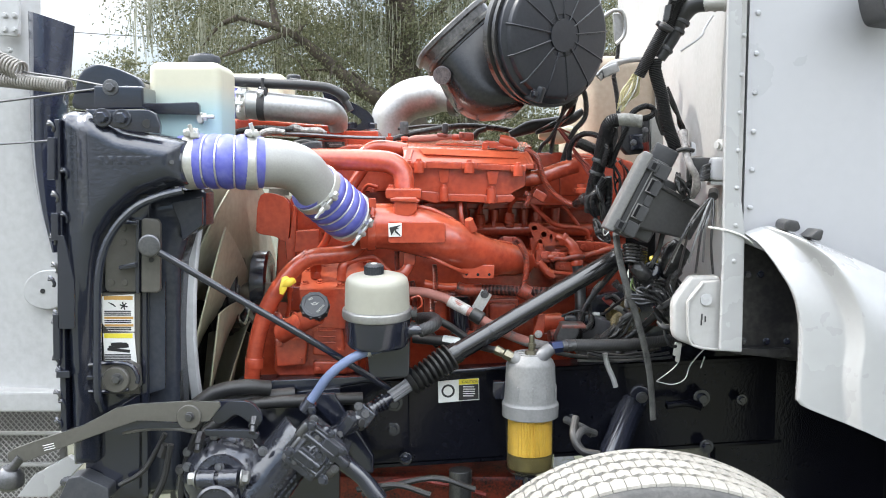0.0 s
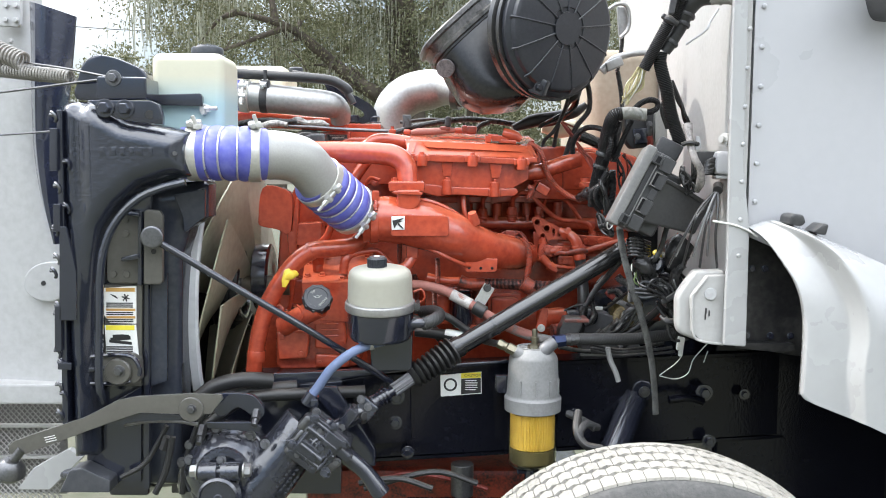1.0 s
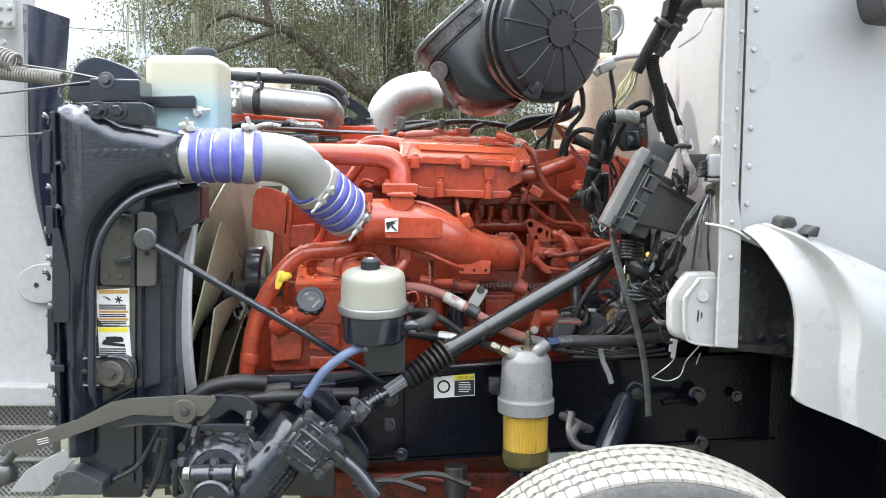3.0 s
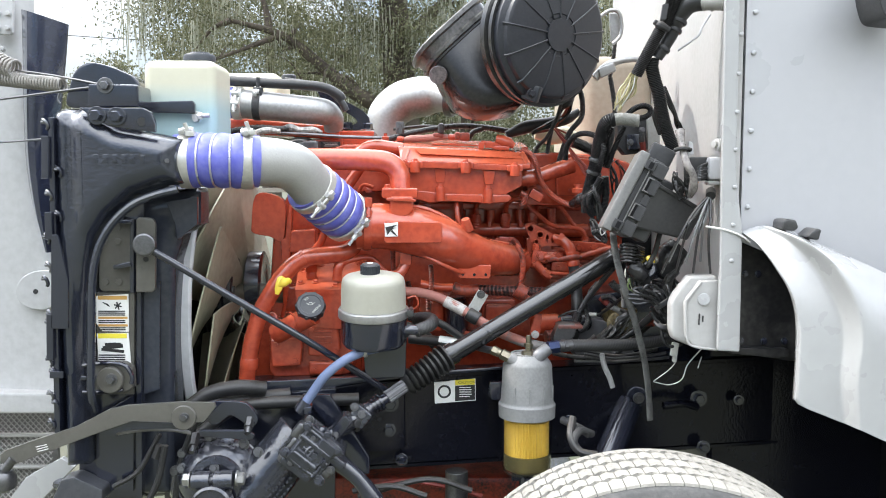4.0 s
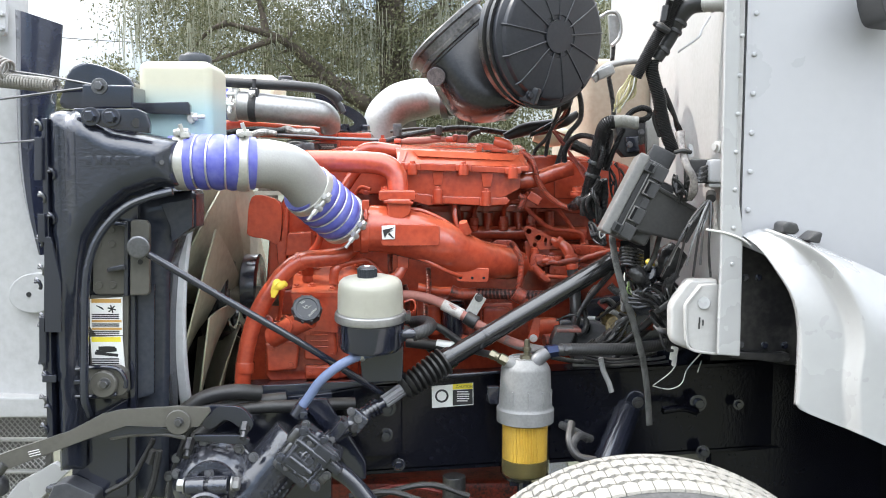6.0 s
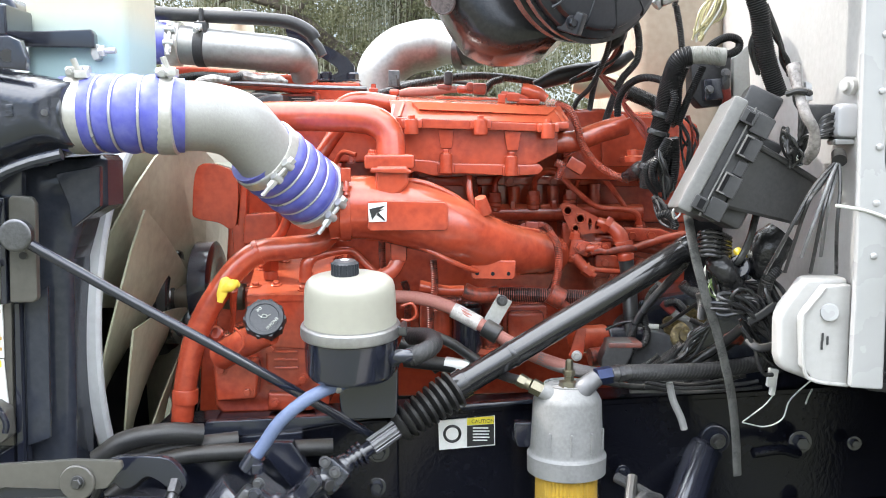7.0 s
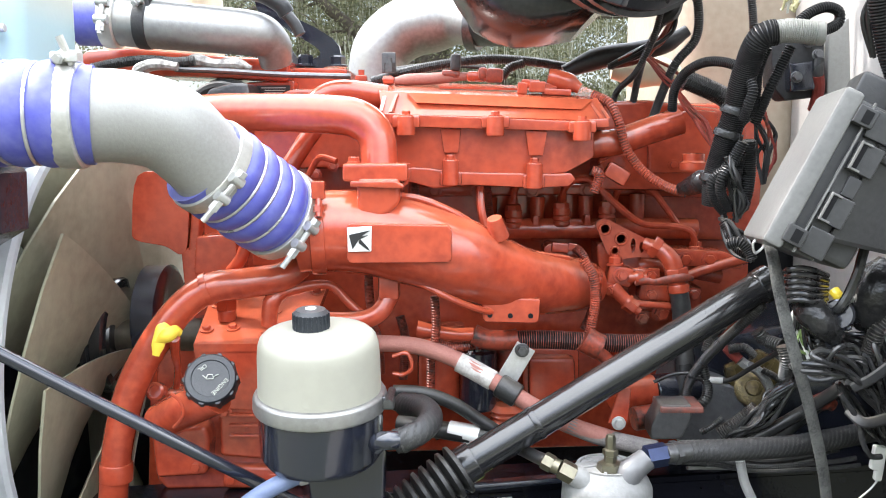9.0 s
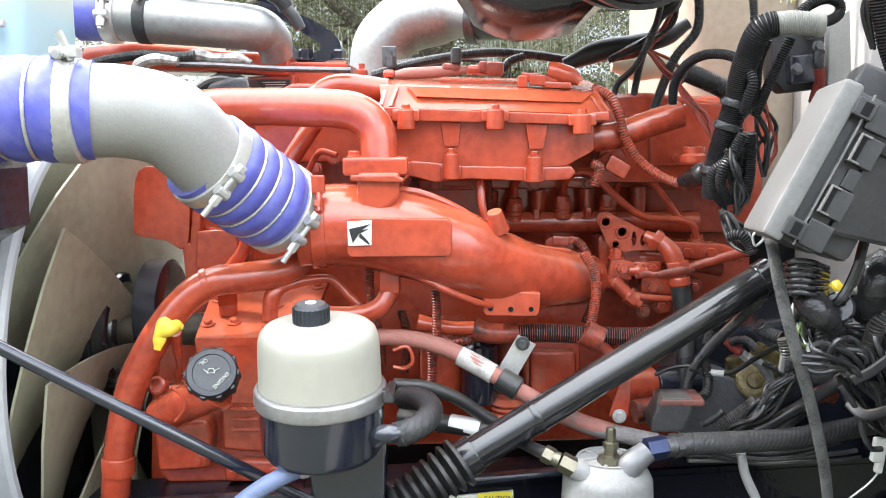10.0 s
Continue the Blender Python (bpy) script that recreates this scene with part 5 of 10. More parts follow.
for q, r in (([(0.441, 3.0, 1.397), (0.494, 3.01, 1.424), (0.574, 3.02, 1.447), (0.62, 3.05, 1.452)], 0.011), ([(0.345, 2.955, 1.388), (0.369, 2.95, 1.376), (0.404, 2.95, 1.371), (0.47, 2.96, 1.366)], 0.007), ([(0.385, 3.02, 1.44), (0.42, 3.02, 1.44), (0.56, 3.06, 1.41)], 0.014)):
    bm = B()
    tube(bm, q, r, 12)
    cast("fuel_pipe", bm)
# a stray tie of dull tape from the elbow
bm = B()
tube(bm, [(0.365, 2.945, 1.414), (0.385, 2.938, 1.421), (0.401, 2.933, 1.419), (0.425, 2.926, 1.425), (0.452, 2.920, 1.430), (0.472, 2.922, 1.428)], [0.005, 0.007, 0.0065, 0.0085, 0.009, 0.005], 9, squash=0.6)
cast("tape_tail", bm, "dull frayed tape round the elbow", material=RED_DULL)

# pressure regulator: ribbed body, unions and a plug
bm = B()
block(bm, (0.338, 2.972, 1.428), (0.050, 0.044, 0.040), (0, 12, 0), 0.007)
block(bm, (0.320, 2.972, 1.405), (0.032, 0.040, 0.032), (0, -25, 0), 0.007)
cyl(bm, (0.322, 2.955, 1.408), (0.352, 2.950, 1.376), 0.015, 0.013, bev=0.003)
cyl(bm, (0.328, 2.962, 1.44), (0.330, 2.962, 1.468), 0.010, 0.008, bev=0.002)
cyl(bm, (0.352, 2.958, 1.424), (0.374, 2.952, 1.426), 0.011, bev=0.002)
block(bm, (0.392, 2.990, 1.425), (0.060, 0.03, 0.030), (0, 0, 0), 0.006)
block(bm, (0.428, 3.00, 1.389), (0.095, 0.05, 0.034), (0, 4, 0), 0.007)
regulator = cast("pressure_regulator", bm)
for p, ax, r, h in (((0.329, 2.962, 1.452), (0, 0, 1), 0.0135, 0.012), ((0.338, 2.947, 1.430), (0.1, -1, 0.1), 0.0125, 0.012), ((0.352, 2.948, 1.376), (0.75, -0.2, -0.6), 0.0145, 0.020), ((0.318, 2.950, 1.400), (-0.4, -0.9, 0), 0.010, 0.010),
                    ((0.371, 2.952, 1.4255), (1, -0.1, 0.1), 0.0115, 0.012), ((0.402, 2.974, 1.426), (0, -1, 0), 0.0105, 0.010), ((0.403, 2.974, 1.388), (0, -1, 0), 0.0105, 0.009), ((0.446, 2.974, 1.392), (0, -1, 0), 0.0105, 0.009),
                    ((0.243, 3.008, 1.471), (0, -1, 0), 0.009, 0.010), ((0.398, 3.029, 1.330), (0, -1, 0), 0.012, 0.010), ((0.432, 3.01, 1.345), (0, -1, 0), 0.015, 0.014), ((0.495, 3.008, 1.383), (0, -1, 0), 0.011, 0.010)):
    bm = B()
    a = V(ax).normalized()
    lathe(bm, p, a, [(r * 1.25, -0.004), (r * 1.25, 0.001)], 18)
    lathe(bm, V(p) + a * 0.001, a, [(r, 0), (r, h * 0.85), (r * 0.85, h)], 6, 0.4)
    lathe(bm, V(p) + a * h, a, [(r * 0.6, 0), (r * 0.55, h * 0.5)], 12)
    part("union_nut", bm, RED, regulator)
bm = B()
prism(bm, [(0.367, 1.398), (0.519, 1.394), (0.516, 1.337), (0.378, 1.343)], 3.029, 3.12, 0.008)
prism(bm, [(0.300, 1.486), (0.382, 1.482), (0.394, 1.44), (0.373, 1.395), (0.305, 1.395)], 3.01, 3.12, 0.008)
cast("fuel_pump_flange", bm)

# sensor plug on the block with its ribbed lead down to the wide loom
bm = B()
block(bm, (0.222, 2.985, 1.481), (0.034, 0.028, 0.020), (0, 4, 0), 0.004)
block(bm, (0.248, 2.980, 1.482), (0.022, 0.022, 0.016), (0, 10, 0), 0.003)
cyl(bm, (0.205, 2.985, 1.473), (0.205, 3.06, 1.473), 0.014, bev=0.003)
plug = cast("sensor_plug", bm)
bm = B()
loom(bm, [(0.252, 2.972, 1.481), (0.266, 2.962, 1.467), (0.284, 2.952, 1.421), (0.290, 2.946, 1.385), (0.279, 2.940, 1.353), (0.266, 2.932, 1.325)], 0.0095, 0.0055)
part("ribbed_lead", bm, RED_DULL, plug, "red-painted corrugated lead")
bm = B()
block(bm, (0.325, 3.00, 1.645), (0.045, 0.03, 0.030), (0, -28, 0), 0.005)
block(bm, (0.302, 3.00, 1.633), (0.020, 0.024, 0.022), (0, -28, 0), 0.003)
cast("loose_plug", bm)
# hangers, studs and a ledge under the head
bm = B()
prism(bm, [(-0.085, 1.60), (0.30, 1.603), (0.56, 1.592), (0.56, 1.570), (0.30, 1.578), (-0.085, 1.575)], 3.10, 3.20, 0.006, lean=0.06)
cast("head_ledge", bm)
for x in (-0.03, 0.06, 0.175, 0.29, 0.42, 0.52):
    bolt(engine, (x, 3.085 + 0.06 * x, 1.588), (0, -1, 0), 0.011, RED, 1.4)
for x, z in ((0.086, 1.555), (0.186, 1.556), (0.288, 1.558), (0.395, 1.562)):
    bm = B()
    cyl(bm, (x, 3.10, z + 0.02), (x, 3.10, z - 0.075), 0.017, 0.014, bev=0.004)
    cast("port_boss", bm)
for q in ([(-0.066, 3.029, 1.625), (-0.068, 3.029, 1.591), (-0.061, 3.029, 1.56)], [(0.078, 3.019, 1.603), (0.08, 3.019, 1.569), (0.085, 3.03, 1.535)], [(-0.164, 2.987, 1.34), (-0.142, 2.987, 1.295), (-0.137, 2.987, 1.22)], [(-0.097, 2.987, 1.34), (-0.087, 2.987, 1.295), (-0.092, 2.987, 1.21)]):
    bm = B()
    loom(bm, q, 0.0095, 0.0055)
    cast("ribbed_drop", bm, material=RED_DULL)
# lower left: oil fill housing with its drilled top plate
bm = B()
prism(bm, [(-0.414, 1.35), (-0.261, 1.351), (-0.256, 1.293), (-0.269, 1.225), (-0.413, 1.234), (-0.42, 1.311)], 2.70, 3.042, 0.005)
house = cast("oil_fill_housing", bm)
pl0, pl1 = [(-0.426, 2.69, 1.349), (-0.440, 2.89, 1.421)], [(-0.235, 2.69, 1.352), (-0.225, 2.89, 1.424)]
bm = B()
sheet(bm, [[V(a).lerp(V(b), u) for u in (0, 0.5, 1)] for a, b in zip(pl0, pl1)], 0.014, (0, 0.1, -1))
part("top_plate", bm, RED, house)
PN = (V(pl1[0]) - V(pl0[0])).cross(V(pl0[1]) - V(pl0[0])).normalized()
for u, v in ((0.07, 0.22), (0.30, 0.24), (0.62, 0.12), (0.08, 0.62), (0.33, 0.80), (0.62, 0.50), (0.60, 0.86), (0.93, 0.82), (0.95, 0.30)):
    c = V(pl0[0]).lerp(V(pl1[0]), u).lerp(V(pl0[1]).lerp(V(pl1[1]), u), v)
    bolt(house, c + PN * 0.001, PN, 0.0072, RED, 1.75, name="plate_bolt", h=0.006)
bm = B()
sheet(bm, [[V(pl0[0]) + V((0, 0.004, -0.012)), V(pl1[0]) + V((0, 0.004, -0.012))], [V(pl0[0]) + V((0.006, 0.010, -0.10)), V(pl1[0]) + V((0, 0.010, -0.10))]], 0.02, (0, 1, 0))
part("plate_apron", bm, RED, house)
bm = B()
prism(bm, [(-0.512, 1.235), (-0.500, 1.252), (-0.330, 1.262), (-0.262, 1.250), (-0.255, 1.090), (-0.300, 1.075), (-0.500, 1.072), (-0.516, 1.090)], 2.735, 2.92, 0.010, 3)
gc = cast("front_gear_cover", bm)
for pts, y0 in (([(-0.506, 1.200), (-0.412, 1.205), (-0.405, 1.180), (-0.412, 1.118), (-0.500, 1.112)], 2.690), ([(-0.392, 1.240), (-0.300, 1.240), (-0.292, 1.165), (-0.318, 1.140), (-0.392, 1.146)], 2.705), ([(-0.392, 1.128), (-0.285, 1.124), (-0.288, 1.084), (-0.392, 1.084)], 2.715)):
    bm = B()
    prism(bm, pts, y0, 2.76, 0.008, 3)
    part("cover_step", bm, RED, gc)
for x0, x1, z in ((-0.372, -0.318, 1.222), (-0.372, -0.318, 1.204), (-0.372, -0.318, 1.186)):
    bm = B()
    block(bm, ((x0 + x1) / 2, 2.702, z), (x1 - x0, 0.012, 0.006), bev=0.002)
    part("cast_rib", bm, RED, gc)
for p in [(-0.485, 2.688, 1.185), (-0.428, 2.688, 1.135), (-0.380, 2.704, 1.228), (-0.308, 2.704, 1.160), (-0.300, 2.714, 1.100), (-0.375, 2.714, 1.102), (-0.498, 2.733, 1.228)]:
    bolt(gc, p, (0, -1, 0), 0.0085, RED, 1.5)
bm = B()
tube(bm, [(-0.473, 2.652, 1.225), (-0.419, 2.613, 1.259), (-0.357, 2.583, 1.291)], [0.03186, 0.031, 0.02946], 20)
neck = cast("oil_fill_neck", bm)
bm = B()
tube(bm, [(-0.422, 2.554, 1.303), (-0.409, 2.559, 1.288), (-0.407, 2.564, 1.264), (-0.425, 2.573, 1.242)], 0.003, 8)
part("wire_clip", bm, RED, neck)
cap_at, cap_ax = V((-0.365, 2.578, 1.318)), V((0.12, -0.80, 0.50)).normalized()
cap = thing("oil_filler_cap", cap_at, "grey-black ribbed engine oil filler cap", "cap")
bm = B()
lathe(bm, cap_at + cap_ax * -0.022, cap_ax, [(0.040, 0), (0.0415, 0.003), (0.0415, 0.026), (0.038, 0.031), (0.030, 0.032), (0.029, 0.030)], 40)
part("grip", bm, CAP, cap)
for k in range(10):
    bm = B()
    x, y, z = frame_of(cap_ax)
    a = 2 * math.pi * k / 10
    d = math.cos(a) * x + math.sin(a) * y
    cyl(bm, cap_at + d * 0.0382 + cap_ax * -0.022, cap_at + d * 0.0382 + cap_ax * 0.006, 0.0058, seg=10, bev=0.002)
    part("grip_lobe", bm, CAP, cap)
# words and oil-can mark on the cap
x, y, z = frame_of(cap_ax)


def cap_text(body, ang, size, rad, up):
    cu = bpy.data.curves.new("cap_word", 'FONT')
    cu.body, cu.size, cu.extrude, cu.align_x, cu.align_y = body, size, 0.0004, 'CENTER', 'CENTER'
    ob = new("cap_word", cu)
    d = math.cos(ang) * x + math.sin(ang) * y
    m = Matrix(((d * up).cross(cap_ax), d * up, cap_ax)).transposed().to_4x4()
    m.translation = d * rad + cap_ax * 0.0102
    dg = bpy.context.evaluated_depsgraph_get()
    me = bpy.data.meshes.new_from_object(ob.evaluated_get(dg))
    bpy.data.objects.remove(ob)
    t = new("cap_word", me)
    me.materials.append(CAP_PRINT)
    t.parent = cap
    t.matrix_basis = m
    t["label"] = "pale moulded word " + body.title()
    return t


cap_text("OIL", 2.2, 0.0092, 0.021, -1)
cap_text("ENGINE", -0.75, 0.0092, 0.021, 1)
bm = B()
for a, b in (((-0.4, -0.1), (0.35, -0.1)), ((-0.4, -0.1), (-0.25, 0.35)), ((-0.25, 0.35), (0.2, 0.35)), ((0.2, 0.35), (0.35, -0.1)), ((0.3, 0.1), (0.8, 0.35)), ((-0.4, 0.0), (-0.75, 0.3))):
    p = [cap_at + cap_ax * 0.010 + 0.016 * (u * x + v * y) for u, v in (a, b)]
    rings(bm, p, [0.0007, 0.0007], 6)
part("oil_can_mark", bm, CAP_PRINT, cap)
# dipstick with yellow handle
dip = thing("dipstick", (-0.438, 2.686, 1.31), "yellow dipstick handle in a thin red tube", "dipstick")
bm = B()
tube(bm, [(-0.47, 2.63, 1.344), (-0.465, 2.63, 1.363), (-0.458, 2.635, 1.386), (-0.453, 2.64, 1.395)], [0.006, 0.011, 0.0125, 0.006], 12, squash=0.4)
tube(bm, [(-0.469, 2.632, 1.366), (-0.449, 2.632, 1.378), (-0.44, 2.64, 1.382), (-0.432, 2.645, 1.378)], [0.006, 0.0125, 0.0105, 0.006], 14)
part("handle", bm, YELLOW, dip)
bm = B()
tube(bm, [(-0.447, 2.655, 1.368), (-0.454, 2.68, 1.334), (-0.461, 2.71, 1.298), (-0.472, 2.73, 1.263)], [0.010, 0.008, 0.006, 0.006], 10)
tube(bm, [(-0.486, 2.68, 1.341), (-0.498, 2.7, 1.3), (-0.504, 2.71, 1.276)], 0.006, 10)
lathe(bm, (-0.496, 2.69, 1.267), (0, -1, 0.3), [(0.016, -0.02), (0.016, 0), (0.012, 0.003), (0.010, 0.003), (0.010, -0.004)], 18)
part("tube", bm, RED, dip)

# front water pipe
wp = part("water_pipe", tube(B(), [(-0.241, 2.76, 1.49), (-0.276, 2.741, 1.46), (-0.339, 2.711, 1.451), (-0.393, 2.692, 1.446), (-0.44, 2.682, 1.415), (-0.487, 2.672, 1.354), (-0.526, 2.672, 1.284), (-0.551, 2.672, 1.204), (-0.565, 2.672, 1.123), (-0.575, 2.677, 1.038), (-0.582, 2.682, 0.974)], [0.024, 0.02666, 0.02632, 0.02615, 0.02502, 0.02309], 20), RED, engine)
clamp_band(wp, (-0.562, 2.672, 1.131), (0.05, 0, 1), 0.0279, 0.032, RED)
clamp_band(wp, (-0.399, 2.692, 1.444), (1, 0.1, 0.4), 0.02827, 0.012, RED)
bm = B()
tube(bm, [(-0.341, 2.745, 1.525), (-0.355, 2.75, 1.489), (-0.379, 2.757, 1.459), (-0.387, 2.76, 1.426)], 0.0115, 12)
cyl(bm, (-0.387, 2.76, 1.426), (-0.387, 2.762, 1.397), 0.0195, seg=6)
cyl(bm, (-0.387, 2.762, 1.397), (-0.387, 2.764, 1.376), 0.0165, bev=0.003)
cast("sensor_tube", bm)
bm = B()
tube(bm, [(-0.306, 2.731, 1.373), (-0.298, 2.731, 1.418), (-0.268, 2.75, 1.433), (-0.206, 2.77, 1.439), (-0.171, 2.77, 1.407), (-0.145, 2.77, 1.382)], [0.014, 0.015, 0.010, 0.008, 0.009, 0.009], 12)
tube(bm, [(-0.225, 2.731, 1.382), (-0.155, 2.731, 1.382), (-0.115, 2.731, 1.395), (-0.096, 2.741, 1.423)], 0.017, 14)
block(bm, (-0.096, 2.741, 1.444), (0.036, 0.036, 0.050), bev=0.006)
cast("water_elbow", bm)
for q in ([(-0.137, 2.789, 1.478), (-0.137, 2.789, 1.426), (-0.133, 2.789, 1.384)], [(-0.02, 2.789, 1.416), (-0.017, 2.789, 1.364), (-0.021, 2.789, 1.322)], [(-0.029, 2.789, 1.322), (-0.027, 2.789, 1.28), (-0.029, 2.789, 1.227)]):
    bm = B()
    loom(bm, q, 0.0085, 0.007)
    cast("corrugated_sleeve", bm, material=RED_DULL)
bm = B()
tube(bm, [(0.062, 2.858, 1.607), (0.064, 2.848, 1.566), (0.071, 2.848, 1.535)], 0.008, 10)
cast("small_pipe", bm)
bm = B()
tube(bm, [(-0.296, 2.877, 1.639), (-0.27, 2.887, 1.682), (-0.233, 2.897, 1.735)], 0.018, 12)
cast("small_pipe", bm)
bm = B()
tube(bm, [(-0.2, 2.848, 1.655), (-0.233, 2.858, 1.661), (-0.256, 2.867, 1.629)], 0.006, 10)
cast("small_pipe", bm)
# red guard plate at the engine's front
bm = B()
prism(bm, smooth_outline([(-0.573, 1.629), (-0.512, 1.629), (-0.481, 1.598), (-0.484, 1.503), (-0.498, 1.481), (-0.528, 1.497), (-0.581, 1.508), (-0.588, 1.534)], 4), 2.86, 2.90, 0.008)
cast("guard_plate", bm, "glossy red sheet guard")
bm = B()
prism(bm, [(-0.498, 1.492), (-0.483, 1.492), (-0.471, 1.598), (-0.458, 1.598), (-0.466, 1.417), (-0.493, 1.417)], 2.86, 2.90, 0.005)
prism(bm, [(-0.463, 1.449), (-0.457, 1.519), (-0.382, 1.524), (-0.379, 1.45)], 2.82, 2.90, 0.006)
cast("front_bracket", bm)
bolt(engine, (-0.424, 2.923, 1.471), (0, -1, 0), 0.013, RED, 1.5)
bm = B()
prism(bm, [(-0.77, 1.838), (-0.75, 1.879), (-0.647, 1.884), (-0.444, 1.865), (-0.325, 1.859), (-0.326, 1.812), (-0.589, 1.825)], 3.06, 3.2, 0.012)
cast("turbo_side_cover", bm)
bm = B()
prism(bm, [(-0.488, 1.762), (-0.47, 1.795), (-0.424, 1.806), (-0.39, 1.806), (-0.385, 1.767)], 2.98, 3.12, 0.01)
cast("thermostat_dark_cover", bm, material=DARK_STEEL)

# fan drive pulleys
PUL = V((-0.693, 2.98, 1.302))
pul = thing("fan_drive_pulley", PUL, "black grooved fan drive pulley", "pulley")
bm = B()
lathe(bm, PUL + V((-0.03, 0, 0)), (1, 0, 0), [(0.03, 0), (0.112, 0), (0.118, 0.004), (0.118, 0.014), (0.113, 0.018), (0.118, 0.022), (0.118, 0.034), (0.113, 0.038), (0.118, 0.042), (0.118, 0.062), (0.114, 0.066), (0.098, 0.066), (0.095, 0.05), (0.072, 0.046), (0.066, 0.060), (0.045, 0.062), (0.042, 0.030), (0.01, 0.030)], 56)
part("sheave", bm, BLACK_SATIN, pul)
bm = B()
cyl(bm, PUL + V((0.0, 0, 0)), PUL + V((0.20, 0, 0)), 0.034, bev=0.006, seg=24)
part("shaft", bm, mat("brown oily hub", (0.10, 0.085, 0.06), (0.05, 0.04, 0.03), rough=0.4, metal=0.3), pul)
IDL = V((-0.596, 3.05, 1.324))
bm = B()
lathe(bm, IDL + V((-0.04, 0, 0)), (1, 0, 0), [(0.02, 0), (0.10, 0), (0.112, 0.006), (0.112, 0.05), (0.10, 0.056), (0.05, 0.05), (0.02, 0.05)], 48)
tagged(part("idler_pulley", bm, BLACK), "black idler pulley on the engine's front", "pulley")

# ---------------------------------------------------------------- top of the engine, far side
ep = thing("exhaust_elbow", (-0.211, 3.726, 1.874), "big bright aluminium intake elbow pipe", "pipe")
bm = B()
tube(bm, [(-0.209, 3.694, 1.816), (-0.209, 3.694, 1.873), (-0.192, 3.694, 1.942), (-0.134, 3.694, 1.992), (-0.058, 3.673, 2.01), (0.022, 3.631, 2.011), (0.077, 3.568, 1.992)], [0.07746, 0.07746, 0.07967, 0.08189, 0.08142, 0.06526, 0.05984], 32, 8)
part("elbow", bm, ALU, ep, "", 80)
bm = B()
tube(bm, [(0.07, 3.579, 1.993), (0.13, 3.505, 1.987), (0.202, 3.411, 1.995), (0.257, 3.306, 2.027)], 0.05771, 24)
part("rubber_sleeve", bm, RUBBER, ep, "black rubber sleeve to the air cleaner")
clamp_band(ep, (0.058, 3.589, 1.99), V((0.9, -0.3, -0.1)), 0.0645, 0.03, DARK_STEEL)

tri = thing("lifting_bracket", (-0.304, 3.25, 1.852), "black pierced triangular bracket", "bracket")
bm = B()
oa, oi = [(-0.412, 1.983), (-0.376, 1.974), (-0.25, 1.911), (-0.24, 1.859), (-0.342, 1.852)], [(-0.356, 1.933), (-0.336, 1.922), (-0.279, 1.887), (-0.284, 1.869), (-0.326, 1.87)]
pa, pb = smooth_outline(oa, 3), smooth_outline(oi, 3)
ring = []
for y in (3.15, 3.165):
    ring.append(([bm.verts.new((a, y, c)) for a, c in pa], [bm.verts.new((a, y, c)) for a, c in pb]))
k = len(pa)
for (o, i2), flip in ((ring[0], 0), (ring[1], 1)):
    for j in range(k):
        bm.faces.new((o[j], o[(j + 1) % k], i2[(j + 1) % k], i2[j]))
for s in (0, 1):
    for j in range(k):
        bm.faces.new((ring[0][s][j], ring[0][s][(j + 1) % k], ring[1][s][(j + 1) % k], ring[1][s][j]))
part("plate", bm, BLACK, tri)
bm = B()
prism(bm, [(-0.332, 1.781), (-0.331, 1.846), (-0.215, 1.845), (-0.213, 1.78)], 3.12, 3.30, 0.006)
part("foot", bm, RED, tri)
for p in [(-0.307, 3.15, 1.851), (-0.237, 3.15, 1.849)]:
    bolt(tri, p, (0, 0, 1), 0.016, BLACK, 1.3, h=0.020)

cool = thing("charge_air_pipe", (-0.519, 2.98, 1.875), "brushed aluminium pipe with blue hose end and clamps", "pipe")
bm = B()
tube(bm, [(-0.647, 2.96, 1.924), (-0.588, 2.96, 1.918), (-0.443, 2.97, 1.906), (-0.374, 2.98, 1.899), (-0.347, 3, 1.882), (-0.342, 3.02, 1.846)], [0.04648, 0.04648, 0.04478, 0.04306, 0.03769, 0.03225], 24, 8)
part("pipe", bm, ALU, cool, "", 80)
bm = B()
tube(bm, [(-0.708, 2.96, 1.927), (-0.636, 2.96, 1.924)], 0.0502, 24, 8)
part("hose_end", bm, BLUE, cool, "worn blue silicone hose end")
clamp_band(cool, (-0.644, 2.96, 1.924), (1, 0, -0.05), 0.05206, 0.030, BAND, (0.1, -1, 0.2))
clamp_band(cool, (-0.581, 2.96, 1.918), (1, 0, -0.05), 0.04834, 0.024, BLACK_PLASTIC, (0.0, -0.5, 1))
bm = B()
cyl(bm, (-0.576, 2.94, 1.973), (-0.576, 2.94, 2.005), 0.006)
block(bm, (-0.576, 2.94, 1.958), (0.03, 0.03, 0.03), bev=0.004)
part("clip_block", bm, BLACK_PLASTIC, cool)
for q, r in (([(-0.686, 2.95, 1.996), (-0.568, 2.954, 1.989), (-0.44, 2.958, 1.983), (-0.367, 2.962, 1.975), (-0.322, 2.966, 1.953), (-0.309, 2.97, 1.935)], 0.016), ([(-0.515, 3.1, 2.011), (-0.423, 3.1, 1.997), (-0.366, 3.1, 1.978), (-0.324, 3.1, 1.94), (-0.308, 3.1, 1.911)], 0.012)):
    bm = B()
    tube(bm, q, r, 12)
    tagged(part("coolant_hose", bm, RUBBER), "black rubber coolant hose over the engine", "hose", "hoses over the engine")
hardline = thing("wrapped_line", (-0.493, 2.92, 1.841), "silver tape-wrapped loom and steel line over the engine", "wiring loom")
bm = B()
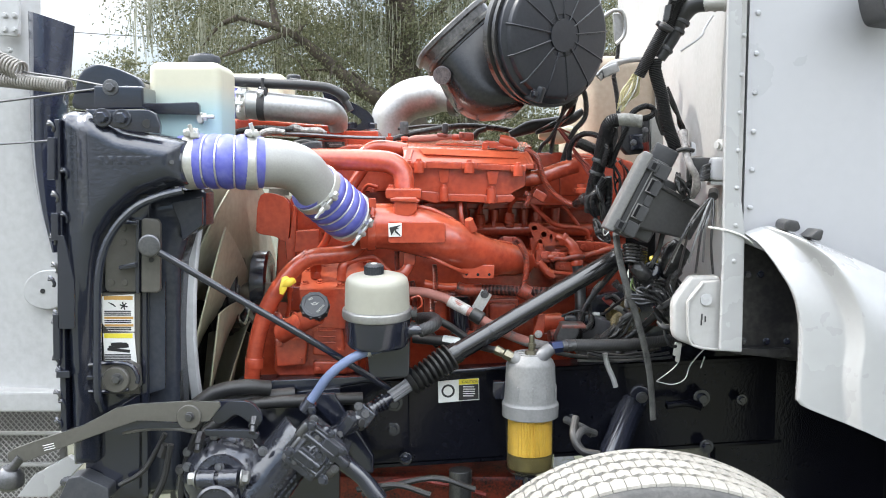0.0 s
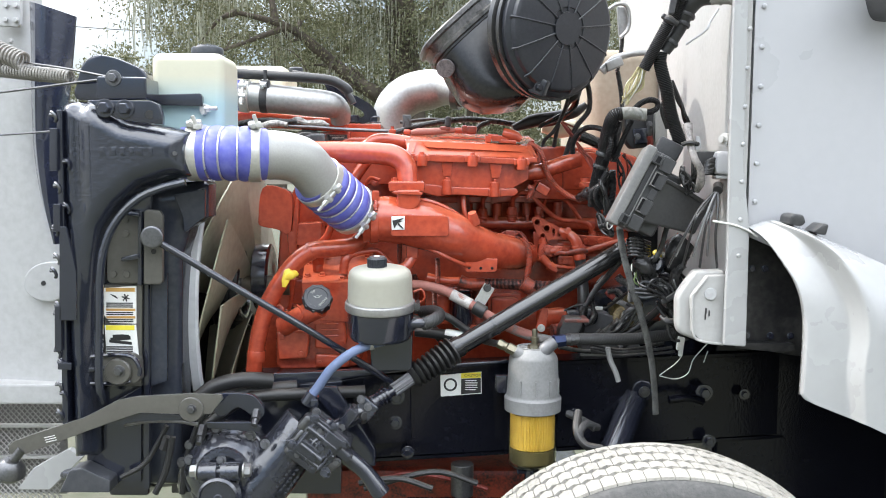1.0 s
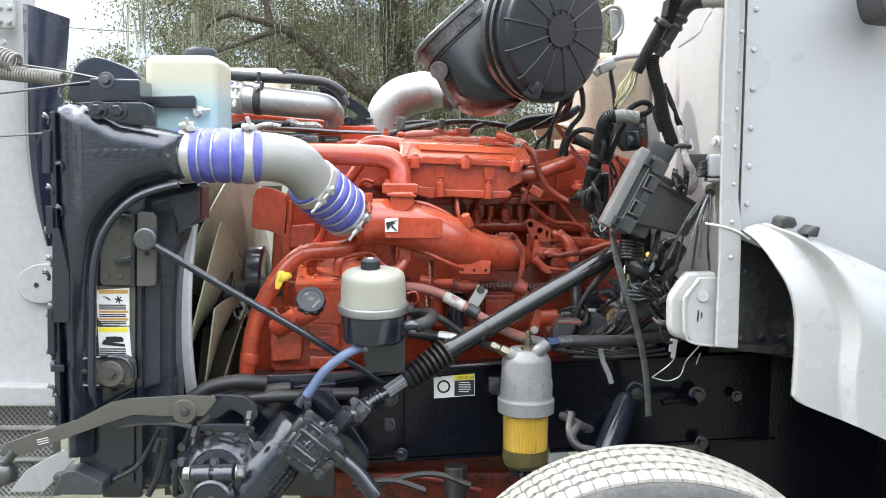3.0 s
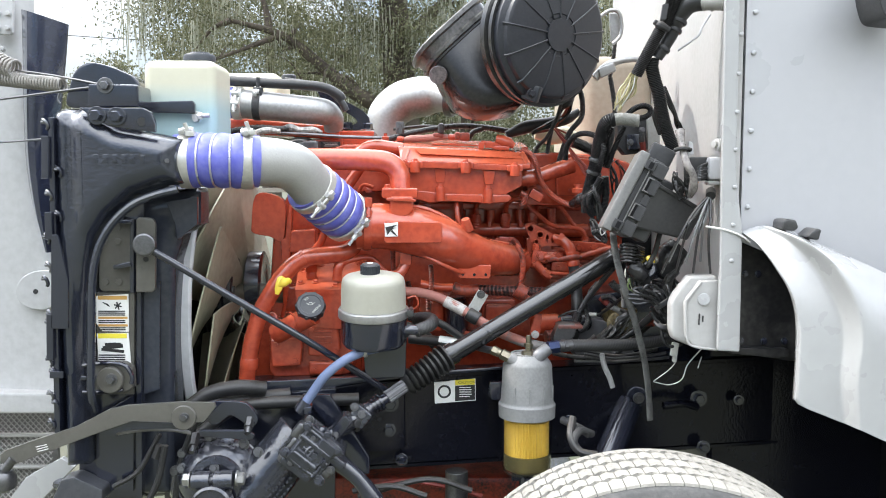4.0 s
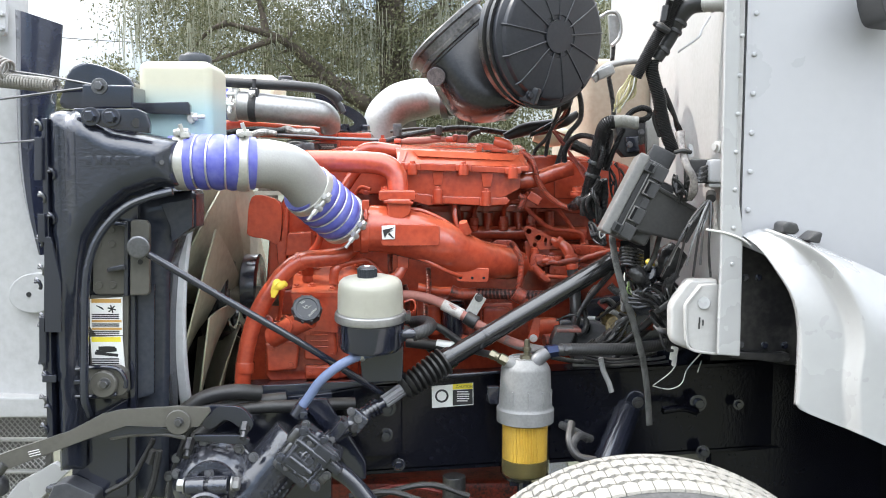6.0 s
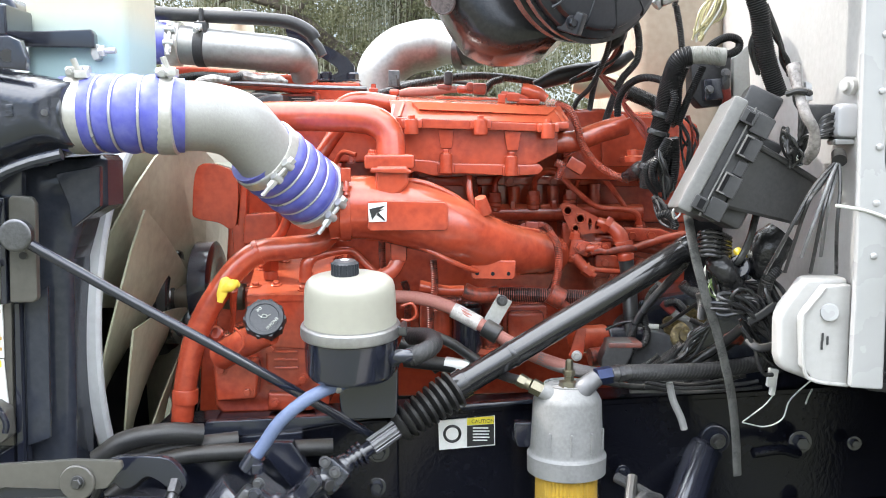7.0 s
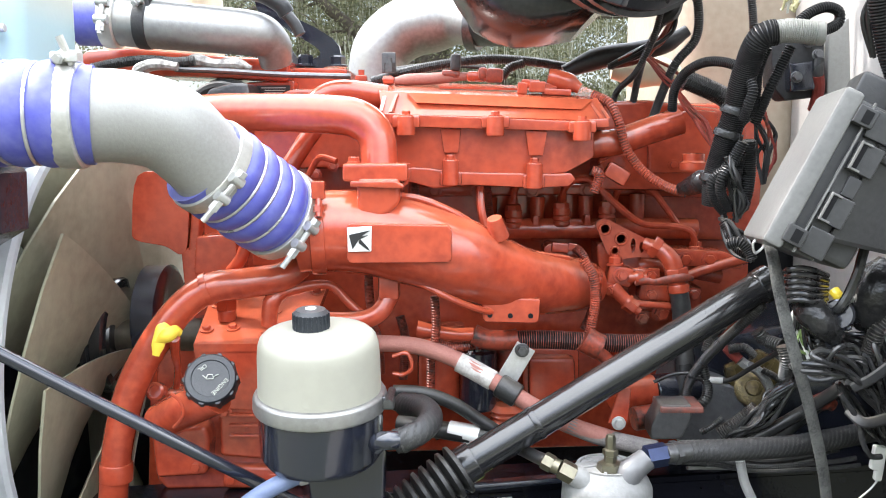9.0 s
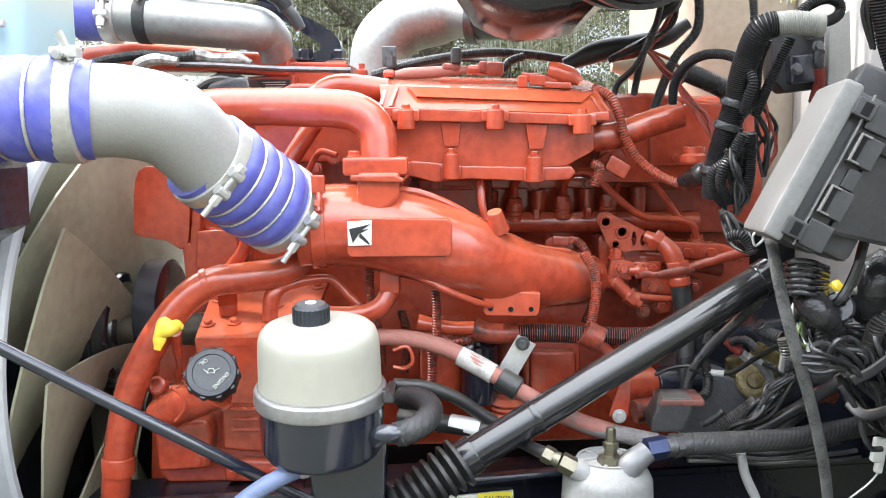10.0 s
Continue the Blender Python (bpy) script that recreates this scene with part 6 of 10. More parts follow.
loom(bm, [(-0.665, 2.9, 1.828), (-0.616, 2.9, 1.838), (-0.562, 2.9, 1.843), (-0.508, 2.9, 1.839), (-0.47, 2.9, 1.841)], 0.010)
part("loom", bm, RUBBER_GREY, hardline)
bm = B()
tube(bm, [(-0.576, 2.88, 1.815), (-0.565, 2.88, 1.825), (-0.538, 2.88, 1.833), (-0.496, 2.88, 1.829)], [0.010, 0.012, 0.011, 0.008], 10)
tube(bm, [(-0.499, 2.92, 1.839), (-0.471, 2.92, 1.843), (-0.439, 2.92, 1.837), (-0.396, 2.92, 1.836), (-0.369, 2.92, 1.828)], [0.007, 0.014, 0.010, 0.012, 0.006], 10)
part("tape_wrap", bm, TAPE, hardline, "crumpled silver tape")
bm = B()
tube(bm, [(-0.508, 2.9, 1.826), (-0.412, 2.9, 1.822), (-0.305, 2.9, 1.815), (-0.178, 2.9, 1.811)], 0.0055, 8)
part("steel_line", bm, DARK_STEEL, hardline)
bm = B()
prism(bm, [(-0.42, 1.741), (-0.419, 1.813), (-0.317, 1.817), (-0.319, 1.741)], 3.075, 3.28, 0.006)
cast("front_cover_step", bm)
bm = B()
circ = [V((-0.457, 3.02, 1.759)) + 0.052 * V((math.cos(math.pi * k / 16), 0.0, 0.8 * math.sin(math.pi * k / 16))) for k in range(17)]
rings(bm, circ, [0.012] * 17, 10)
rings(bm, [p + V((0, 0.05, 0.012)) for p in circ], [0.010] * 17, 10)
cast("dark_hump", bm, material=RUBBER)
plate_n = thing("engine_data_plate", (-0.36, 3.07, 1.789), "small dark data plate with pale unreadable lines", "plate")
bm = B()
block(bm, (-0.361, 3.072, 1.796), (0.070, 0.004, 0.020), bev=0.001)
part("plate", bm, LABEL_BLACK, plate_n)
bm = B()
for k in range(3):
    block(bm, V((-0.36, 3.069, 1.801)) + V((0.003 * k, 0, -0.005 * k)), (0.05 - 0.008 * (k % 2), 0.001, 0.0014), bev=0)
part("print_bars", bm, WIRE_WHITE, plate_n)

# ---------------------------------------------------------------- charge hose: blue hose, cast elbow, blue hose
charge = thing("charge_air_hose", (-0.525, 2.48, 1.652), "blue silicone charge-air hoses joined by a cast aluminium elbow", "hose")


def ribbed(pts, r, ridges, name, parent):
    """A silicone hose with round ridges and steel rings in the valleys."""
    c = resample(spline(pts, 16), 0.0025)
    m = len(c)
    rr, valleys = [], []
    for i in range(m):
        u = i / (m - 1)
        s = (u - 0.17) / 0.66
        if 0 < s < 1:
            w = abs(math.sin(math.pi * s * ridges))
            rr.append(r * (0.97 + 0.10 * w ** 0.7))
        else:
            rr.append(r)
    bm = B()
    rings(bm, c, rr, 36)
    ob = part(name, bm, BLUE, parent, "blue ribbed silicone hose", 80)
    for k in range(1, ridges):
        i = int((0.17 + 0.66 * k / ridges) * (m - 1))
        bm = B()
        d = (c[i + 1] - c[i - 1]).normalized()
        x, y, z = frame_of(d)
        circ = [c[i] + r * 1.005 * (math.cos(2 * math.pi * j / 36) * x + math.sin(2 * math.pi * j / 36) * y) for j in range(37)]
        rings(bm, circ, [0.0028] * 37, 6)
        part("wire_ring", bm, STEEL, ob)
    return ob, c


h1, l1 = ribbed([(-0.709, 2.461, 1.73), (-0.643, 2.461, 1.731), (-0.566, 2.461, 1.73), (-0.488, 2.484, 1.728)], 0.07042, 4, "ribbed_hose", charge)
bm = B()
tube(bm, [(-0.501, 2.479, 1.728), (-0.45, 2.501, 1.726), (-0.401, 2.531, 1.711), (-0.364, 2.567, 1.669), (-0.343, 2.6, 1.631)], [0.06664, 0.06664, 0.06691, 0.06432, 0.06509], 36, 8)
part("cast_elbow", bm, CAST_ALU, charge, "sand-cast aluminium elbow", 80)
h2, l2 = ribbed([(-0.37, 2.58, 1.664), (-0.335, 2.621, 1.63), (-0.302, 2.662, 1.595), (-0.267, 2.713, 1.562)], 0.0739, 4, "ribbed_hose", charge)
clamp_band(charge, (-0.676, 2.461, 1.73), (1, 0, 0), 0.0735, 0.036, BAND, (0, -0.15, 1))
clamp_band(charge, (-0.518, 2.473, 1.728), (1, 0.12, 0), 0.0735, 0.036, BAND, (0.05, -0.15, 1))
d2 = (l2[8] - l2[0]).normalized()
d3 = (l2[-1] - l2[-9]).normalized()
clamp_band(charge, l2[9], d2, 0.07631, 0.026, BAND, (0.05, -1, 0.05), tail=0.062)
clamp_band(charge, l2[-8], d3, 0.07751, 0.026, BAND, (0.1, -1, 0.05), tail=0.062)
for px_ in [(-0.658, 2.421, 1.8), (-0.5, 2.44, 1.805)]:
    bm = B()
    s = V(px_)
    cyl(bm, s + V((0, 0.0, -0.01)), s + V((-0.012, -0.01, 0.028)), 0.0055, seg=10)
    block(bm, s, (0.024, 0.02, 0.014), bev=0.002)
    part("spring_bolt", bm, BAND, charge)


def oblock(bm, at, size, u, tilt=0.0, bev=0.004):
    """A rounded box whose length runs along u in the x-z plane, turned about u by tilt degrees; size: along u, across, deep."""
    u = V(u).normalized()
    v = V((0, 1, 0))
    w = u.cross(v).normalized()
    m = Matrix((u, w, v)).transposed()
    m = Matrix.Rotation(radians(tilt), 3, u) @ m
    e = m.to_euler()
    return block(bm, at, size, [math.degrees(a) for a in e], bev)


def bundle(parent, pts, n, spread, r, mats, seed, name="wire"):
    """Loose wires that follow one line."""
    rng = random.Random(seed)
    for k in range(n):
        q = []
        for i, p in enumerate(pts):
            s = spread * (0.35 if i in (0, len(pts) - 1) else 1)
            q.append(V(p) + V((rng.uniform(-s, s), rng.uniform(-s, s), rng.uniform(-s, s))))
        bm = B()
        tube(bm, q, r * rng.uniform(0.8, 1.25), 7, 6)
        part(name, bm, mats[k % len(mats)], parent)


# ---------------------------------------------------------------- radiator, fan and shroud
rad = thing("radiator", (-0.992, 2.451, 0.835), "black radiator and charge-air cooler with cast side tank", "radiator")


def tank_relief(x, z):
    """A shallow valley beside the raised outer edge of the tank."""
    return 0.016 * math.exp(-((x - TVX) / 0.022) ** 2)


bm = B()
TVX = (-0.958, 2.372, 1.566)[0]
pillow(bm, [(-1.007, 1.856), (-0.987, 1.863), (-0.93, 1.865), (-0.892, 1.85), (-0.834, 1.818), (-0.724, 1.798), (-0.671, 1.787), (-0.674, 1.666), (-0.728, 1.663), (-0.804, 1.636), (-0.864, 1.582), (-0.906, 1.52), (-0.926, 1.444), (-0.935, 1.353), (-0.95, 0.903), (-1.005, 0.903), (-1.004, 1.108), (-1.011, 1.323), (-1.007, 1.534), (-1.009, 1.714)], 2.426, 0.066, 0.058, 2.58, 0.006, tank_relief)
tank = part("side_tank", bm, BLACK_CAST, rad, "black painted cast side tank", 50)
bm = B()
cyl(bm, (-0.745, 2.441, 1.727), (-0.684, 2.441, 1.727), 0.06354, bev=0.004, seg=32)
part("outlet_neck", bm, BLACK_CAST, tank)
# raised maker's mark as plain bars
for k, (p, w) in enumerate((((-0.888, 2.361, 1.732), 0.016), ((-0.862, 2.361, 1.732), 0.016), ((-0.838, 2.361, 1.732), 0.015), ((-0.814, 2.361, 1.732), 0.015), ((-0.791, 2.361, 1.732), 0.016), ((-0.765, 2.361, 1.731), 0.015))):
    bm = B()
    block(bm, V(p) + V((0, 0.001, 0)), (w, 0.008, 0.024), bev=0.0025)
    part("raised_bar", bm, BLACK_CAST, tank)
bm = B()
cyl(bm, (-0.712, 2.392, 1.728), (-0.703, 2.358, 1.728), 0.006)
part("dimple", bm, DARK_STEEL, tank)
bm = B()
tube(bm, [(-0.679, 2.367, 1.654), (-0.737, 2.362, 1.639), (-0.797, 2.362, 1.613), (-0.851, 2.362, 1.563), (-0.887, 2.362, 1.499), (-0.905, 2.362, 1.417), (-0.912, 2.362, 1.266), (-0.918, 2.366, 1.12), (-0.922, 2.40, 1.06)], 0.011, 10)
part("inner_bead", bm, BLACK_CAST, tank)
bm = B()
prism(bm, [(-1.012, 1.839), (-0.997, 1.839), (-1, 1.535), (-1.002, 1.325), (-1.006, 1.002), (-1.022, 1.002), (-1.015, 1.535)], 2.372, 2.452, 0.003)
flange = part("header_flange", bm, BLACK, rad)
for q in ([(-1.025, 1.791), (-1.005, 1.791), (-1.009, 1.681), (-1.029, 1.681)], [(-1.023, 1.595), (-1.004, 1.595), (-1.005, 1.522), (-1.024, 1.522)], [(-1.007, 1.536), (-0.99, 1.536), (-0.967, 1.417), (-0.971, 1.288), (-1.016, 1.288)], [(-1.027, 1.327), (-1.009, 1.327), (-1.012, 1.205), (-1.03, 1.205)], [(-1.023, 1.175), (-0.988, 1.175), (-0.988, 1.156), (-1.024, 1.156)]):
    bm = B()
    prism(bm, q, 2.358, 2.368, 0.002)
    part("clip_plate", bm, BLACK, flange)
rng = random.Random(4)
for k, p in enumerate([(-1.019, 2.372, 1.824), (-1.019, 2.372, 1.751), (-0.988, 2.372, 1.702), (-1.015, 2.372, 1.64), (-0.992, 2.372, 1.587), (-1.024, 2.372, 1.527), (-1.021, 2.372, 1.453), (-1.031, 2.372, 1.416), (-1.022, 2.372, 1.325), (-1.026, 2.372, 1.302), (-1.027, 2.372, 1.203), (-1.019, 2.372, 1.172), (-1.027, 2.372, 1.111), (-1.015, 2.372, 1.087), (-1.027, 2.372, 1.034)]):
    bm = B()
    c = V(p)
    tube(bm, [c + V((-0.006, 0, 0.010)), c + V((0.003, -0.006, 0.004)), c + V((0.008, -0.004, -0.008)), c + V((0.004, 0, -0.016))], 0.0035 + 0.0015 * rng.random(), 8)
    cyl(bm, c + V((-0.010, 0, 0.002)), c + V((0.005, 0, 0.002)), 0.0045, seg=8)
    part("crimp_clip", bm, DARK_STEEL if k % 3 == 0 else BLACK, flange)
bm = B()
span(bm, (-0.97, 2.549, 0.74), (-0.853, 3.872, 1.798), 0.01)
part("core", bm, BLACK, rad)
# side frame plates
bm = B()
prism(bm, [(-0.961, 1.528), (-0.897, 1.614), (-0.833, 1.645), (-0.8, 1.65), (-0.823, 0.795), (-1.002, 0.795), (-0.972, 1.435)], 2.47, 2.49, 0.003)
frame_p = part("side_frame", bm, BLACK, rad)
bm = B()
prism(bm, [(-0.914, 1.562), (-0.902, 1.573), (-0.831, 1.573), (-0.826, 1.562), (-0.831, 1.38), (-0.84, 1.375), (-0.911, 1.375), (-0.92, 1.385)], 2.446, 2.461, 0.004)
bp = part("bolt_plate", bm, OLIVE, frame_p, "olive steel plate with five bolts")
for p in [(-0.864, 2.445, 1.55), (-0.901, 2.445, 1.512), (-0.864, 2.445, 1.512), (-0.9, 2.445, 1.402), (-0.864, 2.445, 1.402)]:
    bm = B()
    cyl(bm, V(p), V(p) + V((0, -0.005, 0)), 0.0095, bev=0.002)
    part("bolt_head", bm, OLIVE, bp)
bm = B()
prism(bm, [(-0.809, 1.572), (-0.801, 1.579), (-0.766, 1.576), (-0.758, 1.563), (-0.762, 1.384), (-0.77, 1.376), (-0.815, 1.376)], 2.426, 2.443, 0.004)
part("strut_plate", bm, OLIVE, frame_p, "olive steel strut plate")
bm = B()
prism(bm, [(-0.823, 1.574), (-0.813, 1.574), (-0.818, 1.374), (-0.829, 1.374)], 2.421, 2.461, 0.002)
prism(bm, [(-0.862, 1.577), (-0.816, 1.569), (-0.816, 1.558), (-0.863, 1.566)], 2.411, 2.451, 0.003)
prism(bm, [(-0.869, 1.45), (-0.823, 1.461), (-0.819, 1.446), (-0.867, 1.439)], 2.411, 2.451, 0.003)
part("angle_iron", bm, BLACK, frame_p)
bolt(frame_p, (-0.781, 2.404, 1.507), (0, -1, 0.05), 0.0185, DARK_STEEL, 1.6)
bm = B()
cyl(bm, (-0.786, 2.429, 1.466), (-0.783, 2.421, 1.466), 0.007)
part("plate_hole", bm, LABEL_BLACK, frame_p)
for pts, y, m in (([(-0.931, 1.372), (-0.828, 1.372), (-0.834, 1.184), (-0.837, 1.088), (-0.94, 1.088)], 2.459, OLIVE), ([(-0.819, 1.371), (-0.809, 1.371), (-0.819, 0.798), (-0.835, 0.798)], 2.451, BLACK), ([(-0.943, 1.025), (-0.837, 1.088), (-0.845, 0.815), (-0.949, 0.815)], 2.459, BLACK), ([(-0.808, 1.368), (-0.762, 1.402), (-0.77, 1.1), (-0.815, 1.084)], 2.47, SHROUD)):
    bm = B()
    prism(bm, pts, y, y + 0.012, 0.002)
    part("frame_strip", bm, m, frame_p)
# shroud box leading to the ring
bm = B()
pillow(bm, [(-0.847, 1.643), (-0.67, 1.655), (-0.661, 1.644), (-0.663, 1.554), (-0.712, 1.526), (-0.737, 1.446), (-0.752, 0.781), (-0.872, 0.781)], 2.539, 0.030, 0.055, 2.62, 0.008)
part("shroud_side", bm, SHROUD, rad, "dark grey fan shroud side")
for pts, y in (([(-0.826, 1.64), (-0.76, 1.643), (-0.76, 1.633), (-0.827, 1.627)], 2.495), ([(-0.749, 1.618), (-0.662, 1.633), (-0.664, 1.555), (-0.72, 1.511), (-0.725, 1.555)], 2.495)):
    bm = B()
    prism(bm, pts, y, y + 0.02, 0.003)
    part("shroud_rib", bm, SHROUD, rad)
RIM = mat("bright galvanised ring", (0.50, 0.51, 0.52), (0.40, 0.41, 0.42), rough=0.5, metal=0.0, big=8, fine=60, bump=0.1)
FC = V((-0.714, 3.09, 1.25))
bm = B()
hoop(bm, FC + V((-0.13, 0, 0)), (1, 0, 0), [(0.53, 0), (0.52, 0.03), (0.485, 0.09), (0.478, 0.122), (0.473, 0.122), (0.48, 0.09), (0.515, 0.03), (0.525, 0)])
shroud = part("shroud_ring", bm, SHROUD, rad)
bm = B()
hoop(bm, FC + V((-0.042, 0, 0)), (1, 0, 0), [(0.478, 0.006), (0.493, 0.007), (0.497, 0.012), (0.497, 0.034), (0.490, 0.040), (0.478, 0.040)])
part("bright_rim", bm, RIM, shroud, "bright metal edge of the shroud ring")
fan = thing("cooling_fan", FC, "beige nylon cooling fan at rest", "fan")
bm = B()
lathe(bm, FC + V((-0.06, 0, 0)), (1, 0, 0), [(0.05, 0), (0.11, 0.0), (0.12, 0.01), (0.12, 0.07), (0.10, 0.085), (0.04, 0.09)], 36)
part("hub", bm, BLACK_PLASTIC, fan)
for k in range(11):
    a0 = 2 * math.pi * k / 11 + math.pi - 0.22
    bm, grid = B(), []
    for i in range(7):
        r = 0.115 + 0.358 * i / 6
        row = []
        for j in range(6):
            s = j / 5 - 0.5
            ang = a0 + s * (1.16 - 0.10 * i / 6) + 0.10 * i / 6
            twist = -s * (0.150 - 0.030 * i / 6) + 0.016 * math.cos(math.pi * s)
            row.append(FC + V((twist, r * math.cos(ang), r * math.sin(ang))))
        grid.append(row)
    sheet(bm, grid, 0.005, (1, 0, 0))
    part("blade", bm, FAN, fan, "", 80)

# labels on the side frame
for nm, pts, stripes in (("fan_warning_label", [(-0.93, 1.362), (-0.843, 1.368), (-0.845, 1.264), (-0.917, 1.266), (-0.932, 1.287)], ((529, 536, LABEL_ORANGE), (562, 566, LABEL_ORANGE), (575, 580, LABEL_ORANGE))),
                         ("caution_label", [(-0.932, 1.259), (-0.846, 1.261), (-0.841, 1.173), (-0.928, 1.173)], ((593, 603, LABEL_YELLOW),))):
    lab = thing(nm, (pts[0][0], 2.4566, pts[-1][1]), "worn white warning label with small unreadable print", "label")
    bm = B()
    prism(bm, pts, 2.453, 2.457)
    part("paper", bm, LABEL_WHITE, lab)
    x0, x1 = pts[0][0] + 0.004, pts[1][0] - 0.004
    top, low = pts[1][1], pts[2][1]
    h = top - low
    rows = ((0.05, 0.15, LABEL_ORANGE), (0.44, 0.47, LABEL_BLACK), (0.49, 0.52, LABEL_BLACK), (0.54, 0.57, LABEL_BLACK), (0.60, 0.66, LABEL_ORANGE), (0.69, 0.72, LABEL_BLACK), (0.74, 0.77, LABEL_BLACK), (0.80, 0.86, LABEL_ORANGE), (0.88, 0.91, LABEL_BLACK), (0.93, 0.96, LABEL_BLACK)) if nm == "fan_warning_label" else (
        (0.02, 0.17, LABEL_YELLOW), (0.68, 0.72, LABEL_BLACK), (0.75, 0.79, LABEL_BLACK), (0.82, 0.86, LABEL_BLACK), (0.90, 0.94, LABEL_BLACK))
    for f0, f1, m in rows:
        bm = B()
        span(bm, (x0, 2.4522, top - h * f0), (x1 - (0.006 if m is LABEL_BLACK else 0), 2.4531, top - h * f1), 0)
        part("print_bar", bm, m, lab)
    bm = B()
    if nm == "fan_warning_label":
        fx, fz = x0 + (x1 - x0) * 0.68, top - h * 0.31
        for k in range(3):
            block(bm, (fx, 2.4526, fz), (0.022, 0.001, 0.0035), (0, 60 * k + 15, 0), 0)
        for k in range(4):
            block(bm, (x0 + 0.020 + 0.003 * k, 2.4526, top - h * (0.25 + 0.022 * k)), (0.016 - 0.003 * k, 0.001, 0.0022), (0, 20, 0), 0)
        part("pictogram", bm, LABEL_BLACK, lab, "dark pictogram of a hand and a fan")
    else:
        for k, (u, v, w, g) in enumerate(((0.5, 0.44, 0.055, 0.010), (0.42, 0.36, 0.030, 0.009), (0.66, 0.35, 0.022, 0.007), (0.5, 0.55, 0.062, 0.008), (0.26, 0.50, 0.016, 0.012))):
            block(bm, (x0 + (x1 - x0) * u, 2.4526 - 0.0002 * k, top - h * v), (w, 0.001, g), (0, 4 * k - 6, 0), 0)
        part("pictogram", bm, LABEL_BLACK, lab, "dark worn pictogram")
cau = thing("caution_label", (0.055, 2.677, 1.008), "white label with a black ring and yellow caution heading", "label")
cy = 2.6996
bm = B()
prism(bm, [(-0.009, 1.068), (0.117, 1.075), (0.118, 1.008), (-0.007, 1.002)], cy, cy + 0.006, lean=0.12)
part("paper", bm, LABEL_WHITE, cau)
bm = B()
prism(bm, [(0.055, 1.073), (0.115, 1.075), (0.115, 1.058), (0.055, 1.057)], cy + 0.0015, cy + 0.004, lean=0.12)
part("heading", bm, LABEL_YELLOW, cau)
bm = B()
prism(bm, [(0.055, 1.055), (0.115, 1.057), (0.116, 1.011), (0.055, 1.008)], cy + 0.0015, cy + 0.004, lean=0.12)
part("text_field", bm, LABEL_BLACK, cau)
bm = B()
for z in [(0.082, 2.698, 1.05), (0.085, 2.698, 1.043), (0.084, 2.698, 1.036), (0.085, 2.698, 1.029), (0.08, 2.698, 1.022)]:
    block(bm, (z[0], z[1] + 0.0015, z[2]), (0.040, 0.001, 0.0026), bev=0)
tagged(part("print_bars", bm, LABEL_WHITE, cau), kind="stuff")
bm = B()
c = V((0.022, 2.697, 1.038))
circ = [c + 0.0175 * V((math.cos(2 * math.pi * k / 40), 0.1 * math.cos(2 * math.pi * k / 40), math.sin(2 * math.pi * k / 40))) for k in range(41)]
rings(bm, circ, [0.0035] * 41, 6)
part("black_ring", bm, LABEL_BLACK, cau)


def words(body, at, size, material, parent, name):
    cu = bpy.data.curves.new(name, 'FONT')
    cu.body, cu.size, cu.extrude, cu.align_x, cu.align_y = body, size, 0.0003, 'CENTER', 'CENTER'
    ob = new(name, cu)
    me = bpy.data.meshes.new_from_object(ob.evaluated_get(bpy.context.evaluated_depsgraph_get()))
    bpy.data.objects.remove(ob)
    me.materials.append(material)
    t = new(name, me)
    t.parent = parent
    t.matrix_basis = Matrix.Translation(V(at) - base_of(parent)) @ pose(0, 0, 0, 90, 0, 6)
    return t


words("CAUTION", (0.09, 2.693, 1.067), 0.0115, LABEL_BLACK, cau, "heading_word")

# lower mount with round rubber
mnt = thing("radiator_mount", (-0.893, 2.397, 1.104), "olive steel bracket with round rubber bushing", "bracket")
bm = B()
prism(bm, [(-0.962, 1.184), (-0.848, 1.187), (-0.825, 1.172), (-0.823, 1.118), (-0.839, 1.106), (-0.965, 1.107)], 2.412, 2.447, 0.006)
part("bracket", bm, OLIVE, mnt)
bm = B()
lathe(bm, (-0.88, 2.409, 1.142), (0, -1, 0), [(0.036, 0), (0.036, 0.012), (0.033, 0.016), (0.012, 0.016), (0.012, 0.024), (0.006, 0.026)], 32)
part("bushing", bm, OLIVE, mnt)
bm = B()
prism(bm, [(-0.963, 1.153), (-0.898, 1.156), (-0.899, 1.144), (-0.964, 1.141)], 2.397, 2.417, 0.003)
part("tongue", bm, BLACK, mnt)
bolt(mnt, (-0.874, 2.393, 1.145), (0, -1, 0), 0.011, DARK_STEEL, 1.5)
bm = B()
tube(bm, [(-0.958, 2.405, 1.181), (-0.885, 2.405, 1.188), (-0.842, 2.405, 1.181), (-0.823, 2.405, 1.152), (-0.825, 2.405, 1.131)], 0.006, 8)
tube(bm, [(-0.961, 2.405, 1.109), (-0.888, 2.405, 1.109), (-0.848, 2.405, 1.115)], 0.005, 8)
part("bracket_lip", bm, BLACK, mnt)

# upper mount: dome, box, flange with two bolts
top = thing("radiator_top_bracket", (-0.867, 2.407, 1.796), "black painted bolted bracket on top of the radiator", "bracket")
bm = B()
prism(bm, smooth_outline([(-1.019, 1.878), (-1.014, 1.932), (-0.998, 1.975), (-0.967, 1.997), (-0.928, 1.996), (-0.874, 1.978), (-0.824, 1.947), (-0.822, 1.878), (-0.916, 1.876)], 4), 2.524, 2.604, 0.012)
part("domed_plate", bm, BLACK, top)
bm = B()
prism(bm, [(-0.923, 1.931), (-0.791, 1.928), (-0.79, 1.869), (-0.925, 1.867)], 2.416, 2.526, 0.006)
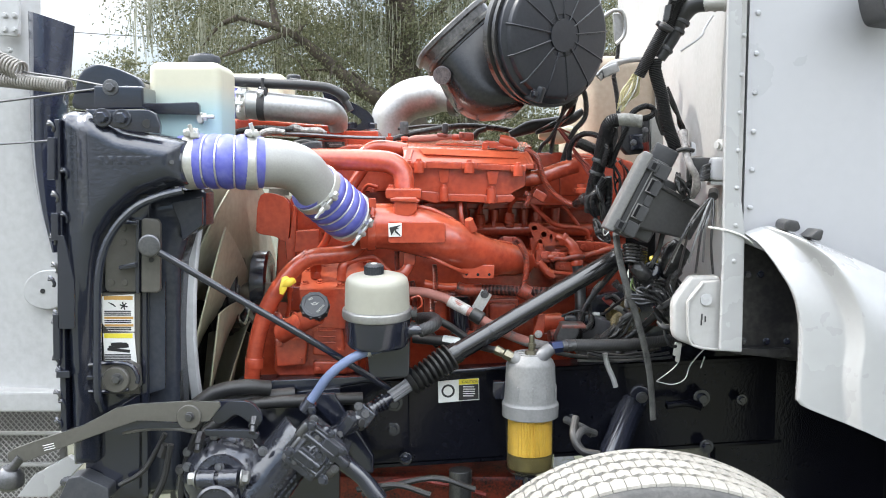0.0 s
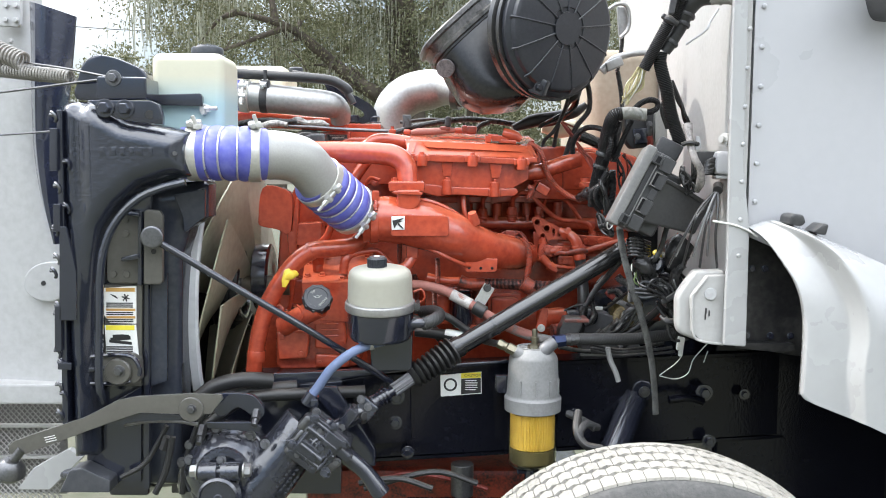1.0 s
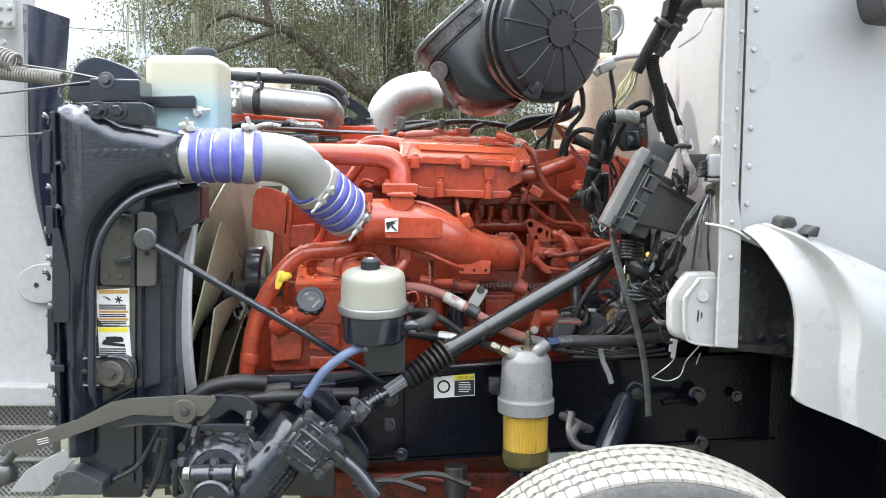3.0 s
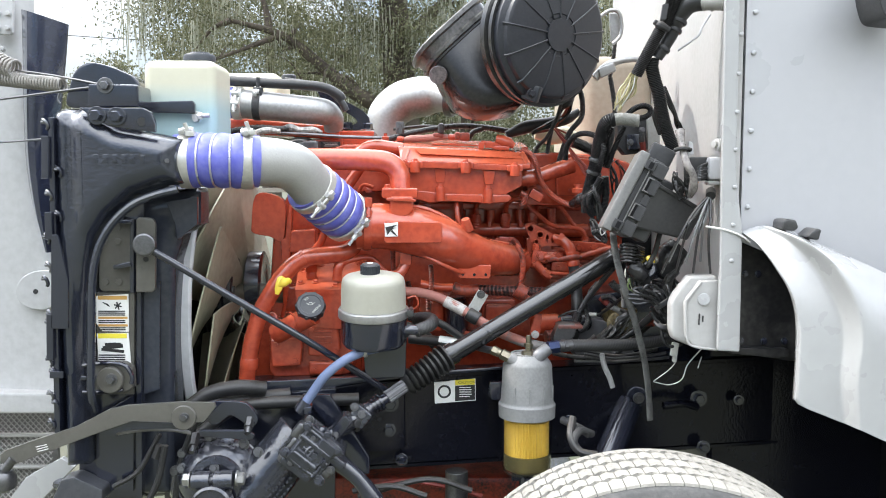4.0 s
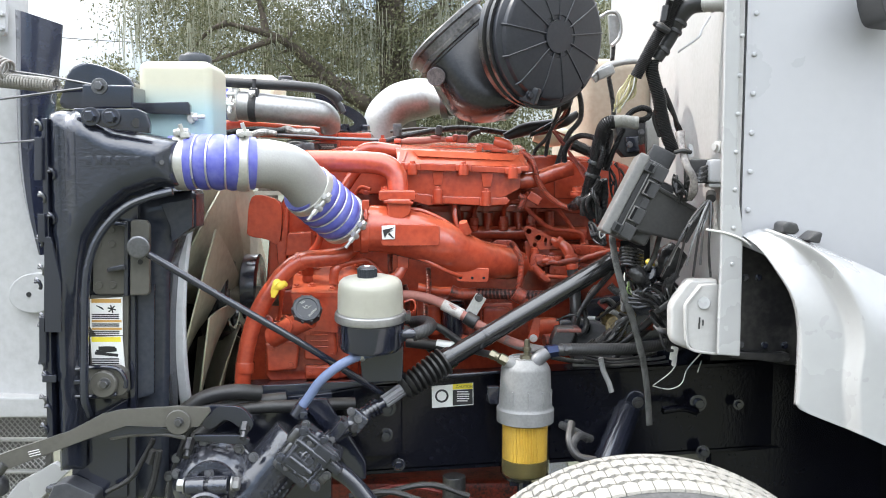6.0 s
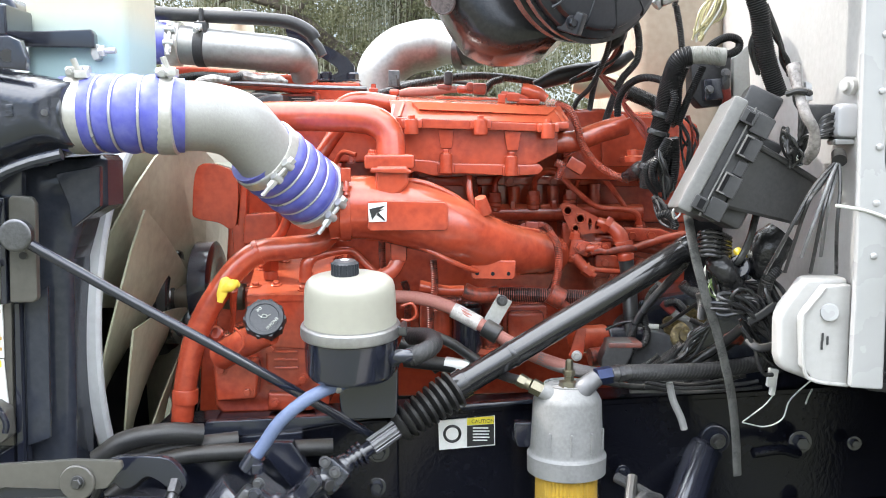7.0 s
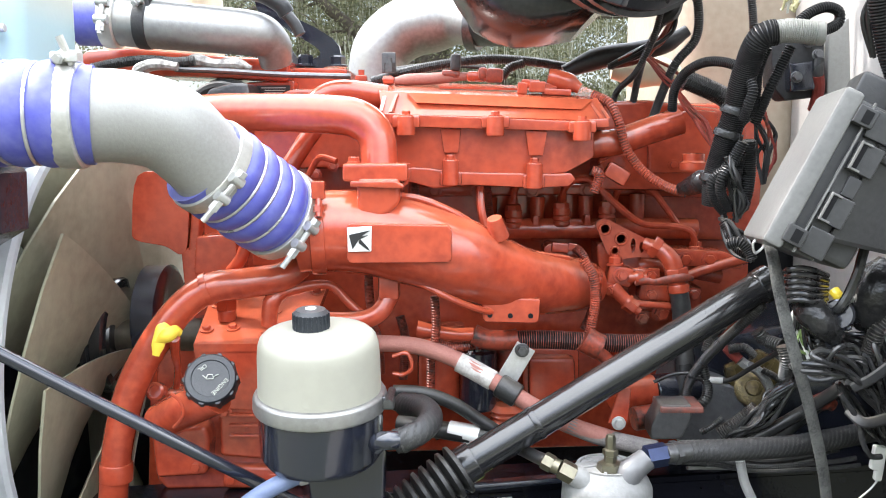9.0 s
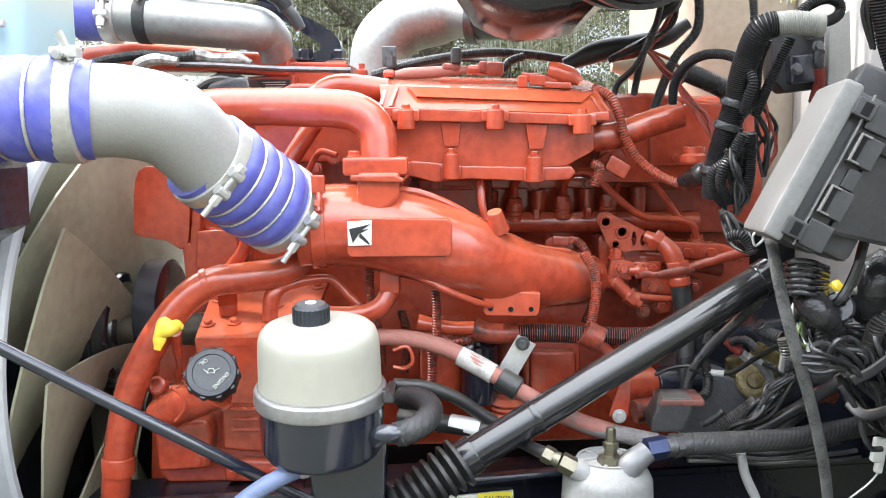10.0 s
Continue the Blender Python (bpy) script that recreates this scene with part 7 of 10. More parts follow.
part("box", bm, BLACK, top)
bm = B()
prism(bm, [(-0.928, 1.864), (-0.763, 1.863), (-0.743, 1.854), (-0.733, 1.824), (-0.734, 1.802), (-0.797, 1.808), (-0.856, 1.817), (-0.897, 1.841)], 2.363, 2.383, 0.003)
fl2 = part("bolt_flange", bm, BLACK, top)
for p in [(-0.881, 2.362, 1.843), (-0.83, 2.362, 1.841)]:
    bolt(fl2, p, (0, -1, 0), 0.0155, BLACK, 1.55)
bm = B()
cyl(bm, (-0.768, 2.368, 1.828), (-0.766, 2.361, 1.828), 0.0115)
part("flange_hole", bm, LABEL_BLACK, fl2)
bolt(top, (-0.877, 2.416, 1.925), (0, -1, 0), 0.0125, DARK_STEEL, 1.7)

# hood spring and cables
spr = thing("hood_assist_spring", (-1.168, 2.62, 1.975), "steel coil springs and cable that hold the hood", "spring")
for a, b, r, turns in ((V((-1.428, 2.75, 2.077)), V((-1.219, 2.66, 1.992)), 0.026, 17), (V((-1.483, 2.78, 1.996)), V((-1.06, 2.6, 1.944)), 0.018, 42)):
    bm = B()
    ax = (b - a)
    x, y, z = frame_of(ax)
    rings(bm, [a + ax * (k / (turns * 14)) + r * (math.cos(2 * math.pi * k / 14) * x + math.sin(2 * math.pi * k / 14) * y) for k in range(turns * 14 + 1)], [0.0042] * (turns * 14 + 1), 6)
    part("coil", bm, mat("dull spring steel", (0.30, 0.285, 0.26), (0.14, 0.12, 0.10), rough=0.45, metal=0.3, big=30, fine=160), spr)
for q, r in (([(-1.219, 2.66, 1.992), (-1.062, 2.56, 1.965), (-0.89, 2.46, 1.93)], 0.0032), ([(-1.324, 2.6, 1.893), (-1.139, 2.55, 1.91), (-0.96, 2.5, 1.927), (-0.894, 2.45, 1.926)], 0.0036), ([(-1.277, 2.5, 1.774), (-1.138, 2.47, 1.781), (-1.044, 2.44, 1.787)], 0.0028), ([(-1.06, 2.6, 1.944), (-1.077, 2.6, 1.909), (-1.072, 2.6, 1.893)], 0.003)):
    bm = B()
    tube(bm, q, r, 8)
    part("cable", bm, DARK_STEEL, spr)

# ---------------------------------------------------------------- white tanks
tk = thing("coolant_tank", (-0.723, 2.615, 1.813), "milky white plastic coolant tank with blue coolant", "tank")
za, zb = (-0.699, 2.537, 1.903)[2], (-0.697, 2.537, 2.009)[2]
x0, x1, zc = (-0.818, 2.537, 1.888)[0], (-0.616, 2.537, 1.888)[0], (-0.702, 2.537, 1.794)[2]
bm = B()
span(bm, (x0, 2.5372, zc - 0.04), (x1, 2.74, zb), 0.026, 4)
part("shell", bm, tank_plastic(), tk, "milky shell with blue coolant showing through")
bm = B()
lathe(bm, (-0.688, 2.653, 2.027), (0, 0, 1), [(0.046, -0.01), (0.046, 0.004), (0.042, 0.010), (0.030, 0.012), (0.028, 0.016)], 28)
part("cap", bm, CAP, tk)
bm = B()
prism(bm, [(-0.817, 1.902), (-0.808, 1.902), (-0.799, 1.891), (-0.674, 1.895), (-0.668, 1.886), (-0.668, 1.859), (-0.809, 1.862), (-0.818, 1.871)], 2.51, 2.53, 0.003)
hold = part("support_bar", bm, BLACK, tk)
bm = B()
prism(bm, [(-0.679, 1.87), (-0.662, 1.867), (-0.662, 1.839), (-0.674, 1.836), (-0.68, 1.849)], 2.518, 2.558, 0.003)
cyl(bm, (-0.664, 2.518, 1.854), (-0.63, 2.518, 1.855), 0.006)
cyl(bm, (-0.659, 2.518, 1.854), (-0.65, 2.518, 1.854), 0.011, seg=6)
part("stud", bm, STEEL, hold)
tk2 = thing("washer_tank", (-0.626, 3.15, 1.983), "yellowed cream plastic tank behind the coolant tank", "tank")
bm = B()
span(bm, V((-0.737, 3.12, 1.971)) + V((0, 0, -0.13)), ((-0.542, 3.12, 2.04)[0], 3.4, (-0.542, 3.12, 2.04)[2]), 0.02, 3)
part("shell", bm, CREAM_TANK, tk2)
bm = B()
lathe(bm, (-0.517, 3.2, 2.033), (0, 0, 1), [(0.025, -0.02), (0.025, 0.006), (0.02, 0.01)], 20)
part("cap", bm, CAP, tk2)

# ---------------------------------------------------------------- hood pivot lever, links
lev = thing("hood_pivot_arm", (-0.679, 2.383, 1.038), "gunmetal flat steel pivot arm of the hood", "lever")
bm = B()
prism(bm, [(-1.165, 0.947), (-1.152, 0.959), (-1.087, 0.983), (-0.965, 1.023), (-0.916, 1.048), (-0.874, 1.071), (-0.824, 1.082), (-0.677, 1.091), (-0.595, 1.088), (-0.591, 1.076), (-0.623, 1.036), (-0.662, 1.033), (-0.814, 1.038), (-0.867, 1.02), (-0.951, 0.989), (-1.12, 0.924), (-1.151, 0.915), (-1.165, 0.931)], 2.367, 2.379, 0.002)
arm = part("arm", bm, OLIVE, lev)
bm = B()
prism(bm, smooth_outline([(-0.904, 1.017), (-0.836, 1.034), (-0.699, 1.027), (-0.686, 1.019), (-0.73, 1.015), (-0.821, 1.011), (-0.883, 0.999)], 3), 2.38, 2.393, 0.001)
part("slot_shadow_plate", bm, BLACK, arm)
bm = B()
lathe(bm, (-0.675, 2.367, 1.049), (0, -1, 0), [(0.033, -0.02), (0.033, 0.005), (0.031, 0.007), (0.008, 0.007), (0.008, 0.012)], 36)
part("pivot_disc", bm, OLIVE, lev)
bolt(lev, (-0.672, 2.359, 1.051), (0, -1, 0), 0.010, DARK_STEEL, 1.3)
bm = B()
tube(bm, [(-0.863, 2.392, 0.999), (-0.793, 2.392, 1.009), (-0.717, 2.392, 1.009), (-0.664, 2.392, 0.999)], 0.006, 8)
part("lower_bar", bm, OLIVE, lev)
bm = B()
for k in range(3):
    block(bm, V((-1.054, 2.365, 0.973)) + V((0.002 * k, 0, -0.006 * k)), (0.03, 0.001, 0.002), (0, -14, 0), 0)
tagged(part("stamp_bars", bm, LABEL_WHITE, lev), kind="stuff")
bm = B()
prism(bm, smooth_outline([(-0.64, 1.072), (-0.539, 1.077), (-0.506, 1.058), (-0.49, 1.026), (-0.51, 1.003), (-0.54, 1.026), (-0.567, 1.038), (-0.595, 1.018), (-0.621, 1.015)], 3), 2.423, 2.443, 0.004)
part("rear_link", bm, BLACK, lev)
for p in [(-0.513, 2.417, 1.02), (-0.665, 2.423, 0.967)]:
    bm = B()
    cyl(bm, V(p) + V((0, 0.02, 0.012)), V(p) + V((0, -0.012, -0.01)), 0.013, seg=6)
    cyl(bm, V(p) + V((0, -0.012, -0.01)), V(p) + V((0, -0.028, -0.022)), 0.008)
    part("nut", bm, DARK_STEEL, lev)
bm = B()
prism(bm, [(-0.648, 1.002), (-0.521, 1.002), (-0.496, 0.99), (-0.503, 0.974), (-0.552, 0.977), (-0.645, 0.984)], 2.408, 2.423, 0.004)
part("short_link", bm, BLACK, lev)
bm = B()
cyl(bm, (-1.156, 2.373, 0.906), (-1.131, 2.373, 0.937), 0.013)
lathe(bm, (-1.176, 2.383, 0.855), (0.3, -0.2, 0.9), [(0.03, 0), (0.042, 0.015), (0.036, 0.04), (0.02, 0.055)], 20)
part("ball_joint", bm, DARK_STEEL, lev)
bm = B()
tube(bm, [(-0.886, 2.42, 0.842), (-0.822, 2.42, 0.88), (-0.782, 2.42, 0.941), (-0.757, 2.42, 0.988)], 0.007, 8)
cyl(bm, (-0.765, 2.41, 0.925), (-0.752, 2.41, 0.96), 0.013, seg=6)
tagged(part("air_line", bm, RUBBER), "thin black air line beside the radiator foot", "hose")
bm = B()
prism(bm, [(-1.02, 0.868), (-0.986, 0.876), (-0.909, 0.84), (-0.911, 0.805), (-1.05, 0.805)], 2.40, 2.47, 0.006)
part("radiator_foot", bm, mat("dusty slate steel", (0.035, 0.038, 0.045), (0.07, 0.07, 0.075), rough=0.4), rad, "slate-grey steel foot under the radiator")

# front chassis horn and hoses in front of the fan
for q, r, lbl in (([(-0.699, 2.52, 1.038), (-0.641, 2.52, 1.077), (-0.563, 2.53, 1.091), (-0.496, 2.56, 1.08)], 0.022, "fat black hose under the fan"), ([(-0.689, 2.54, 1.011), (-0.587, 2.56, 1.044), (-0.509, 2.58, 1.05), (-0.43, 2.6, 1.054)], 0.020, "black hose along the frame rail"),
                  ([(-0.671, 2.5, 0.965), (-0.566, 2.54, 1.032), (-0.392, 2.57, 1.041), (-0.231, 2.6, 1.04)], 0.018, "black steering hose along the frame rail")):
    bm = B()
    tube(bm, q, r, 12)
    tagged(part("chassis_hose", bm, RUBBER), lbl, "hose", "hoses by the frame rail")
bm = B()
prism(bm, [(-0.805, 0.912), (-0.719, 1.012), (-0.5, 1.049), (-0.299, 1.066), (-0.303, 0.722), (-0.81, 0.723)], 2.62, 2.66, 0.004)
tagged(part("front_frame_horn", bm, BLACK), "black front end of the frame rail", "truck frame")

# ---------------------------------------------------------------- steering gear and shaft
gear = thing("steering_gear", (-0.472, 2.45, 0.802), "black cast power steering gear on the frame rail", "steering gear")
U = V((0.62, 0, 0.78))
bm = B()
lathe(bm, (-0.629, 2.5, 0.814), (0, -1, 0), [(0.13, -0.10), (0.13, 0.0), (0.115, 0.03), (0.085, 0.05), (0.07, 0.07), (0.04, 0.075)], 40)
part("sector_housing", bm, GEAR, gear)
bm = B()
cyl(bm, (-0.554, 2.46, 0.758), (-0.382, 2.5, 0.973), 0.085, 0.075, bev=0.012, seg=36)
part("cylinder", bm, GEAR, gear)
bm = B()
oblock(bm, (-0.344, 2.45, 0.939), (0.115, 0.15, 0.10), U, 0, 0.008)
vb = part("valve_body", bm, GEAR, gear)
rngs = random.Random(11)
for k, (p, s) in enumerate((((-0.374, 2.4, 1.006), (0.05, 0.03, 0.04)), ((-0.334, 2.39, 0.997), (0.04, 0.035, 0.03)), ((-0.311, 2.39, 1.005), (0.03, 0.025, 0.03)), ((-0.396, 2.39, 0.966), (0.06, 0.022, 0.03)), ((-0.357, 2.385, 0.936), (0.075, 0.04, 0.03)),
                            ((-0.304, 2.385, 0.951), (0.045, 0.05, 0.03)), ((-0.313, 2.39, 0.895), (0.03, 0.05, 0.03)), ((-0.382, 2.39, 0.903), (0.03, 0.10, 0.03)), ((-0.274, 2.39, 0.926), (0.03, 0.06, 0.04)), ((-0.417, 2.4, 0.931), (0.035, 0.03, 0.03)))):
    bm = B()
    oblock(bm, p, s, U, rngs.uniform(-6, 6), 0.011)
    part("valve_lobe", bm, GEAR if k % 3 else DARK_STEEL, vb)
for p in [(-0.363, 2.375, 0.989), (-0.332, 2.372, 0.99), (-0.288, 2.375, 0.902), (-0.322, 2.378, 0.883), (-0.395, 2.38, 0.922), (-0.346, 2.4, 1.033)]:
    bolt(vb, p, (-0.1, -1, 0.1), 0.0085, DARK_STEEL, 1.4)
GC, G1, G2 = V((-0.334, 2.372, 0.951)), V((0.78, 0, -0.62)), V((0.62, 0, 0.78))
bm = B()
oblock(bm, GC + V((0, 0.014, 0)), (0.118, 0.112, 0.034), G2, 0, 0.010)
oblock(bm, GC + G2 * 0.03 + G1 * 0.02 + V((0, 0.002, 0)), (0.045, 0.055, 0.03), G2, 0, 0.008)
oblock(bm, GC - G2 * 0.03 - G1 * 0.015 + V((0, 0.002, 0)), (0.040, 0.070, 0.026), G2, 0, 0.008)
part("valve_casting", bm, GEAR, vb)
for k in range(5):
    bm = B()
    a = GC + G2 * (-0.052 + 0.024 * k) + V((0, -0.006 * (k % 2), 0))
    cyl(bm, a - G1 * (0.055 - 0.012 * (k % 3)), a + G1 * (0.050 - 0.010 * ((k + 1) % 3)), 0.0065 + 0.002 * (k % 2), seg=12, bev=0.002)
    part("valve_rib", bm, GEAR, vb)
for k in range(3):
    bm = B()
    a = GC + G1 * (-0.045 + 0.042 * k) + V((0, -0.004, 0))
    cyl(bm, a - G2 * 0.055, a + G2 * (0.040 - 0.02 * (k % 2)), 0.0055, seg=12, bev=0.002)
    part("valve_rib", bm, GEAR, vb)
bm = B()
lathe(bm, GC + V((0.005, 0.004, -0.008)), (0, -1, 0.05), [(0.030, 0), (0.030, 0.012), (0.026, 0.015), (0.022, 0.010), (0.010, 0.010), (0.009, 0.018)], 28)
part("end_cap", bm, GEAR, vb)
for du, dw, r in ((0.06, -0.05, 0.011), (-0.055, 0.05, 0.010), (0.05, 0.045, 0.009), (-0.06, -0.045, 0.010), (0.0, 0.065, 0.008)):
    bolt(vb, GC + G1 * du + G2 * dw + V((0, -0.004, 0)), (-0.1, -1, 0.15), r, GEAR, 1.35)
dome = V((-0.606, 2.40, 0.852))
bm = B()
lathe(bm, dome + V((0, 0.10, 0)), (0.05, -1, 0.10), [(0.128, -0.02), (0.128, 0.03), (0.122, 0.045), (0.118, 0.047), (0.112, 0.060), (0.094, 0.084), (0.072, 0.098), (0.068, 0.108), (0.050, 0.110), (0.046, 0.100), (0.020, 0.100)], 44)
cover_d = part("side_cover", bm, GEAR, gear, "glossy domed side cover")
for a in (0.28, 0.95, 1.75, 2.5, 2.95):
    q = dome + 0.121 * V((math.cos(a), 0, math.sin(a))) + V((0, 0.050, 0))
    bolt(cover_d, q, (0, -1, 0.1), 0.0105, DARK_STEEL, 1.5)
bm = B()
hoop(bm, dome + V((0.003, -0.006, -0.012)), (0, -1, 0.05), [(0.034, 0), (0.046, 0), (0.046, 0.010), (0.034, 0.010)], 40)
part("seal_ring", bm, STEEL, gear, "bright seal ring on the output shaft")
bm = B()
lathe(bm, (-0.600, 2.365, 0.815), (0, -1, 0), [(0.056, 0), (0.056, 0.030), (0.050, 0.036), (0.046, 0.030), (0.012, 0.030), (0.010, 0.034)], 36)
part("pitman_shaft_cap", bm, GEAR, gear, "round end of the pitman arm")
bm = B()
cyl(bm, (-0.655, 2.36, 0.878), (-0.605, 2.36, 0.880), 0.025, bev=0.004, seg=28)
cyl(bm, (-0.596, 2.36, 0.880), (-0.545, 2.36, 0.881), 0.025, bev=0.004, seg=28)
cyl(bm, (-0.655, 2.36, 0.878), (-0.545, 2.36, 0.881), 0.012, seg=14)
clp = part("pinch_clamp", bm, GEAR, gear, "glossy black pinch clamp")
for p, ax in (((-0.661, 2.37, 0.878), (-1, 0, 0)), ((-0.539, 2.37, 0.881), (1, 0, 0))):
    bolt(clp, p, ax, 0.018, ALU, 1.2)
for p in [(-0.605, 2.4, 0.9), (-0.486, 2.4, 0.944), (-0.698, 2.42, 0.893)]:
    bolt(gear, p, (0, -1, 0.2), 0.009, DARK_STEEL, 1.5)
bm = B()
for k in range(4):
    for j in range(6 - k % 2):
        oblock(bm, V((-0.462, 2.378, 0.842)) + U * (0.014 * j) + V((0.011, 0.0005, -0.009)) * k, (0.008, 0.006, 0.005), U, 0, 0.001)
tagged(part("cast_marks", bm, GEAR, gear, "raised cast marks"), kind="stuff")
bm = B()
lathe(bm, (-0.556, 2.46, 0.755), (-0.62, -0.12, -0.78), [(0.088, -0.012), (0.094, -0.010), (0.094, 0.012), (0.088, 0.016), (0.03, 0.018)], 36)
part("end_flange", bm, GEAR, gear)
bm = B()
prism(bm, [(-0.39, 1.064), (-0.309, 1.064), (-0.196, 0.88), (-0.196, 0.829), (-0.229, 0.826), (-0.31, 0.964)], 2.555, 2.58, 0.005)
part("mount_plate", bm, BLACK, gear)
bm = B()
tube(bm, [(-0.27, 2.42, 0.909), (-0.216, 2.42, 0.861), (-0.17, 2.42, 0.797)], [0.024, 0.022, 0.026], 14)
part("outlet_pipe", bm, BLACK, gear)
for q in ([(-0.648, 2.45, 1.051), (-0.681, 2.45, 0.979), (-0.714, 2.45, 0.883), (-0.728, 2.45, 0.786)], [(-0.736, 2.4, 0.963), (-0.757, 2.4, 0.868), (-0.787, 2.4, 0.805)], [(-0.24, 2.5, 0.8), (-0.127, 2.5, 0.813), (-0.031, 2.5, 0.784)], [(-0.229, 2.55, 0.765), (-0.031, 2.55, 0.816), (0.1, 2.55, 0.782)]):
    bm = B()
    tube(bm, q, 0.009, 8)
    tagged(part("chassis_hose", bm, RUBBER), "thin black hose under the frame rail", "hose", "hoses by the frame rail")
bm = B()
tube(bm, [(-0.23, 2.75, 0.714), (-0.106, 2.75, 0.743), (0.036, 2.75, 0.721), (0.142, 2.75, 0.692)], 0.008, 8)
tagged(part("red_cable", bm, WIRE_RED), "red cable under the frame rail", "cable")

shaft = thing("steering_shaft", (0.035, 2.62, 1.15), "black telescopic steering shaft with rubber bellows", "steering shaft")
s0, s1 = V((0.543, 2.72, 1.45)), V((0.03, 2.62, 1.162))
bm = B()
cyl(bm, s0, s1, 0.02766, bev=0.004, seg=28)
tb = part("tube", bm, BLACK_SATIN, shaft)
sd = (s1 - s0).normalized()
for f, w, rr in ((0.005, 0.03, 1.10), (0.765, 0.012, 1.06), (0.985, 0.035, 1.16)):
    bm = B()
    c = s0.lerp(s1, f)
    cyl(bm, c - sd * w / 2, c + sd * w / 2, 0.02766 * rr, bev=0.003, seg=28)
    part("collar", bm, BLACK_SATIN, tb)
b0, b1 = s1, V((-0.094, 2.575, 1.086))
L = (b1 - b0).length
prof = [(0.030, 0)]
for k in range(9):
    prof += [(0.030 + 0.012 * (1 - 0.4 * k / 8), L * (k + 0.15) / 9), (0.044 - 0.010 * k / 8, L * (k + 0.5) / 9), (0.030 - 0.006 * k / 8, L * (k + 0.95) / 9)]
bm = B()
lathe(bm, b0, b1 - b0, prof, 28)
part("bellows", bm, RUBBER, shaft, "ribbed black rubber bellows")
y0 = V((-0.145, 2.55, 1.056))
bm = B()
cyl(bm, b1, y0, 0.0175, seg=24)
rod = part("splined_rod", bm, DARK_STEEL, shaft)
x, y, z = frame_of(y0 - b1)
for k in range(14):
    a = 2 * math.pi * k / 14
    d = 0.0175 * (math.cos(a) * x + math.sin(a) * y)
    bm = B()
    cyl(bm, b1 + d, y0 + d, 0.0024, seg=5)
    part("spline", bm, DARK_STEEL, rod)
y1 = V((-0.192, 2.53, 1.031))
bm = B()
cyl(bm, y0, y1, 0.015, seg=20)
for k in range(4):
    c = y0.lerp(y1, 0.35 + 0.2 * k)
    cyl(bm, c, c + (y1 - y0).normalized() * 0.006, 0.026 - 0.002 * k, seg=24)
part("ring_seal", bm, BLACK, shaft)
j1 = V((-0.242, 2.51, 0.998))
bm = B()
cyl(bm, y1, j1, 0.022, 0.026, seg=18, bev=0.004)
oblock(bm, y1.lerp(j1, 0.5) + V((0, -0.015, 0)), (0.055, 0.055, 0.03), U, 10, 0.008)
part("upper_yoke", bm, GEAR, shaft)
bm = B()
for ax in (V((0.6, -0.8, 0)), V((0.5, 0.5, -0.75))):
    cyl(bm, j1 - ax * 0.034, j1 + ax * 0.034, 0.0125, seg=18, bev=0.003)
part("universal_joint_cross", bm, DARK_STEEL, shaft)
j2 = V((-0.301, 2.49, 0.964))
bm = B()
cyl(bm, j1, j2, 0.026, 0.022, seg=18, bev=0.004)
oblock(bm, j1.lerp(j2, 0.6) + V((0.01, -0.01, 0.02)), (0.06, 0.035, 0.05), U, -8, 0.008)
part("lower_yoke", bm, GEAR, shaft)
for p in [(-0.213, 2.49, 1.024), (-0.265, 2.48, 1.003), (-0.283, 2.47, 0.973), (-0.233, 2.49, 1.045)]:
    bolt(shaft, p, (0.1, -1, 0.2), 0.0085, DARK_STEEL, 1.4)

strut = thing("radiator_strut_rod", (-0.222, 2.516, 1.148), "long black round strut rod to the radiator", "strut rod")
bm = B()
tube(bm, [(-0.75, 2.381, 1.491), (-0.58, 2.422, 1.378), (-0.345, 2.488, 1.222), (-0.147, 2.592, 1.066)], 0.01003, 14)
part("rod", bm, BLACK, strut)
bm = B()
lathe(bm, (-0.771, 2.383, 1.508), (0, -1, 0), [(0.024, 0), (0.03, 0.003), (0.03, 0.014), (0.024, 0.018)], 28)
part("eye", bm, DARK_STEEL, strut)

# ---------------------------------------------------------------- power steering reservoir
rc = V((-0.179, 2.5, 1.24))
zz = lambda v: v[2]
z_bot, z_band0, z_band1, z_sh, z_top, z_cap = zz((-0.179, 2.5, 1.22)), zz((-0.178, 2.5, 1.299)), zz((-0.178, 2.5, 1.326)), zz((-0.178, 2.5, 1.404)), zz((-0.177, 2.5, 1.423)), zz((-0.187, 2.5, 1.447))
R1 = 0.09099
RAX = V((0, -0.10, 1)).normalized()


def rpos(z):
    """A point on the reservoir's slightly tilted axis at height z."""
    return V((rc.x, rc.y - 0.10 * (z - z_band0), z))


resv = thing("steering_fluid_reservoir", (rc.x, rc.y, z_bot), "white-topped black power steering fluid reservoir", "reservoir")
bm = B()
lathe(bm, rpos(z_band1), RAX, [(R1, -0.01), (R1 * 0.98, z_sh - z_band1 - 0.020), (R1 * 0.965, z_sh - z_band1 - 0.006), (R1 * 0.93, z_sh - z_band1 + 0.004), (R1 * 0.85, z_top - z_band1 - 0.008), (R1 * 0.66, z_top - z_band1 - 0.003), (R1 * 0.4, z_top - z_band1), (0.02, z_top - z_band1 + 0.001)], 48)
part("white_dome", bm, NYLON, resv, "milky white plastic dome")
bm = B()
block(bm, (rc.x - 0.005, rc.y - R1, (z_band1 + z_sh) / 2 - 0.025), (0.012, 0.006, 0.035), bev=0.002)
part("sight_rib", bm, NYLON, resv)
bm = B()
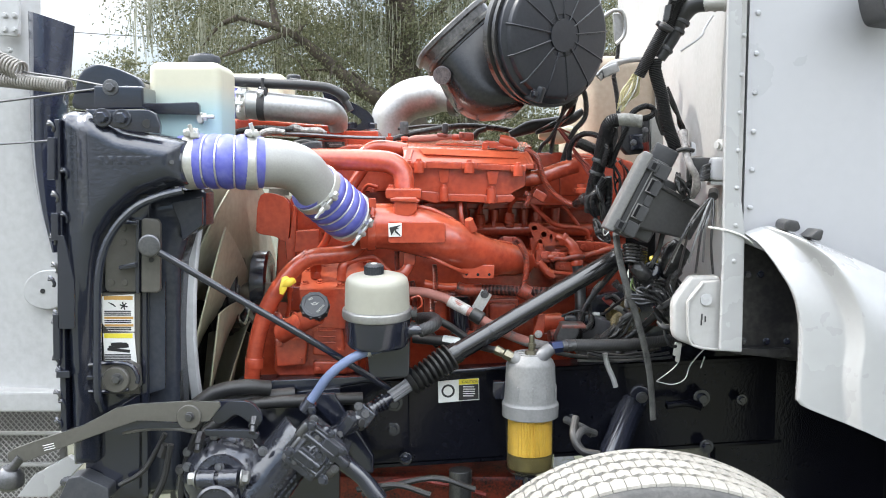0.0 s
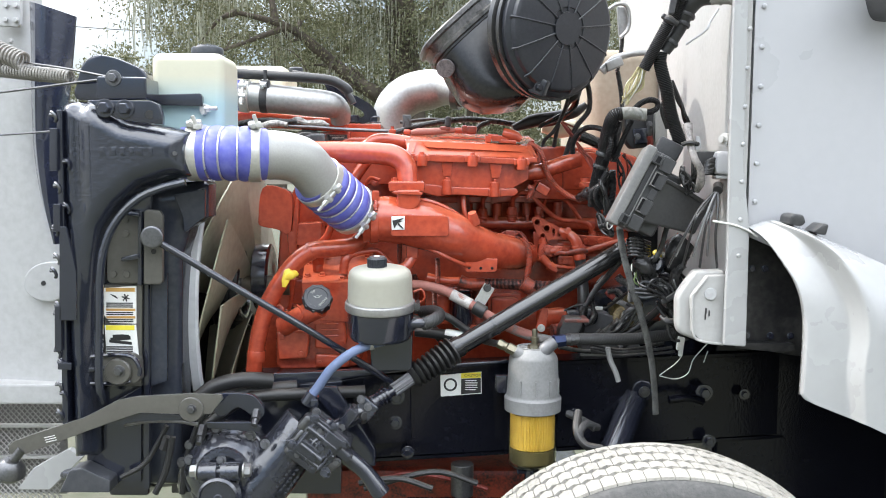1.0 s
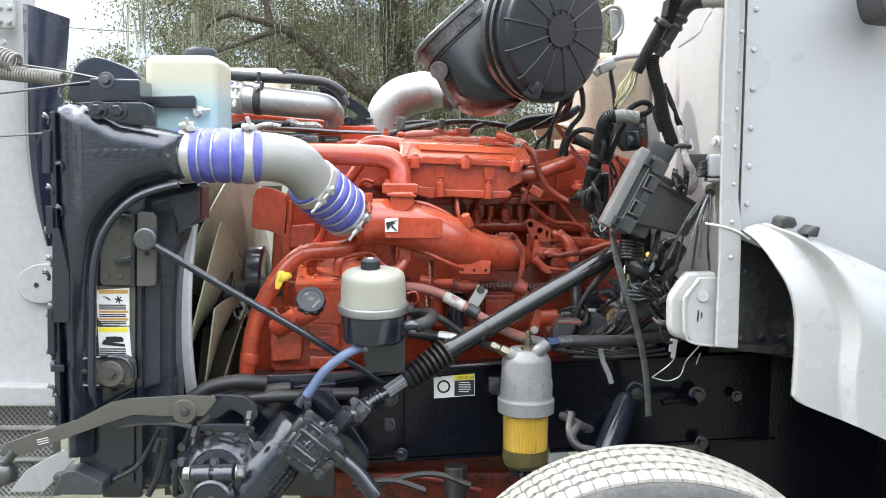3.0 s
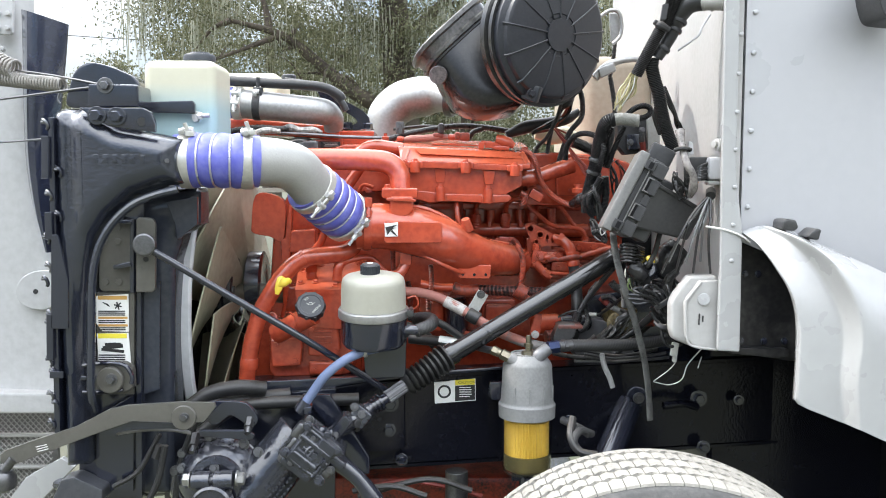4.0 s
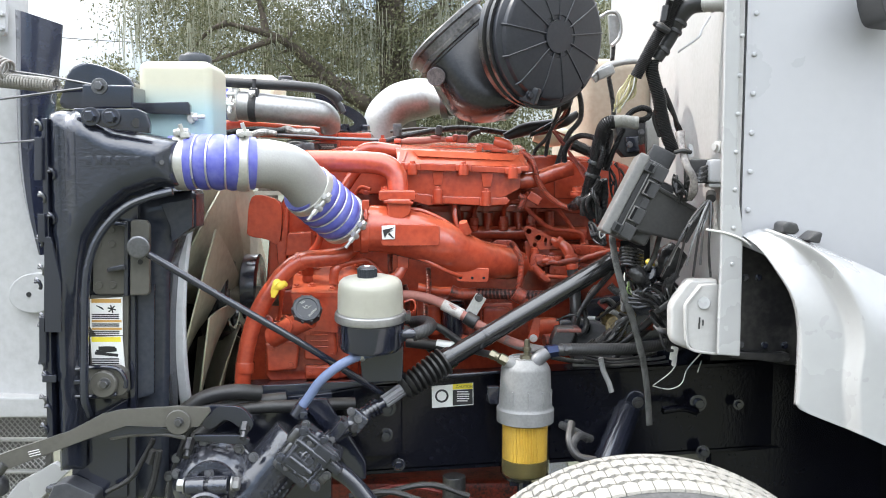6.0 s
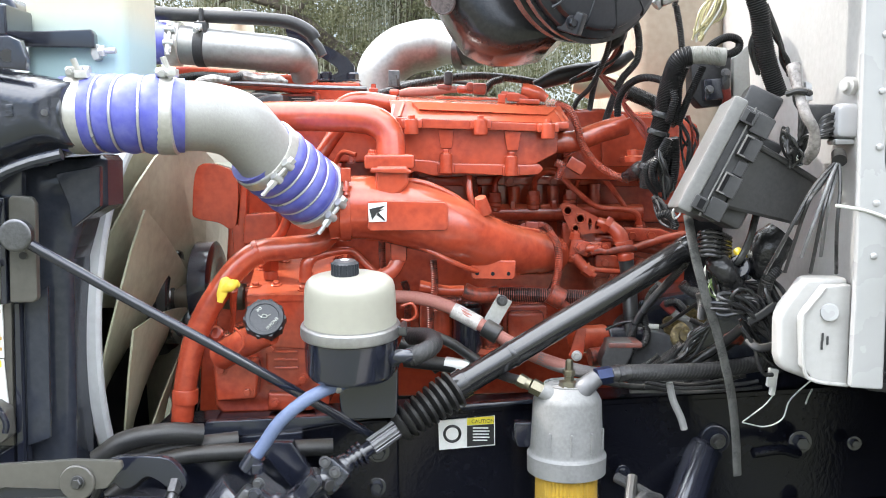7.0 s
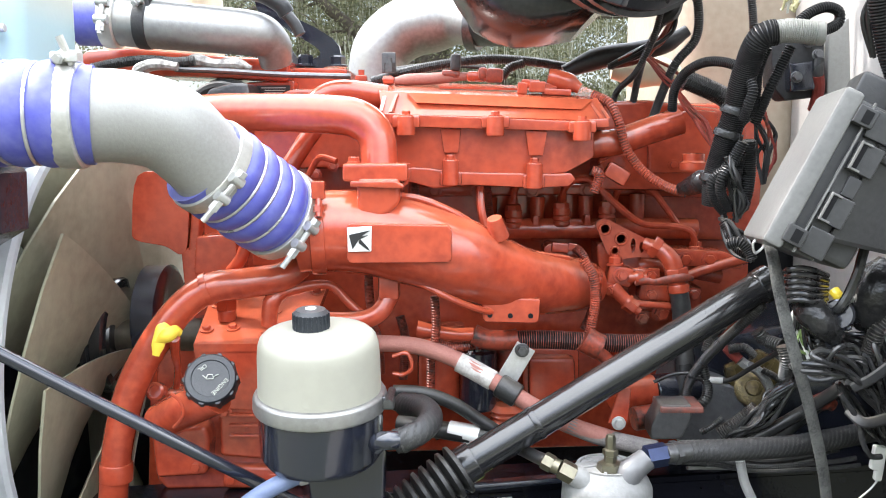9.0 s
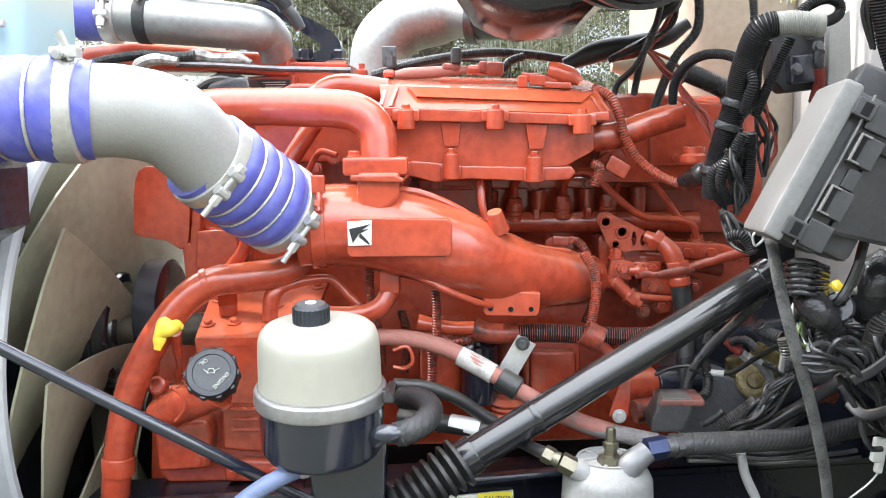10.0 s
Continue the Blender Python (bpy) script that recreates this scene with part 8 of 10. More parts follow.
lathe(bm, rpos(z_band0), RAX, [(R1, 0), (R1 * 1.07, 0.002), (R1 * 1.09, 0.006), (R1 * 1.08, z_band1 - z_band0 - 0.005), (R1 * 1.06, z_band1 - z_band0 - 0.002), (R1, z_band1 - z_band0 + 0.001)], 48)
part("clamp_ring", bm, ALU, resv, "steel clamp ring")
bm = B()
block(bm, (rc.x + R1 * 1.12, rc.y - 0.02, (z_band0 + z_band1) / 2), (0.020, 0.016, 0.020), bev=0.003)
cyl(bm, (rc.x + R1 * 1.15, rc.y - 0.05, (z_band0 + z_band1) / 2 + 0.006), (rc.x + R1 * 1.15, rc.y + 0.02, (z_band0 + z_band1) / 2 + 0.006), 0.006)
part("ring_bolt", bm, DARK_STEEL, resv)
bm = B()
lathe(bm, rpos(z_bot), RAX, [(R1 * 0.6, -0.004), (R1 * 0.92, 0), (R1 * 1.0, 0.012), (R1 * 1.02, z_band0 - z_bot)], 48)
part("black_can", bm, BLACK, resv, "glossy black lower can")
bm = B()
lathe(bm, rpos(z_top - 0.004) + V((-0.008, -0.006, 0)), RAX, [(0.026, 0), (0.026, 0.008), (0.025, 0.026), (0.021, 0.031), (0.006, 0.032)], 36)
rcap = part("cap", bm, CAP, resv)
for k in range(24):
    x, y, z = frame_of(RAX)
    a = 2 * math.pi * k / 24
    q = rpos(z_top - 0.002) + V((-0.008, -0.006, 0)) + 0.0258 * (math.cos(a) * x + math.sin(a) * y)
    bm = B()
    cyl(bm, q, q + RAX * 0.024, 0.0016, seg=6)
    part("cap_rib", bm, CAP, rcap)
bm = B()
lathe(bm, rpos(z_top + 0.0275) + V((-0.008, -0.006, 0)), RAX, [(0.008, 0), (0.008, 0.0012), (0.006, 0.0018)], 18)
part("cap_mark", bm, LABEL_WHITE, rcap, "pale round mark")
bm = B()
prism(bm, [(-0.217, 1.231), (-0.089, 1.23), (-0.092, 1.112), (-0.209, 1.109)], 2.56, 2.60, 0.006)
part("bracket_post", bm, BLACK, resv)
bm = B()
tube(bm, [(-0.09, 2.44, 1.261), (-0.082, 2.425, 1.273), (-0.066, 2.42, 1.275), (-0.051, 2.43, 1.273)], [0.013, 0.0135, 0.0135, 0.013], 12)
part("elbow_fitting", bm, BLACK, resv)
rh = thing("return_hose", (-0.044, 2.45, 1.264), "braided black hose looped from the reservoir", "hose")
bm = B()
braid(bm, [(-0.062, 2.43, 1.27), (-0.041, 2.43, 1.277), (-0.021, 2.45, 1.284), (-0.015, 2.49, 1.289), (-0.031, 2.54, 1.288), (-0.063, 2.58, 1.28)], 0.0175)
part("hose", bm, [BRAID, BRAID_DARK], rh, "", 80)
for p in [(-0.053, 2.43, 1.272), (-0.041, 2.435, 1.276)]:
    clamp_band(rh, p, (0.9, 0.1, 0.35), 0.018, 0.006, DARK_STEEL)
bh = thing("blue_return_hose", (-0.28, 2.46, 1.152), "faded blue-grey rubber hose under the reservoir", "hose")
bm = B()
tube(bm, [(-0.16, 2.5, 1.212), (-0.202, 2.47, 1.207), (-0.255, 2.45, 1.186), (-0.31, 2.45, 1.142), (-0.349, 2.46, 1.088), (-0.375, 2.46, 1.053)], 0.01312, 14)
part("hose", bm, BLUE_GREY, bh)
bm = B()
cyl(bm, (-0.362, 2.46, 1.069), (-0.381, 2.46, 1.04), 0.019, seg=12)
block(bm, (-0.356, 2.44, 1.049), (0.02, 0.02, 0.02), bev=0.003)
part("hose_clip", bm, BLACK, bh)
clamp_band(bh, (-0.202, 2.47, 1.205), (0.9, 0, 0.25), 0.0145, 0.012, STEEL)

# ---------------------------------------------------------------- fuel filter
fc = V((0.263, 2.6, 1.154))
fz = lambda v: v[2]
ff = thing("fuel_filter", (fc.x, fc.y, fz((0.265, 2.6, 0.798))), "fuel filter with frosted silver head and clear bowl of yellow fuel", "fuel filter")
Z = [fz(p) for p in [(0.263, 2.6, 1.174), (0.263, 2.6, 1.154), (0.264, 2.6, 1.045), (0.264, 2.6, 1.033), (0.264, 2.6, 0.986), (0.265, 2.6, 0.88), (0.265, 2.6, 0.822), (0.265, 2.6, 0.795)]]
bm = B()
lathe(bm, (fc.x, fc.y, Z[3]), (0, 0, 1), [(0.079, 0), (0.0765, 0.006), (0.0715, Z[1] - Z[3] - 0.012), (0.066, Z[1] - Z[3]), (0.050, Z[0] - Z[3]), (0.01, Z[0] - Z[3] + 0.002)], 48)
hoop(bm, (fc.x, fc.y, Z[0] - 0.004), (0, 0, 1), [(0.044, 0), (0.049, 0.0), (0.049, 0.007), (0.044, 0.007)], 48)
hd = part("head", bm, FILTER_HEAD, ff, "frosted silver housing")
for k in range(6):
    a = 2 * math.pi * k / 6 + 0.3
    bm = B()
    block(bm, (fc.x + 0.03 * math.cos(a), fc.y + 0.03 * math.sin(a), Z[0] + 0.001), (0.028, 0.005, 0.005), (0, 0, math.degrees(a)), 0.001)
    part("top_rib", bm, FILTER_HEAD, hd)
for k in range(5):
    a = -1.2 + 0.6 * k - math.pi / 2 + 0.6
    bm = B()
    block(bm, (fc.x + 0.076 * math.cos(a), fc.y + 0.076 * math.sin(a), Z[2] + 0.02), (0.006, 0.006, 0.045), (0, 0, math.degrees(a)), 0.002)
    part("rib", bm, FILTER_HEAD, hd)
bm = B()
lathe(bm, (fc.x, fc.y, Z[4]), (0, 0, 1), [(0.074, 0), (0.0825, 0.004), (0.0835, Z[3] - Z[4] - 0.006), (0.079, Z[3] - Z[4])], 48)
part("collar", bm, FILTER_HEAD, ff)
bm = B()
lathe(bm, (fc.x, fc.y, Z[6]), (0, 0, 1), [(0.050, -0.006), (0.064, 0.0), (0.071, 0.014), (0.0745, Z[4] - Z[6]), (0.071, Z[4] - Z[6]), (0.068, 0.016), (0.060, 0.004), (0.04, 0.002)], 48)
bowl = part("clear_bowl", bm, BOWL, ff, "clear plastic bowl")
bowl.visible_shadow = False
bm = B()
seg = 96
prev = None
for zl in (Z[5], Z[4] - 0.002):
    ring = [bm.verts.new((fc.x + (0.0655 if k % 2 else 0.062) * math.cos(2 * math.pi * k / seg), fc.y + (0.0655 if k % 2 else 0.062) * math.sin(2 * math.pi * k / seg), zl)) for k in range(seg)]
    if prev:
        for k in range(seg):
            bm.faces.new((prev[k], prev[(k + 1) % seg], ring[(k + 1) % seg], ring[k]))
    bm.faces.new(ring)
    prev = ring
part("filter_element", bm, FILTER_MEDIA, ff, "yellow pleated filter paper")
bm = B()
lathe(bm, (fc.x, fc.y, Z[6]), (0, 0, 1), [(0.05, 0.004), (0.062, 0.012), (0.066, 0.02), (0.067, Z[5] - Z[6] - 0.001)], 40)
part("dregs", bm, FILTER_DREGS, ff, "dark olive fuel at the bottom")
bm = B()
cyl(bm, (fc.x, fc.y, Z[6] - 0.004), (fc.x, fc.y, Z[7] - 0.03), 0.022, bev=0.003)
block(bm, (fc.x - 0.03, fc.y, Z[6] - 0.015), (0.03, 0.03, 0.02), bev=0.004)
part("drain_foot", bm, BLACK, ff)
bm = B()
lathe(bm, (0.264, 2.58, 1.172), (0, 0, 1), [(0.022, 0), (0.020, 0.014), (0.010, 0.016), (0.010, 0.026), (0.0125, 0.027), (0.0125, 0.036), (0.008, 0.038), (0.008, 0.056), (0.006, 0.060)], 6)
part("bleed_nipple", bm, BRASS, ff, "brass bleed nipple")
bm = B()
tube(bm, [(0.237, 2.57, 1.141), (0.22, 2.57, 1.161), (0.205, 2.57, 1.17)], [0.02, 0.018, 0.017], 12)
part("inlet", bm, FILTER_HEAD, ff)
bm = B()
cyl(bm, (0.208, 2.57, 1.168), (0.185, 2.575, 1.179), 0.0165, seg=6, bev=0.002)
cyl(bm, (0.185, 2.575, 1.179), (0.174, 2.58, 1.182), 0.0125, seg=14)
cyl(bm, (0.174, 2.58, 1.182), (0.159, 2.585, 1.189), 0.0145, seg=6, bev=0.002)
part("inlet_nut", bm, BRASS, ff)
bm = B()
tube(bm, [(0.165, 2.585, 1.186), (0.148, 2.62, 1.182), (0.127, 2.66, 1.18), (0.094, 2.7, 1.181)], 0.0105, 12)
part("inlet_pipe", bm, DARK_STEEL, ff)
bm = B()
tube(bm, [(0.281, 2.57, 1.142), (0.293, 2.57, 1.173), (0.321, 2.58, 1.193)], [0.022, 0.021, 0.018], 14)
part("outlet_elbow", bm, mat("dull grey elbow", (0.15, 0.15, 0.155), (0.08, 0.08, 0.08), rough=0.4, metal=0.3), ff)
bm = B()
prism(bm, [(0.155, 1.082), (0.202, 1.082), (0.202, 1.028), (0.162, 1.028), (0.155, 1.048)], 2.63, 2.66, 0.004)
part("mount_bracket", bm, BLACK, ff)
oh = thing("fuel_outlet_hose", (0.465, 2.6, 1.199), "braided black fuel hose with blue and steel fitting", "hose")
bm = B()
braid(bm, [(0.377, 2.6, 1.198), (0.471, 2.62, 1.195), (0.57, 2.65, 1.191), (0.654, 2.68, 1.194), (0.781, 2.72, 1.204)], 0.01773, 24)
part("hose", bm, [BRAID, BRAID_DARK], oh, "", 80)
bm = B()
cyl(bm, (0.319, 2.58, 1.195), (0.354, 2.59, 1.198), 0.019, seg=6, bev=0.002)
part("blue_nut", bm, mat("blue anodised nut", (0.020, 0.030, 0.075), (0.012, 0.016, 0.035), rough=0.3, metal=0.6), oh)
bm = B()
cyl(bm, (0.35, 2.585, 1.199), (0.391, 2.6, 1.199), 0.016, bev=0.002)
cyl(bm, (0.363, 2.59, 1.199), (0.373, 2.595, 1.199), 0.0195, seg=6)
part("steel_ferrule", bm, DARK_STEEL, oh)
for q, r, m, lbl in (([(0.444, 2.68, 1.158), (0.53, 2.68, 1.144), (0.649, 2.68, 1.154), (0.691, 2.68, 1.161)], 0.0045, BRAID, "thin grey lines under the fuel hose"), ([(0.446, 2.69, 1.146), (0.532, 2.69, 1.133), (0.66, 2.69, 1.14), (0.703, 2.69, 1.145)], 0.004, BRAID, "thin grey lines under the fuel hose"), ([(0.447, 2.7, 1.164), (0.551, 2.7, 1.147), (0.67, 2.7, 1.168)], 0.005, RUBBER, "thin black line under the fuel hose")):
    bm = B()
    tube(bm, q, r, 8)
    tagged(part("thin_line", bm, m), lbl, "hose", "thin lines by the frame rail")
bm = B()
tube(bm, [(0.492, 2.66, 1.162), (0.501, 2.66, 1.124), (0.518, 2.66, 1.087), (0.527, 2.66, 1.059)], 0.008, 8)
tagged(part("cloth_sleeve", bm, mat("grey woven sleeve", (0.34, 0.34, 0.33), (0.2, 0.2, 0.2), rough=0.8, big=30, fine=420, bump=0.6)), "hanging grey woven sleeve", "sleeve")


# ---------------------------------------------------------------- air cleaner
AC = V((0.358, 2.76, 2.115))
AN = V((0.52, -0.83, -0.10)).normalized()
AR = 0.2047
ac = thing("air_cleaner", AC + V((0, 0.15, -AR)), "black plastic air cleaner canister with ribbed round lid", "air cleaner")
bm = B()
lathe(bm, AC, AN, [(AR * 1.0, -0.05), (AR * 1.01, -0.03), (AR * 1.0, -0.020), (AR * 0.955, -0.014), (AR * 0.925, -0.012), (AR * 0.905, 0.0), (AR * 0.86, 0.006), (AR * 0.31, 0.016), (AR * 0.30, 0.013), (AR * 0.24, 0.013), (AR * 0.235, 0.020), (0.01, 0.021)], 64)
AC_LID = mat("smooth blue-black plastic lid", (0.017, 0.019, 0.025), (0.034, 0.036, 0.043), rough=0.34, big=6, fine=120, bump=0.06, dust_toplight=0.14)
lid = part("lid", bm, AC_LID, ac, "ribbed round plastic lid")
x, y, z = frame_of(AN)
for k in range(13):
    a = 2 * math.pi * (k + 0.3) / 13
    d = math.cos(a) * x + math.sin(a) * y
    bm = B()
    rings(bm, [AC + d * AR * 0.24 + AN * 0.017, AC + d * AR * 0.6 + AN * 0.0125, AC + d * AR * 0.89 + AN * 0.004, AC + d * AR * 0.955 - AN * 0.010], [0.0030, 0.0030, 0.0030, 0.0045], 6)
    part("lid_rib", bm, AC_LID, lid)
bm = B()
lathe(bm, AC, AN, [(AR * 0.55, -0.175), (AR * 0.80, -0.160), (AR * 0.93, -0.125), (AR * 0.97, -0.104), (AR * 1.03, -0.101), (AR * 1.05, -0.096), (AR * 1.05, -0.075), (AR * 1.0, -0.07), (AR * 1.0, -0.055), (AR * 1.06, -0.05), (AR * 1.06, -0.036)], 64)
AC_PLASTIC = mat("glossy black canister", (0.014, 0.014, 0.015), (0.035, 0.034, 0.033), rough=0.21, big=5, fine=90, bump=0.12, dust_toplight=0.35)
part("canister", bm, AC_PLASTIC, ac, "glossy black canister body")
# intake duct on the canister: a rounded rectangular mouth that looks up and away
def duct_skin(bm, stations, u, v, seg=44, power=3.2):
    """Skin rounded rectangular sections; stations: middle, half length along u, half length along v."""
    prev = None
    for c, a, b in stations:
        ring = []
        for k in range(seg):
            ca, sa = math.cos(2 * math.pi * k / seg), math.sin(2 * math.pi * k / seg)
            ring.append(bm.verts.new(V(c) + u * a * math.copysign(abs(ca) ** (2 / power), ca) + v * b * math.copysign(abs(sa) ** (2 / power), sa)))
        if prev:
            for k in range(seg):
                bm.faces.new((prev[k], prev[(k + 1) % seg], ring[(k + 1) % seg], ring[k]))
        prev = ring
    bm.faces.new(prev)
    return bm


DU, DV = V((0.72, 0.18, 0.67)).normalized(), V((-0.10, 1, -0.16)).normalized()
DN = V((-0.67, 0, 0.74)).normalized()
MOUTH = V((0.030, 2.985, 2.160))
bm = B()
duct_skin(bm, [(MOUTH - DN * 0.05, 0.128, 0.102), (MOUTH - DN * 0.09, 0.134, 0.106), (MOUTH - DN * 0.14, 0.146, 0.114), (MOUTH - DN * 0.20, 0.153, 0.120), (MOUTH - DN * 0.235 + V((0.015, -0.005, 0.005)), 0.154, 0.120), (MOUTH - DN * 0.26 + V((0.035, -0.01, 0.01)), 0.150, 0.118), (MOUTH - DN * 0.285 + V((0.058, -0.015, 0.02)), 0.134, 0.110), (MOUTH - DN * 0.31 + V((0.08, -0.02, 0.03)), 0.108, 0.10)], DU, DV)
hood_p = part("intake_hood", bm, AC_PLASTIC, ac, "flared black intake duct", 60)
bm = B()
duct_skin(bm, [(MOUTH - DN * 0.060, 0.128, 0.102), (MOUTH - DN * 0.056, 0.140, 0.114), (MOUTH - DN * 0.046, 0.141, 0.115), (MOUTH - DN * 0.040, 0.136, 0.110), (MOUTH - DN * 0.016, 0.138, 0.112), (MOUTH - DN * 0.012, 0.150, 0.124), (MOUTH, 0.150, 0.124), (MOUTH + DN * 0.004, 0.146, 0.120), (MOUTH, 0.132, 0.106), (MOUTH - DN * 0.12, 0.118, 0.094)], DU, DV)
part("duct_lip", bm, mat("worn grey duct lip", (0.05, 0.049, 0.047), (0.12, 0.115, 0.11), rough=0.30, big=30, fine=120, mix=1.0, dust_toplight=0.3), hood_p, "worn grey lip of the duct")
bm = B()
duct_skin(bm, [(MOUTH - DN * 0.068, 0.129, 0.103), (MOUTH - DN * 0.066, 0.134, 0.108), (MOUTH - DN * 0.060, 0.134, 0.108), (MOUTH - DN * 0.058, 0.129, 0.103)], DU, DV)
part("duct_band", bm, BLACK_PLASTIC, hood_p)
bm = B()
c = V((0.003, 2.878, 2.008))
lathe(bm, c, (-0.25, -0.9, -0.25), [(0.029, -0.004), (0.029, 0.004), (0.026, 0.0055), (0.0245, 0.004), (0.006, 0.004)], 32)
part("badge", bm, mat("worn oval badge", (0.14, 0.12, 0.12), (0.05, 0.045, 0.045), rough=0.5, big=60, fine=200, mix=1.0), hood_p, "worn oval badge")
bolt(lid, (0.279, 2.730, 1.938), AN, 0.010, AC_LID, 1.5)
bm = B()
block(bm, V((0.284, 2.748, 1.942)), (0.055, 0.026, 0.050), (0, 20, -32), 0.006)
part("lid_tab", bm, AC_LID, lid)
acb = thing("air_cleaner_mount", (0.585, 3, 2.16), "chromed steel bracket holding the air cleaner", "bracket")
bm = B()
tube(bm, [(0.526, 2.95, 2.206), (0.556, 2.95, 2.224), (0.584, 2.95, 2.217), (0.595, 2.95, 2.179), (0.59, 2.95, 2.142), (0.567, 2.95, 2.117)], 0.006, 10)
prism(bm, [(0.558, 2.221), (0.595, 2.221), (0.6, 2.138), (0.567, 2.123)], 2.97, 2.99, 0.006)
part("upper_loop", bm, ALU, acb)
bm = B()
tube(bm, [(0.51, 2.95, 2.009), (0.55, 2.95, 2.048), (0.604, 2.95, 2.066), (0.677, 2.95, 2.07)], [0.014, 0.013, 0.010, 0.008], 12)
prism(bm, [(0.517, 2.036), (0.568, 2.059), (0.579, 2.03), (0.525, 2.005)], 2.93, 2.96, 0.006)
part("lower_arm", bm, ALU, acb)

# ---------------------------------------------------------------- fuse box
fb = thing("fuse_box", (0.607, 2.6, 1.518), "dusty charcoal fuse box hanging tilted on its wires", "fuse box")
FUSE_EDGE = mat("lighter grey plastic edge", (0.16, 0.158, 0.15), (0.09, 0.09, 0.085), rough=0.45, big=30, fine=160, bump=0.1)
FU = V((0.45, 0, 0.893)).normalized()
FW = V((0.893, 0, -0.45)).normalized()
f0 = V((0.504, 2.515, 1.655))
FTILT = 7
FT = Matrix.Rotation(radians(FTILT), 3, FU)
FX, FY = FT @ FW, FT @ V((0, 1, 0))
L0 = f0 + FX * 0.015
bm = B()
oblock(bm, L0, (0.236, 0.030, 0.146), FU, FTILT, 0.007)
# Same charcoal plastic as the body, painted paler for the sun on it.
lidp = part("lid", bm, mat("dusty charcoal lid toned pale for sun", (0.13, 0.129, 0.124), (0.19, 0.187, 0.178), rough=0.38, big=9, fine=120, bump=0.1, dust_toplight=0.5, dust_toplight_col=(0.42, 0.41, 0.38)), fb, "dusty charcoal lid painted paler for sunlight")
bm = B()
oblock(bm, L0 + FX * 0.040, (0.226, 0.052, 0.134), FU, FTILT, 0.006)
body = part("body", bm, GREY_PLASTIC, fb)
bm = B()
oblock(bm, L0 + FX * 0.088 - FU * 0.012 + FY * 0.006, (0.184, 0.068, 0.122), FU, FTILT, 0.012)
part("lower_housing", bm, GREY_PLASTIC, fb)
# smooth cable duct that sweeps back from the housing
bm = B()
duct = []
for k in range(9):
    u = k / 8
    c = L0 + FX * (0.050 + 0.165 * u) + FU * (0.018 * u - 0.010) - FY * (0.074 - 0.030 * u * u)
    h = 0.068 - 0.020 * u
    duct.append([c + FU * h + FY * 0.05, c + FU * h + FY * 0.004, c + FU * (h - 0.006), c, c - FU * (h - 0.006), c - FU * h + FY * 0.004, c - FU * h + FY * 0.05])
sheet(bm, duct, 0.006, FY)
part("cable_duct", bm, GREY_PLASTIC, fb, "", 30)
bm = B()
tube(bm, [r[2] - FY * 0.002 for r in duct], 0.006, 8)
part("duct_bead", bm, GREY_PLASTIC, fb)
# latches, clip frames and plates on its face
c0 = L0 - FX * 0.015


def on_box(du, dw, dy=0.0):
    return c0 + FU * du + FX * dw - FY * (0.070 + dy)


for du, dw in ((0.090, 0.024), (-0.092, 0.018)):
    bm = B()
    oblock(bm, on_box(du, dw, 0.004), (0.026, 0.028, 0.014), FU, FTILT, 0.002)
    latch = part("latch", bm, GREY_PLASTIC, fb)
    bm = B()
    oblock(bm, on_box(du, dw, 0.0115), (0.018, 0.012, 0.002), FU, FTILT, 0.0005)
    part("latch_slot", bm, BLACK_MATT, latch)
for du, dw in ((0.040, 0.050), (-0.038, 0.048)):
    bm = B()
    oblock(bm, on_box(du, dw + 0.004, 0.004), (0.042, 0.036, 0.016), FU, FTILT, 0.002)
    clip = part("clip_frame", bm, GREY_PLASTIC, fb)
    bm = B()
    for a, b, s in ((0.019, -0.008, (0.003, 0.016, 0.004)), (-0.019, -0.008, (0.003, 0.016, 0.004)), (0, -0.015, (0.041, 0.003, 0.006))):
        oblock(bm, on_box(du + a, dw + b, 0.0125), s, FU, FTILT, 0.0008)
    part("clip_edge", bm, FUSE_EDGE, clip)
    bm = B()
    oblock(bm, on_box(du, dw - 0.009, 0.0118), (0.034, 0.007, 0.001), FU, FTILT, 0)
    for a in (-0.011, 0.011):
        oblock(bm, on_box(du + a, dw + 0.010, 0.0118), (0.005, 0.011, 0.001), FU, FTILT, 0)
    part("clip_slots", bm, BLACK_MATT, clip)
for du, dw, s in ((0.088, 0.056, (0.040, 0.038, 0.012)), (-0.088, 0.052, (0.040, 0.036, 0.012)), (0.0, 0.058, (0.030, 0.020, 0.006))):
    bm = B()
    oblock(bm, on_box(du, dw, 0.002), s, FU, FTILT, 0.003)
    part("cover_plate", bm, GREY_PLASTIC, fb)
bm = B()
oblock(bm, on_box(0, 0.029, 0.0025), (0.226, 0.003, 0.006), FU, FTILT, 0.001)
part("lid_seam_bead", bm, FUSE_EDGE, fb)
bm = B()
oblock(bm, V((0.622, 2.535, 1.748)), (0.05, 0.07, 0.08), FU, 10, 0.006)
part("top_housing", bm, GREY_PLASTIC, fb)
bm = B()
tube(bm, [(0.458, 2.52, 1.549), (0.466, 2.52, 1.549), (0.47, 2.52, 1.537), (0.459, 2.52, 1.527), (0.455, 2.52, 1.54), (0.46, 2.52, 1.549)], 0.002, 6)
part("wire_bail", bm, STEEL, fb)

# ---------------------------------------------------------------- wiring looms
WH = [RUBBER, RUBBER_GREY, RUBBER, WIRE_WHITE, RUBBER]
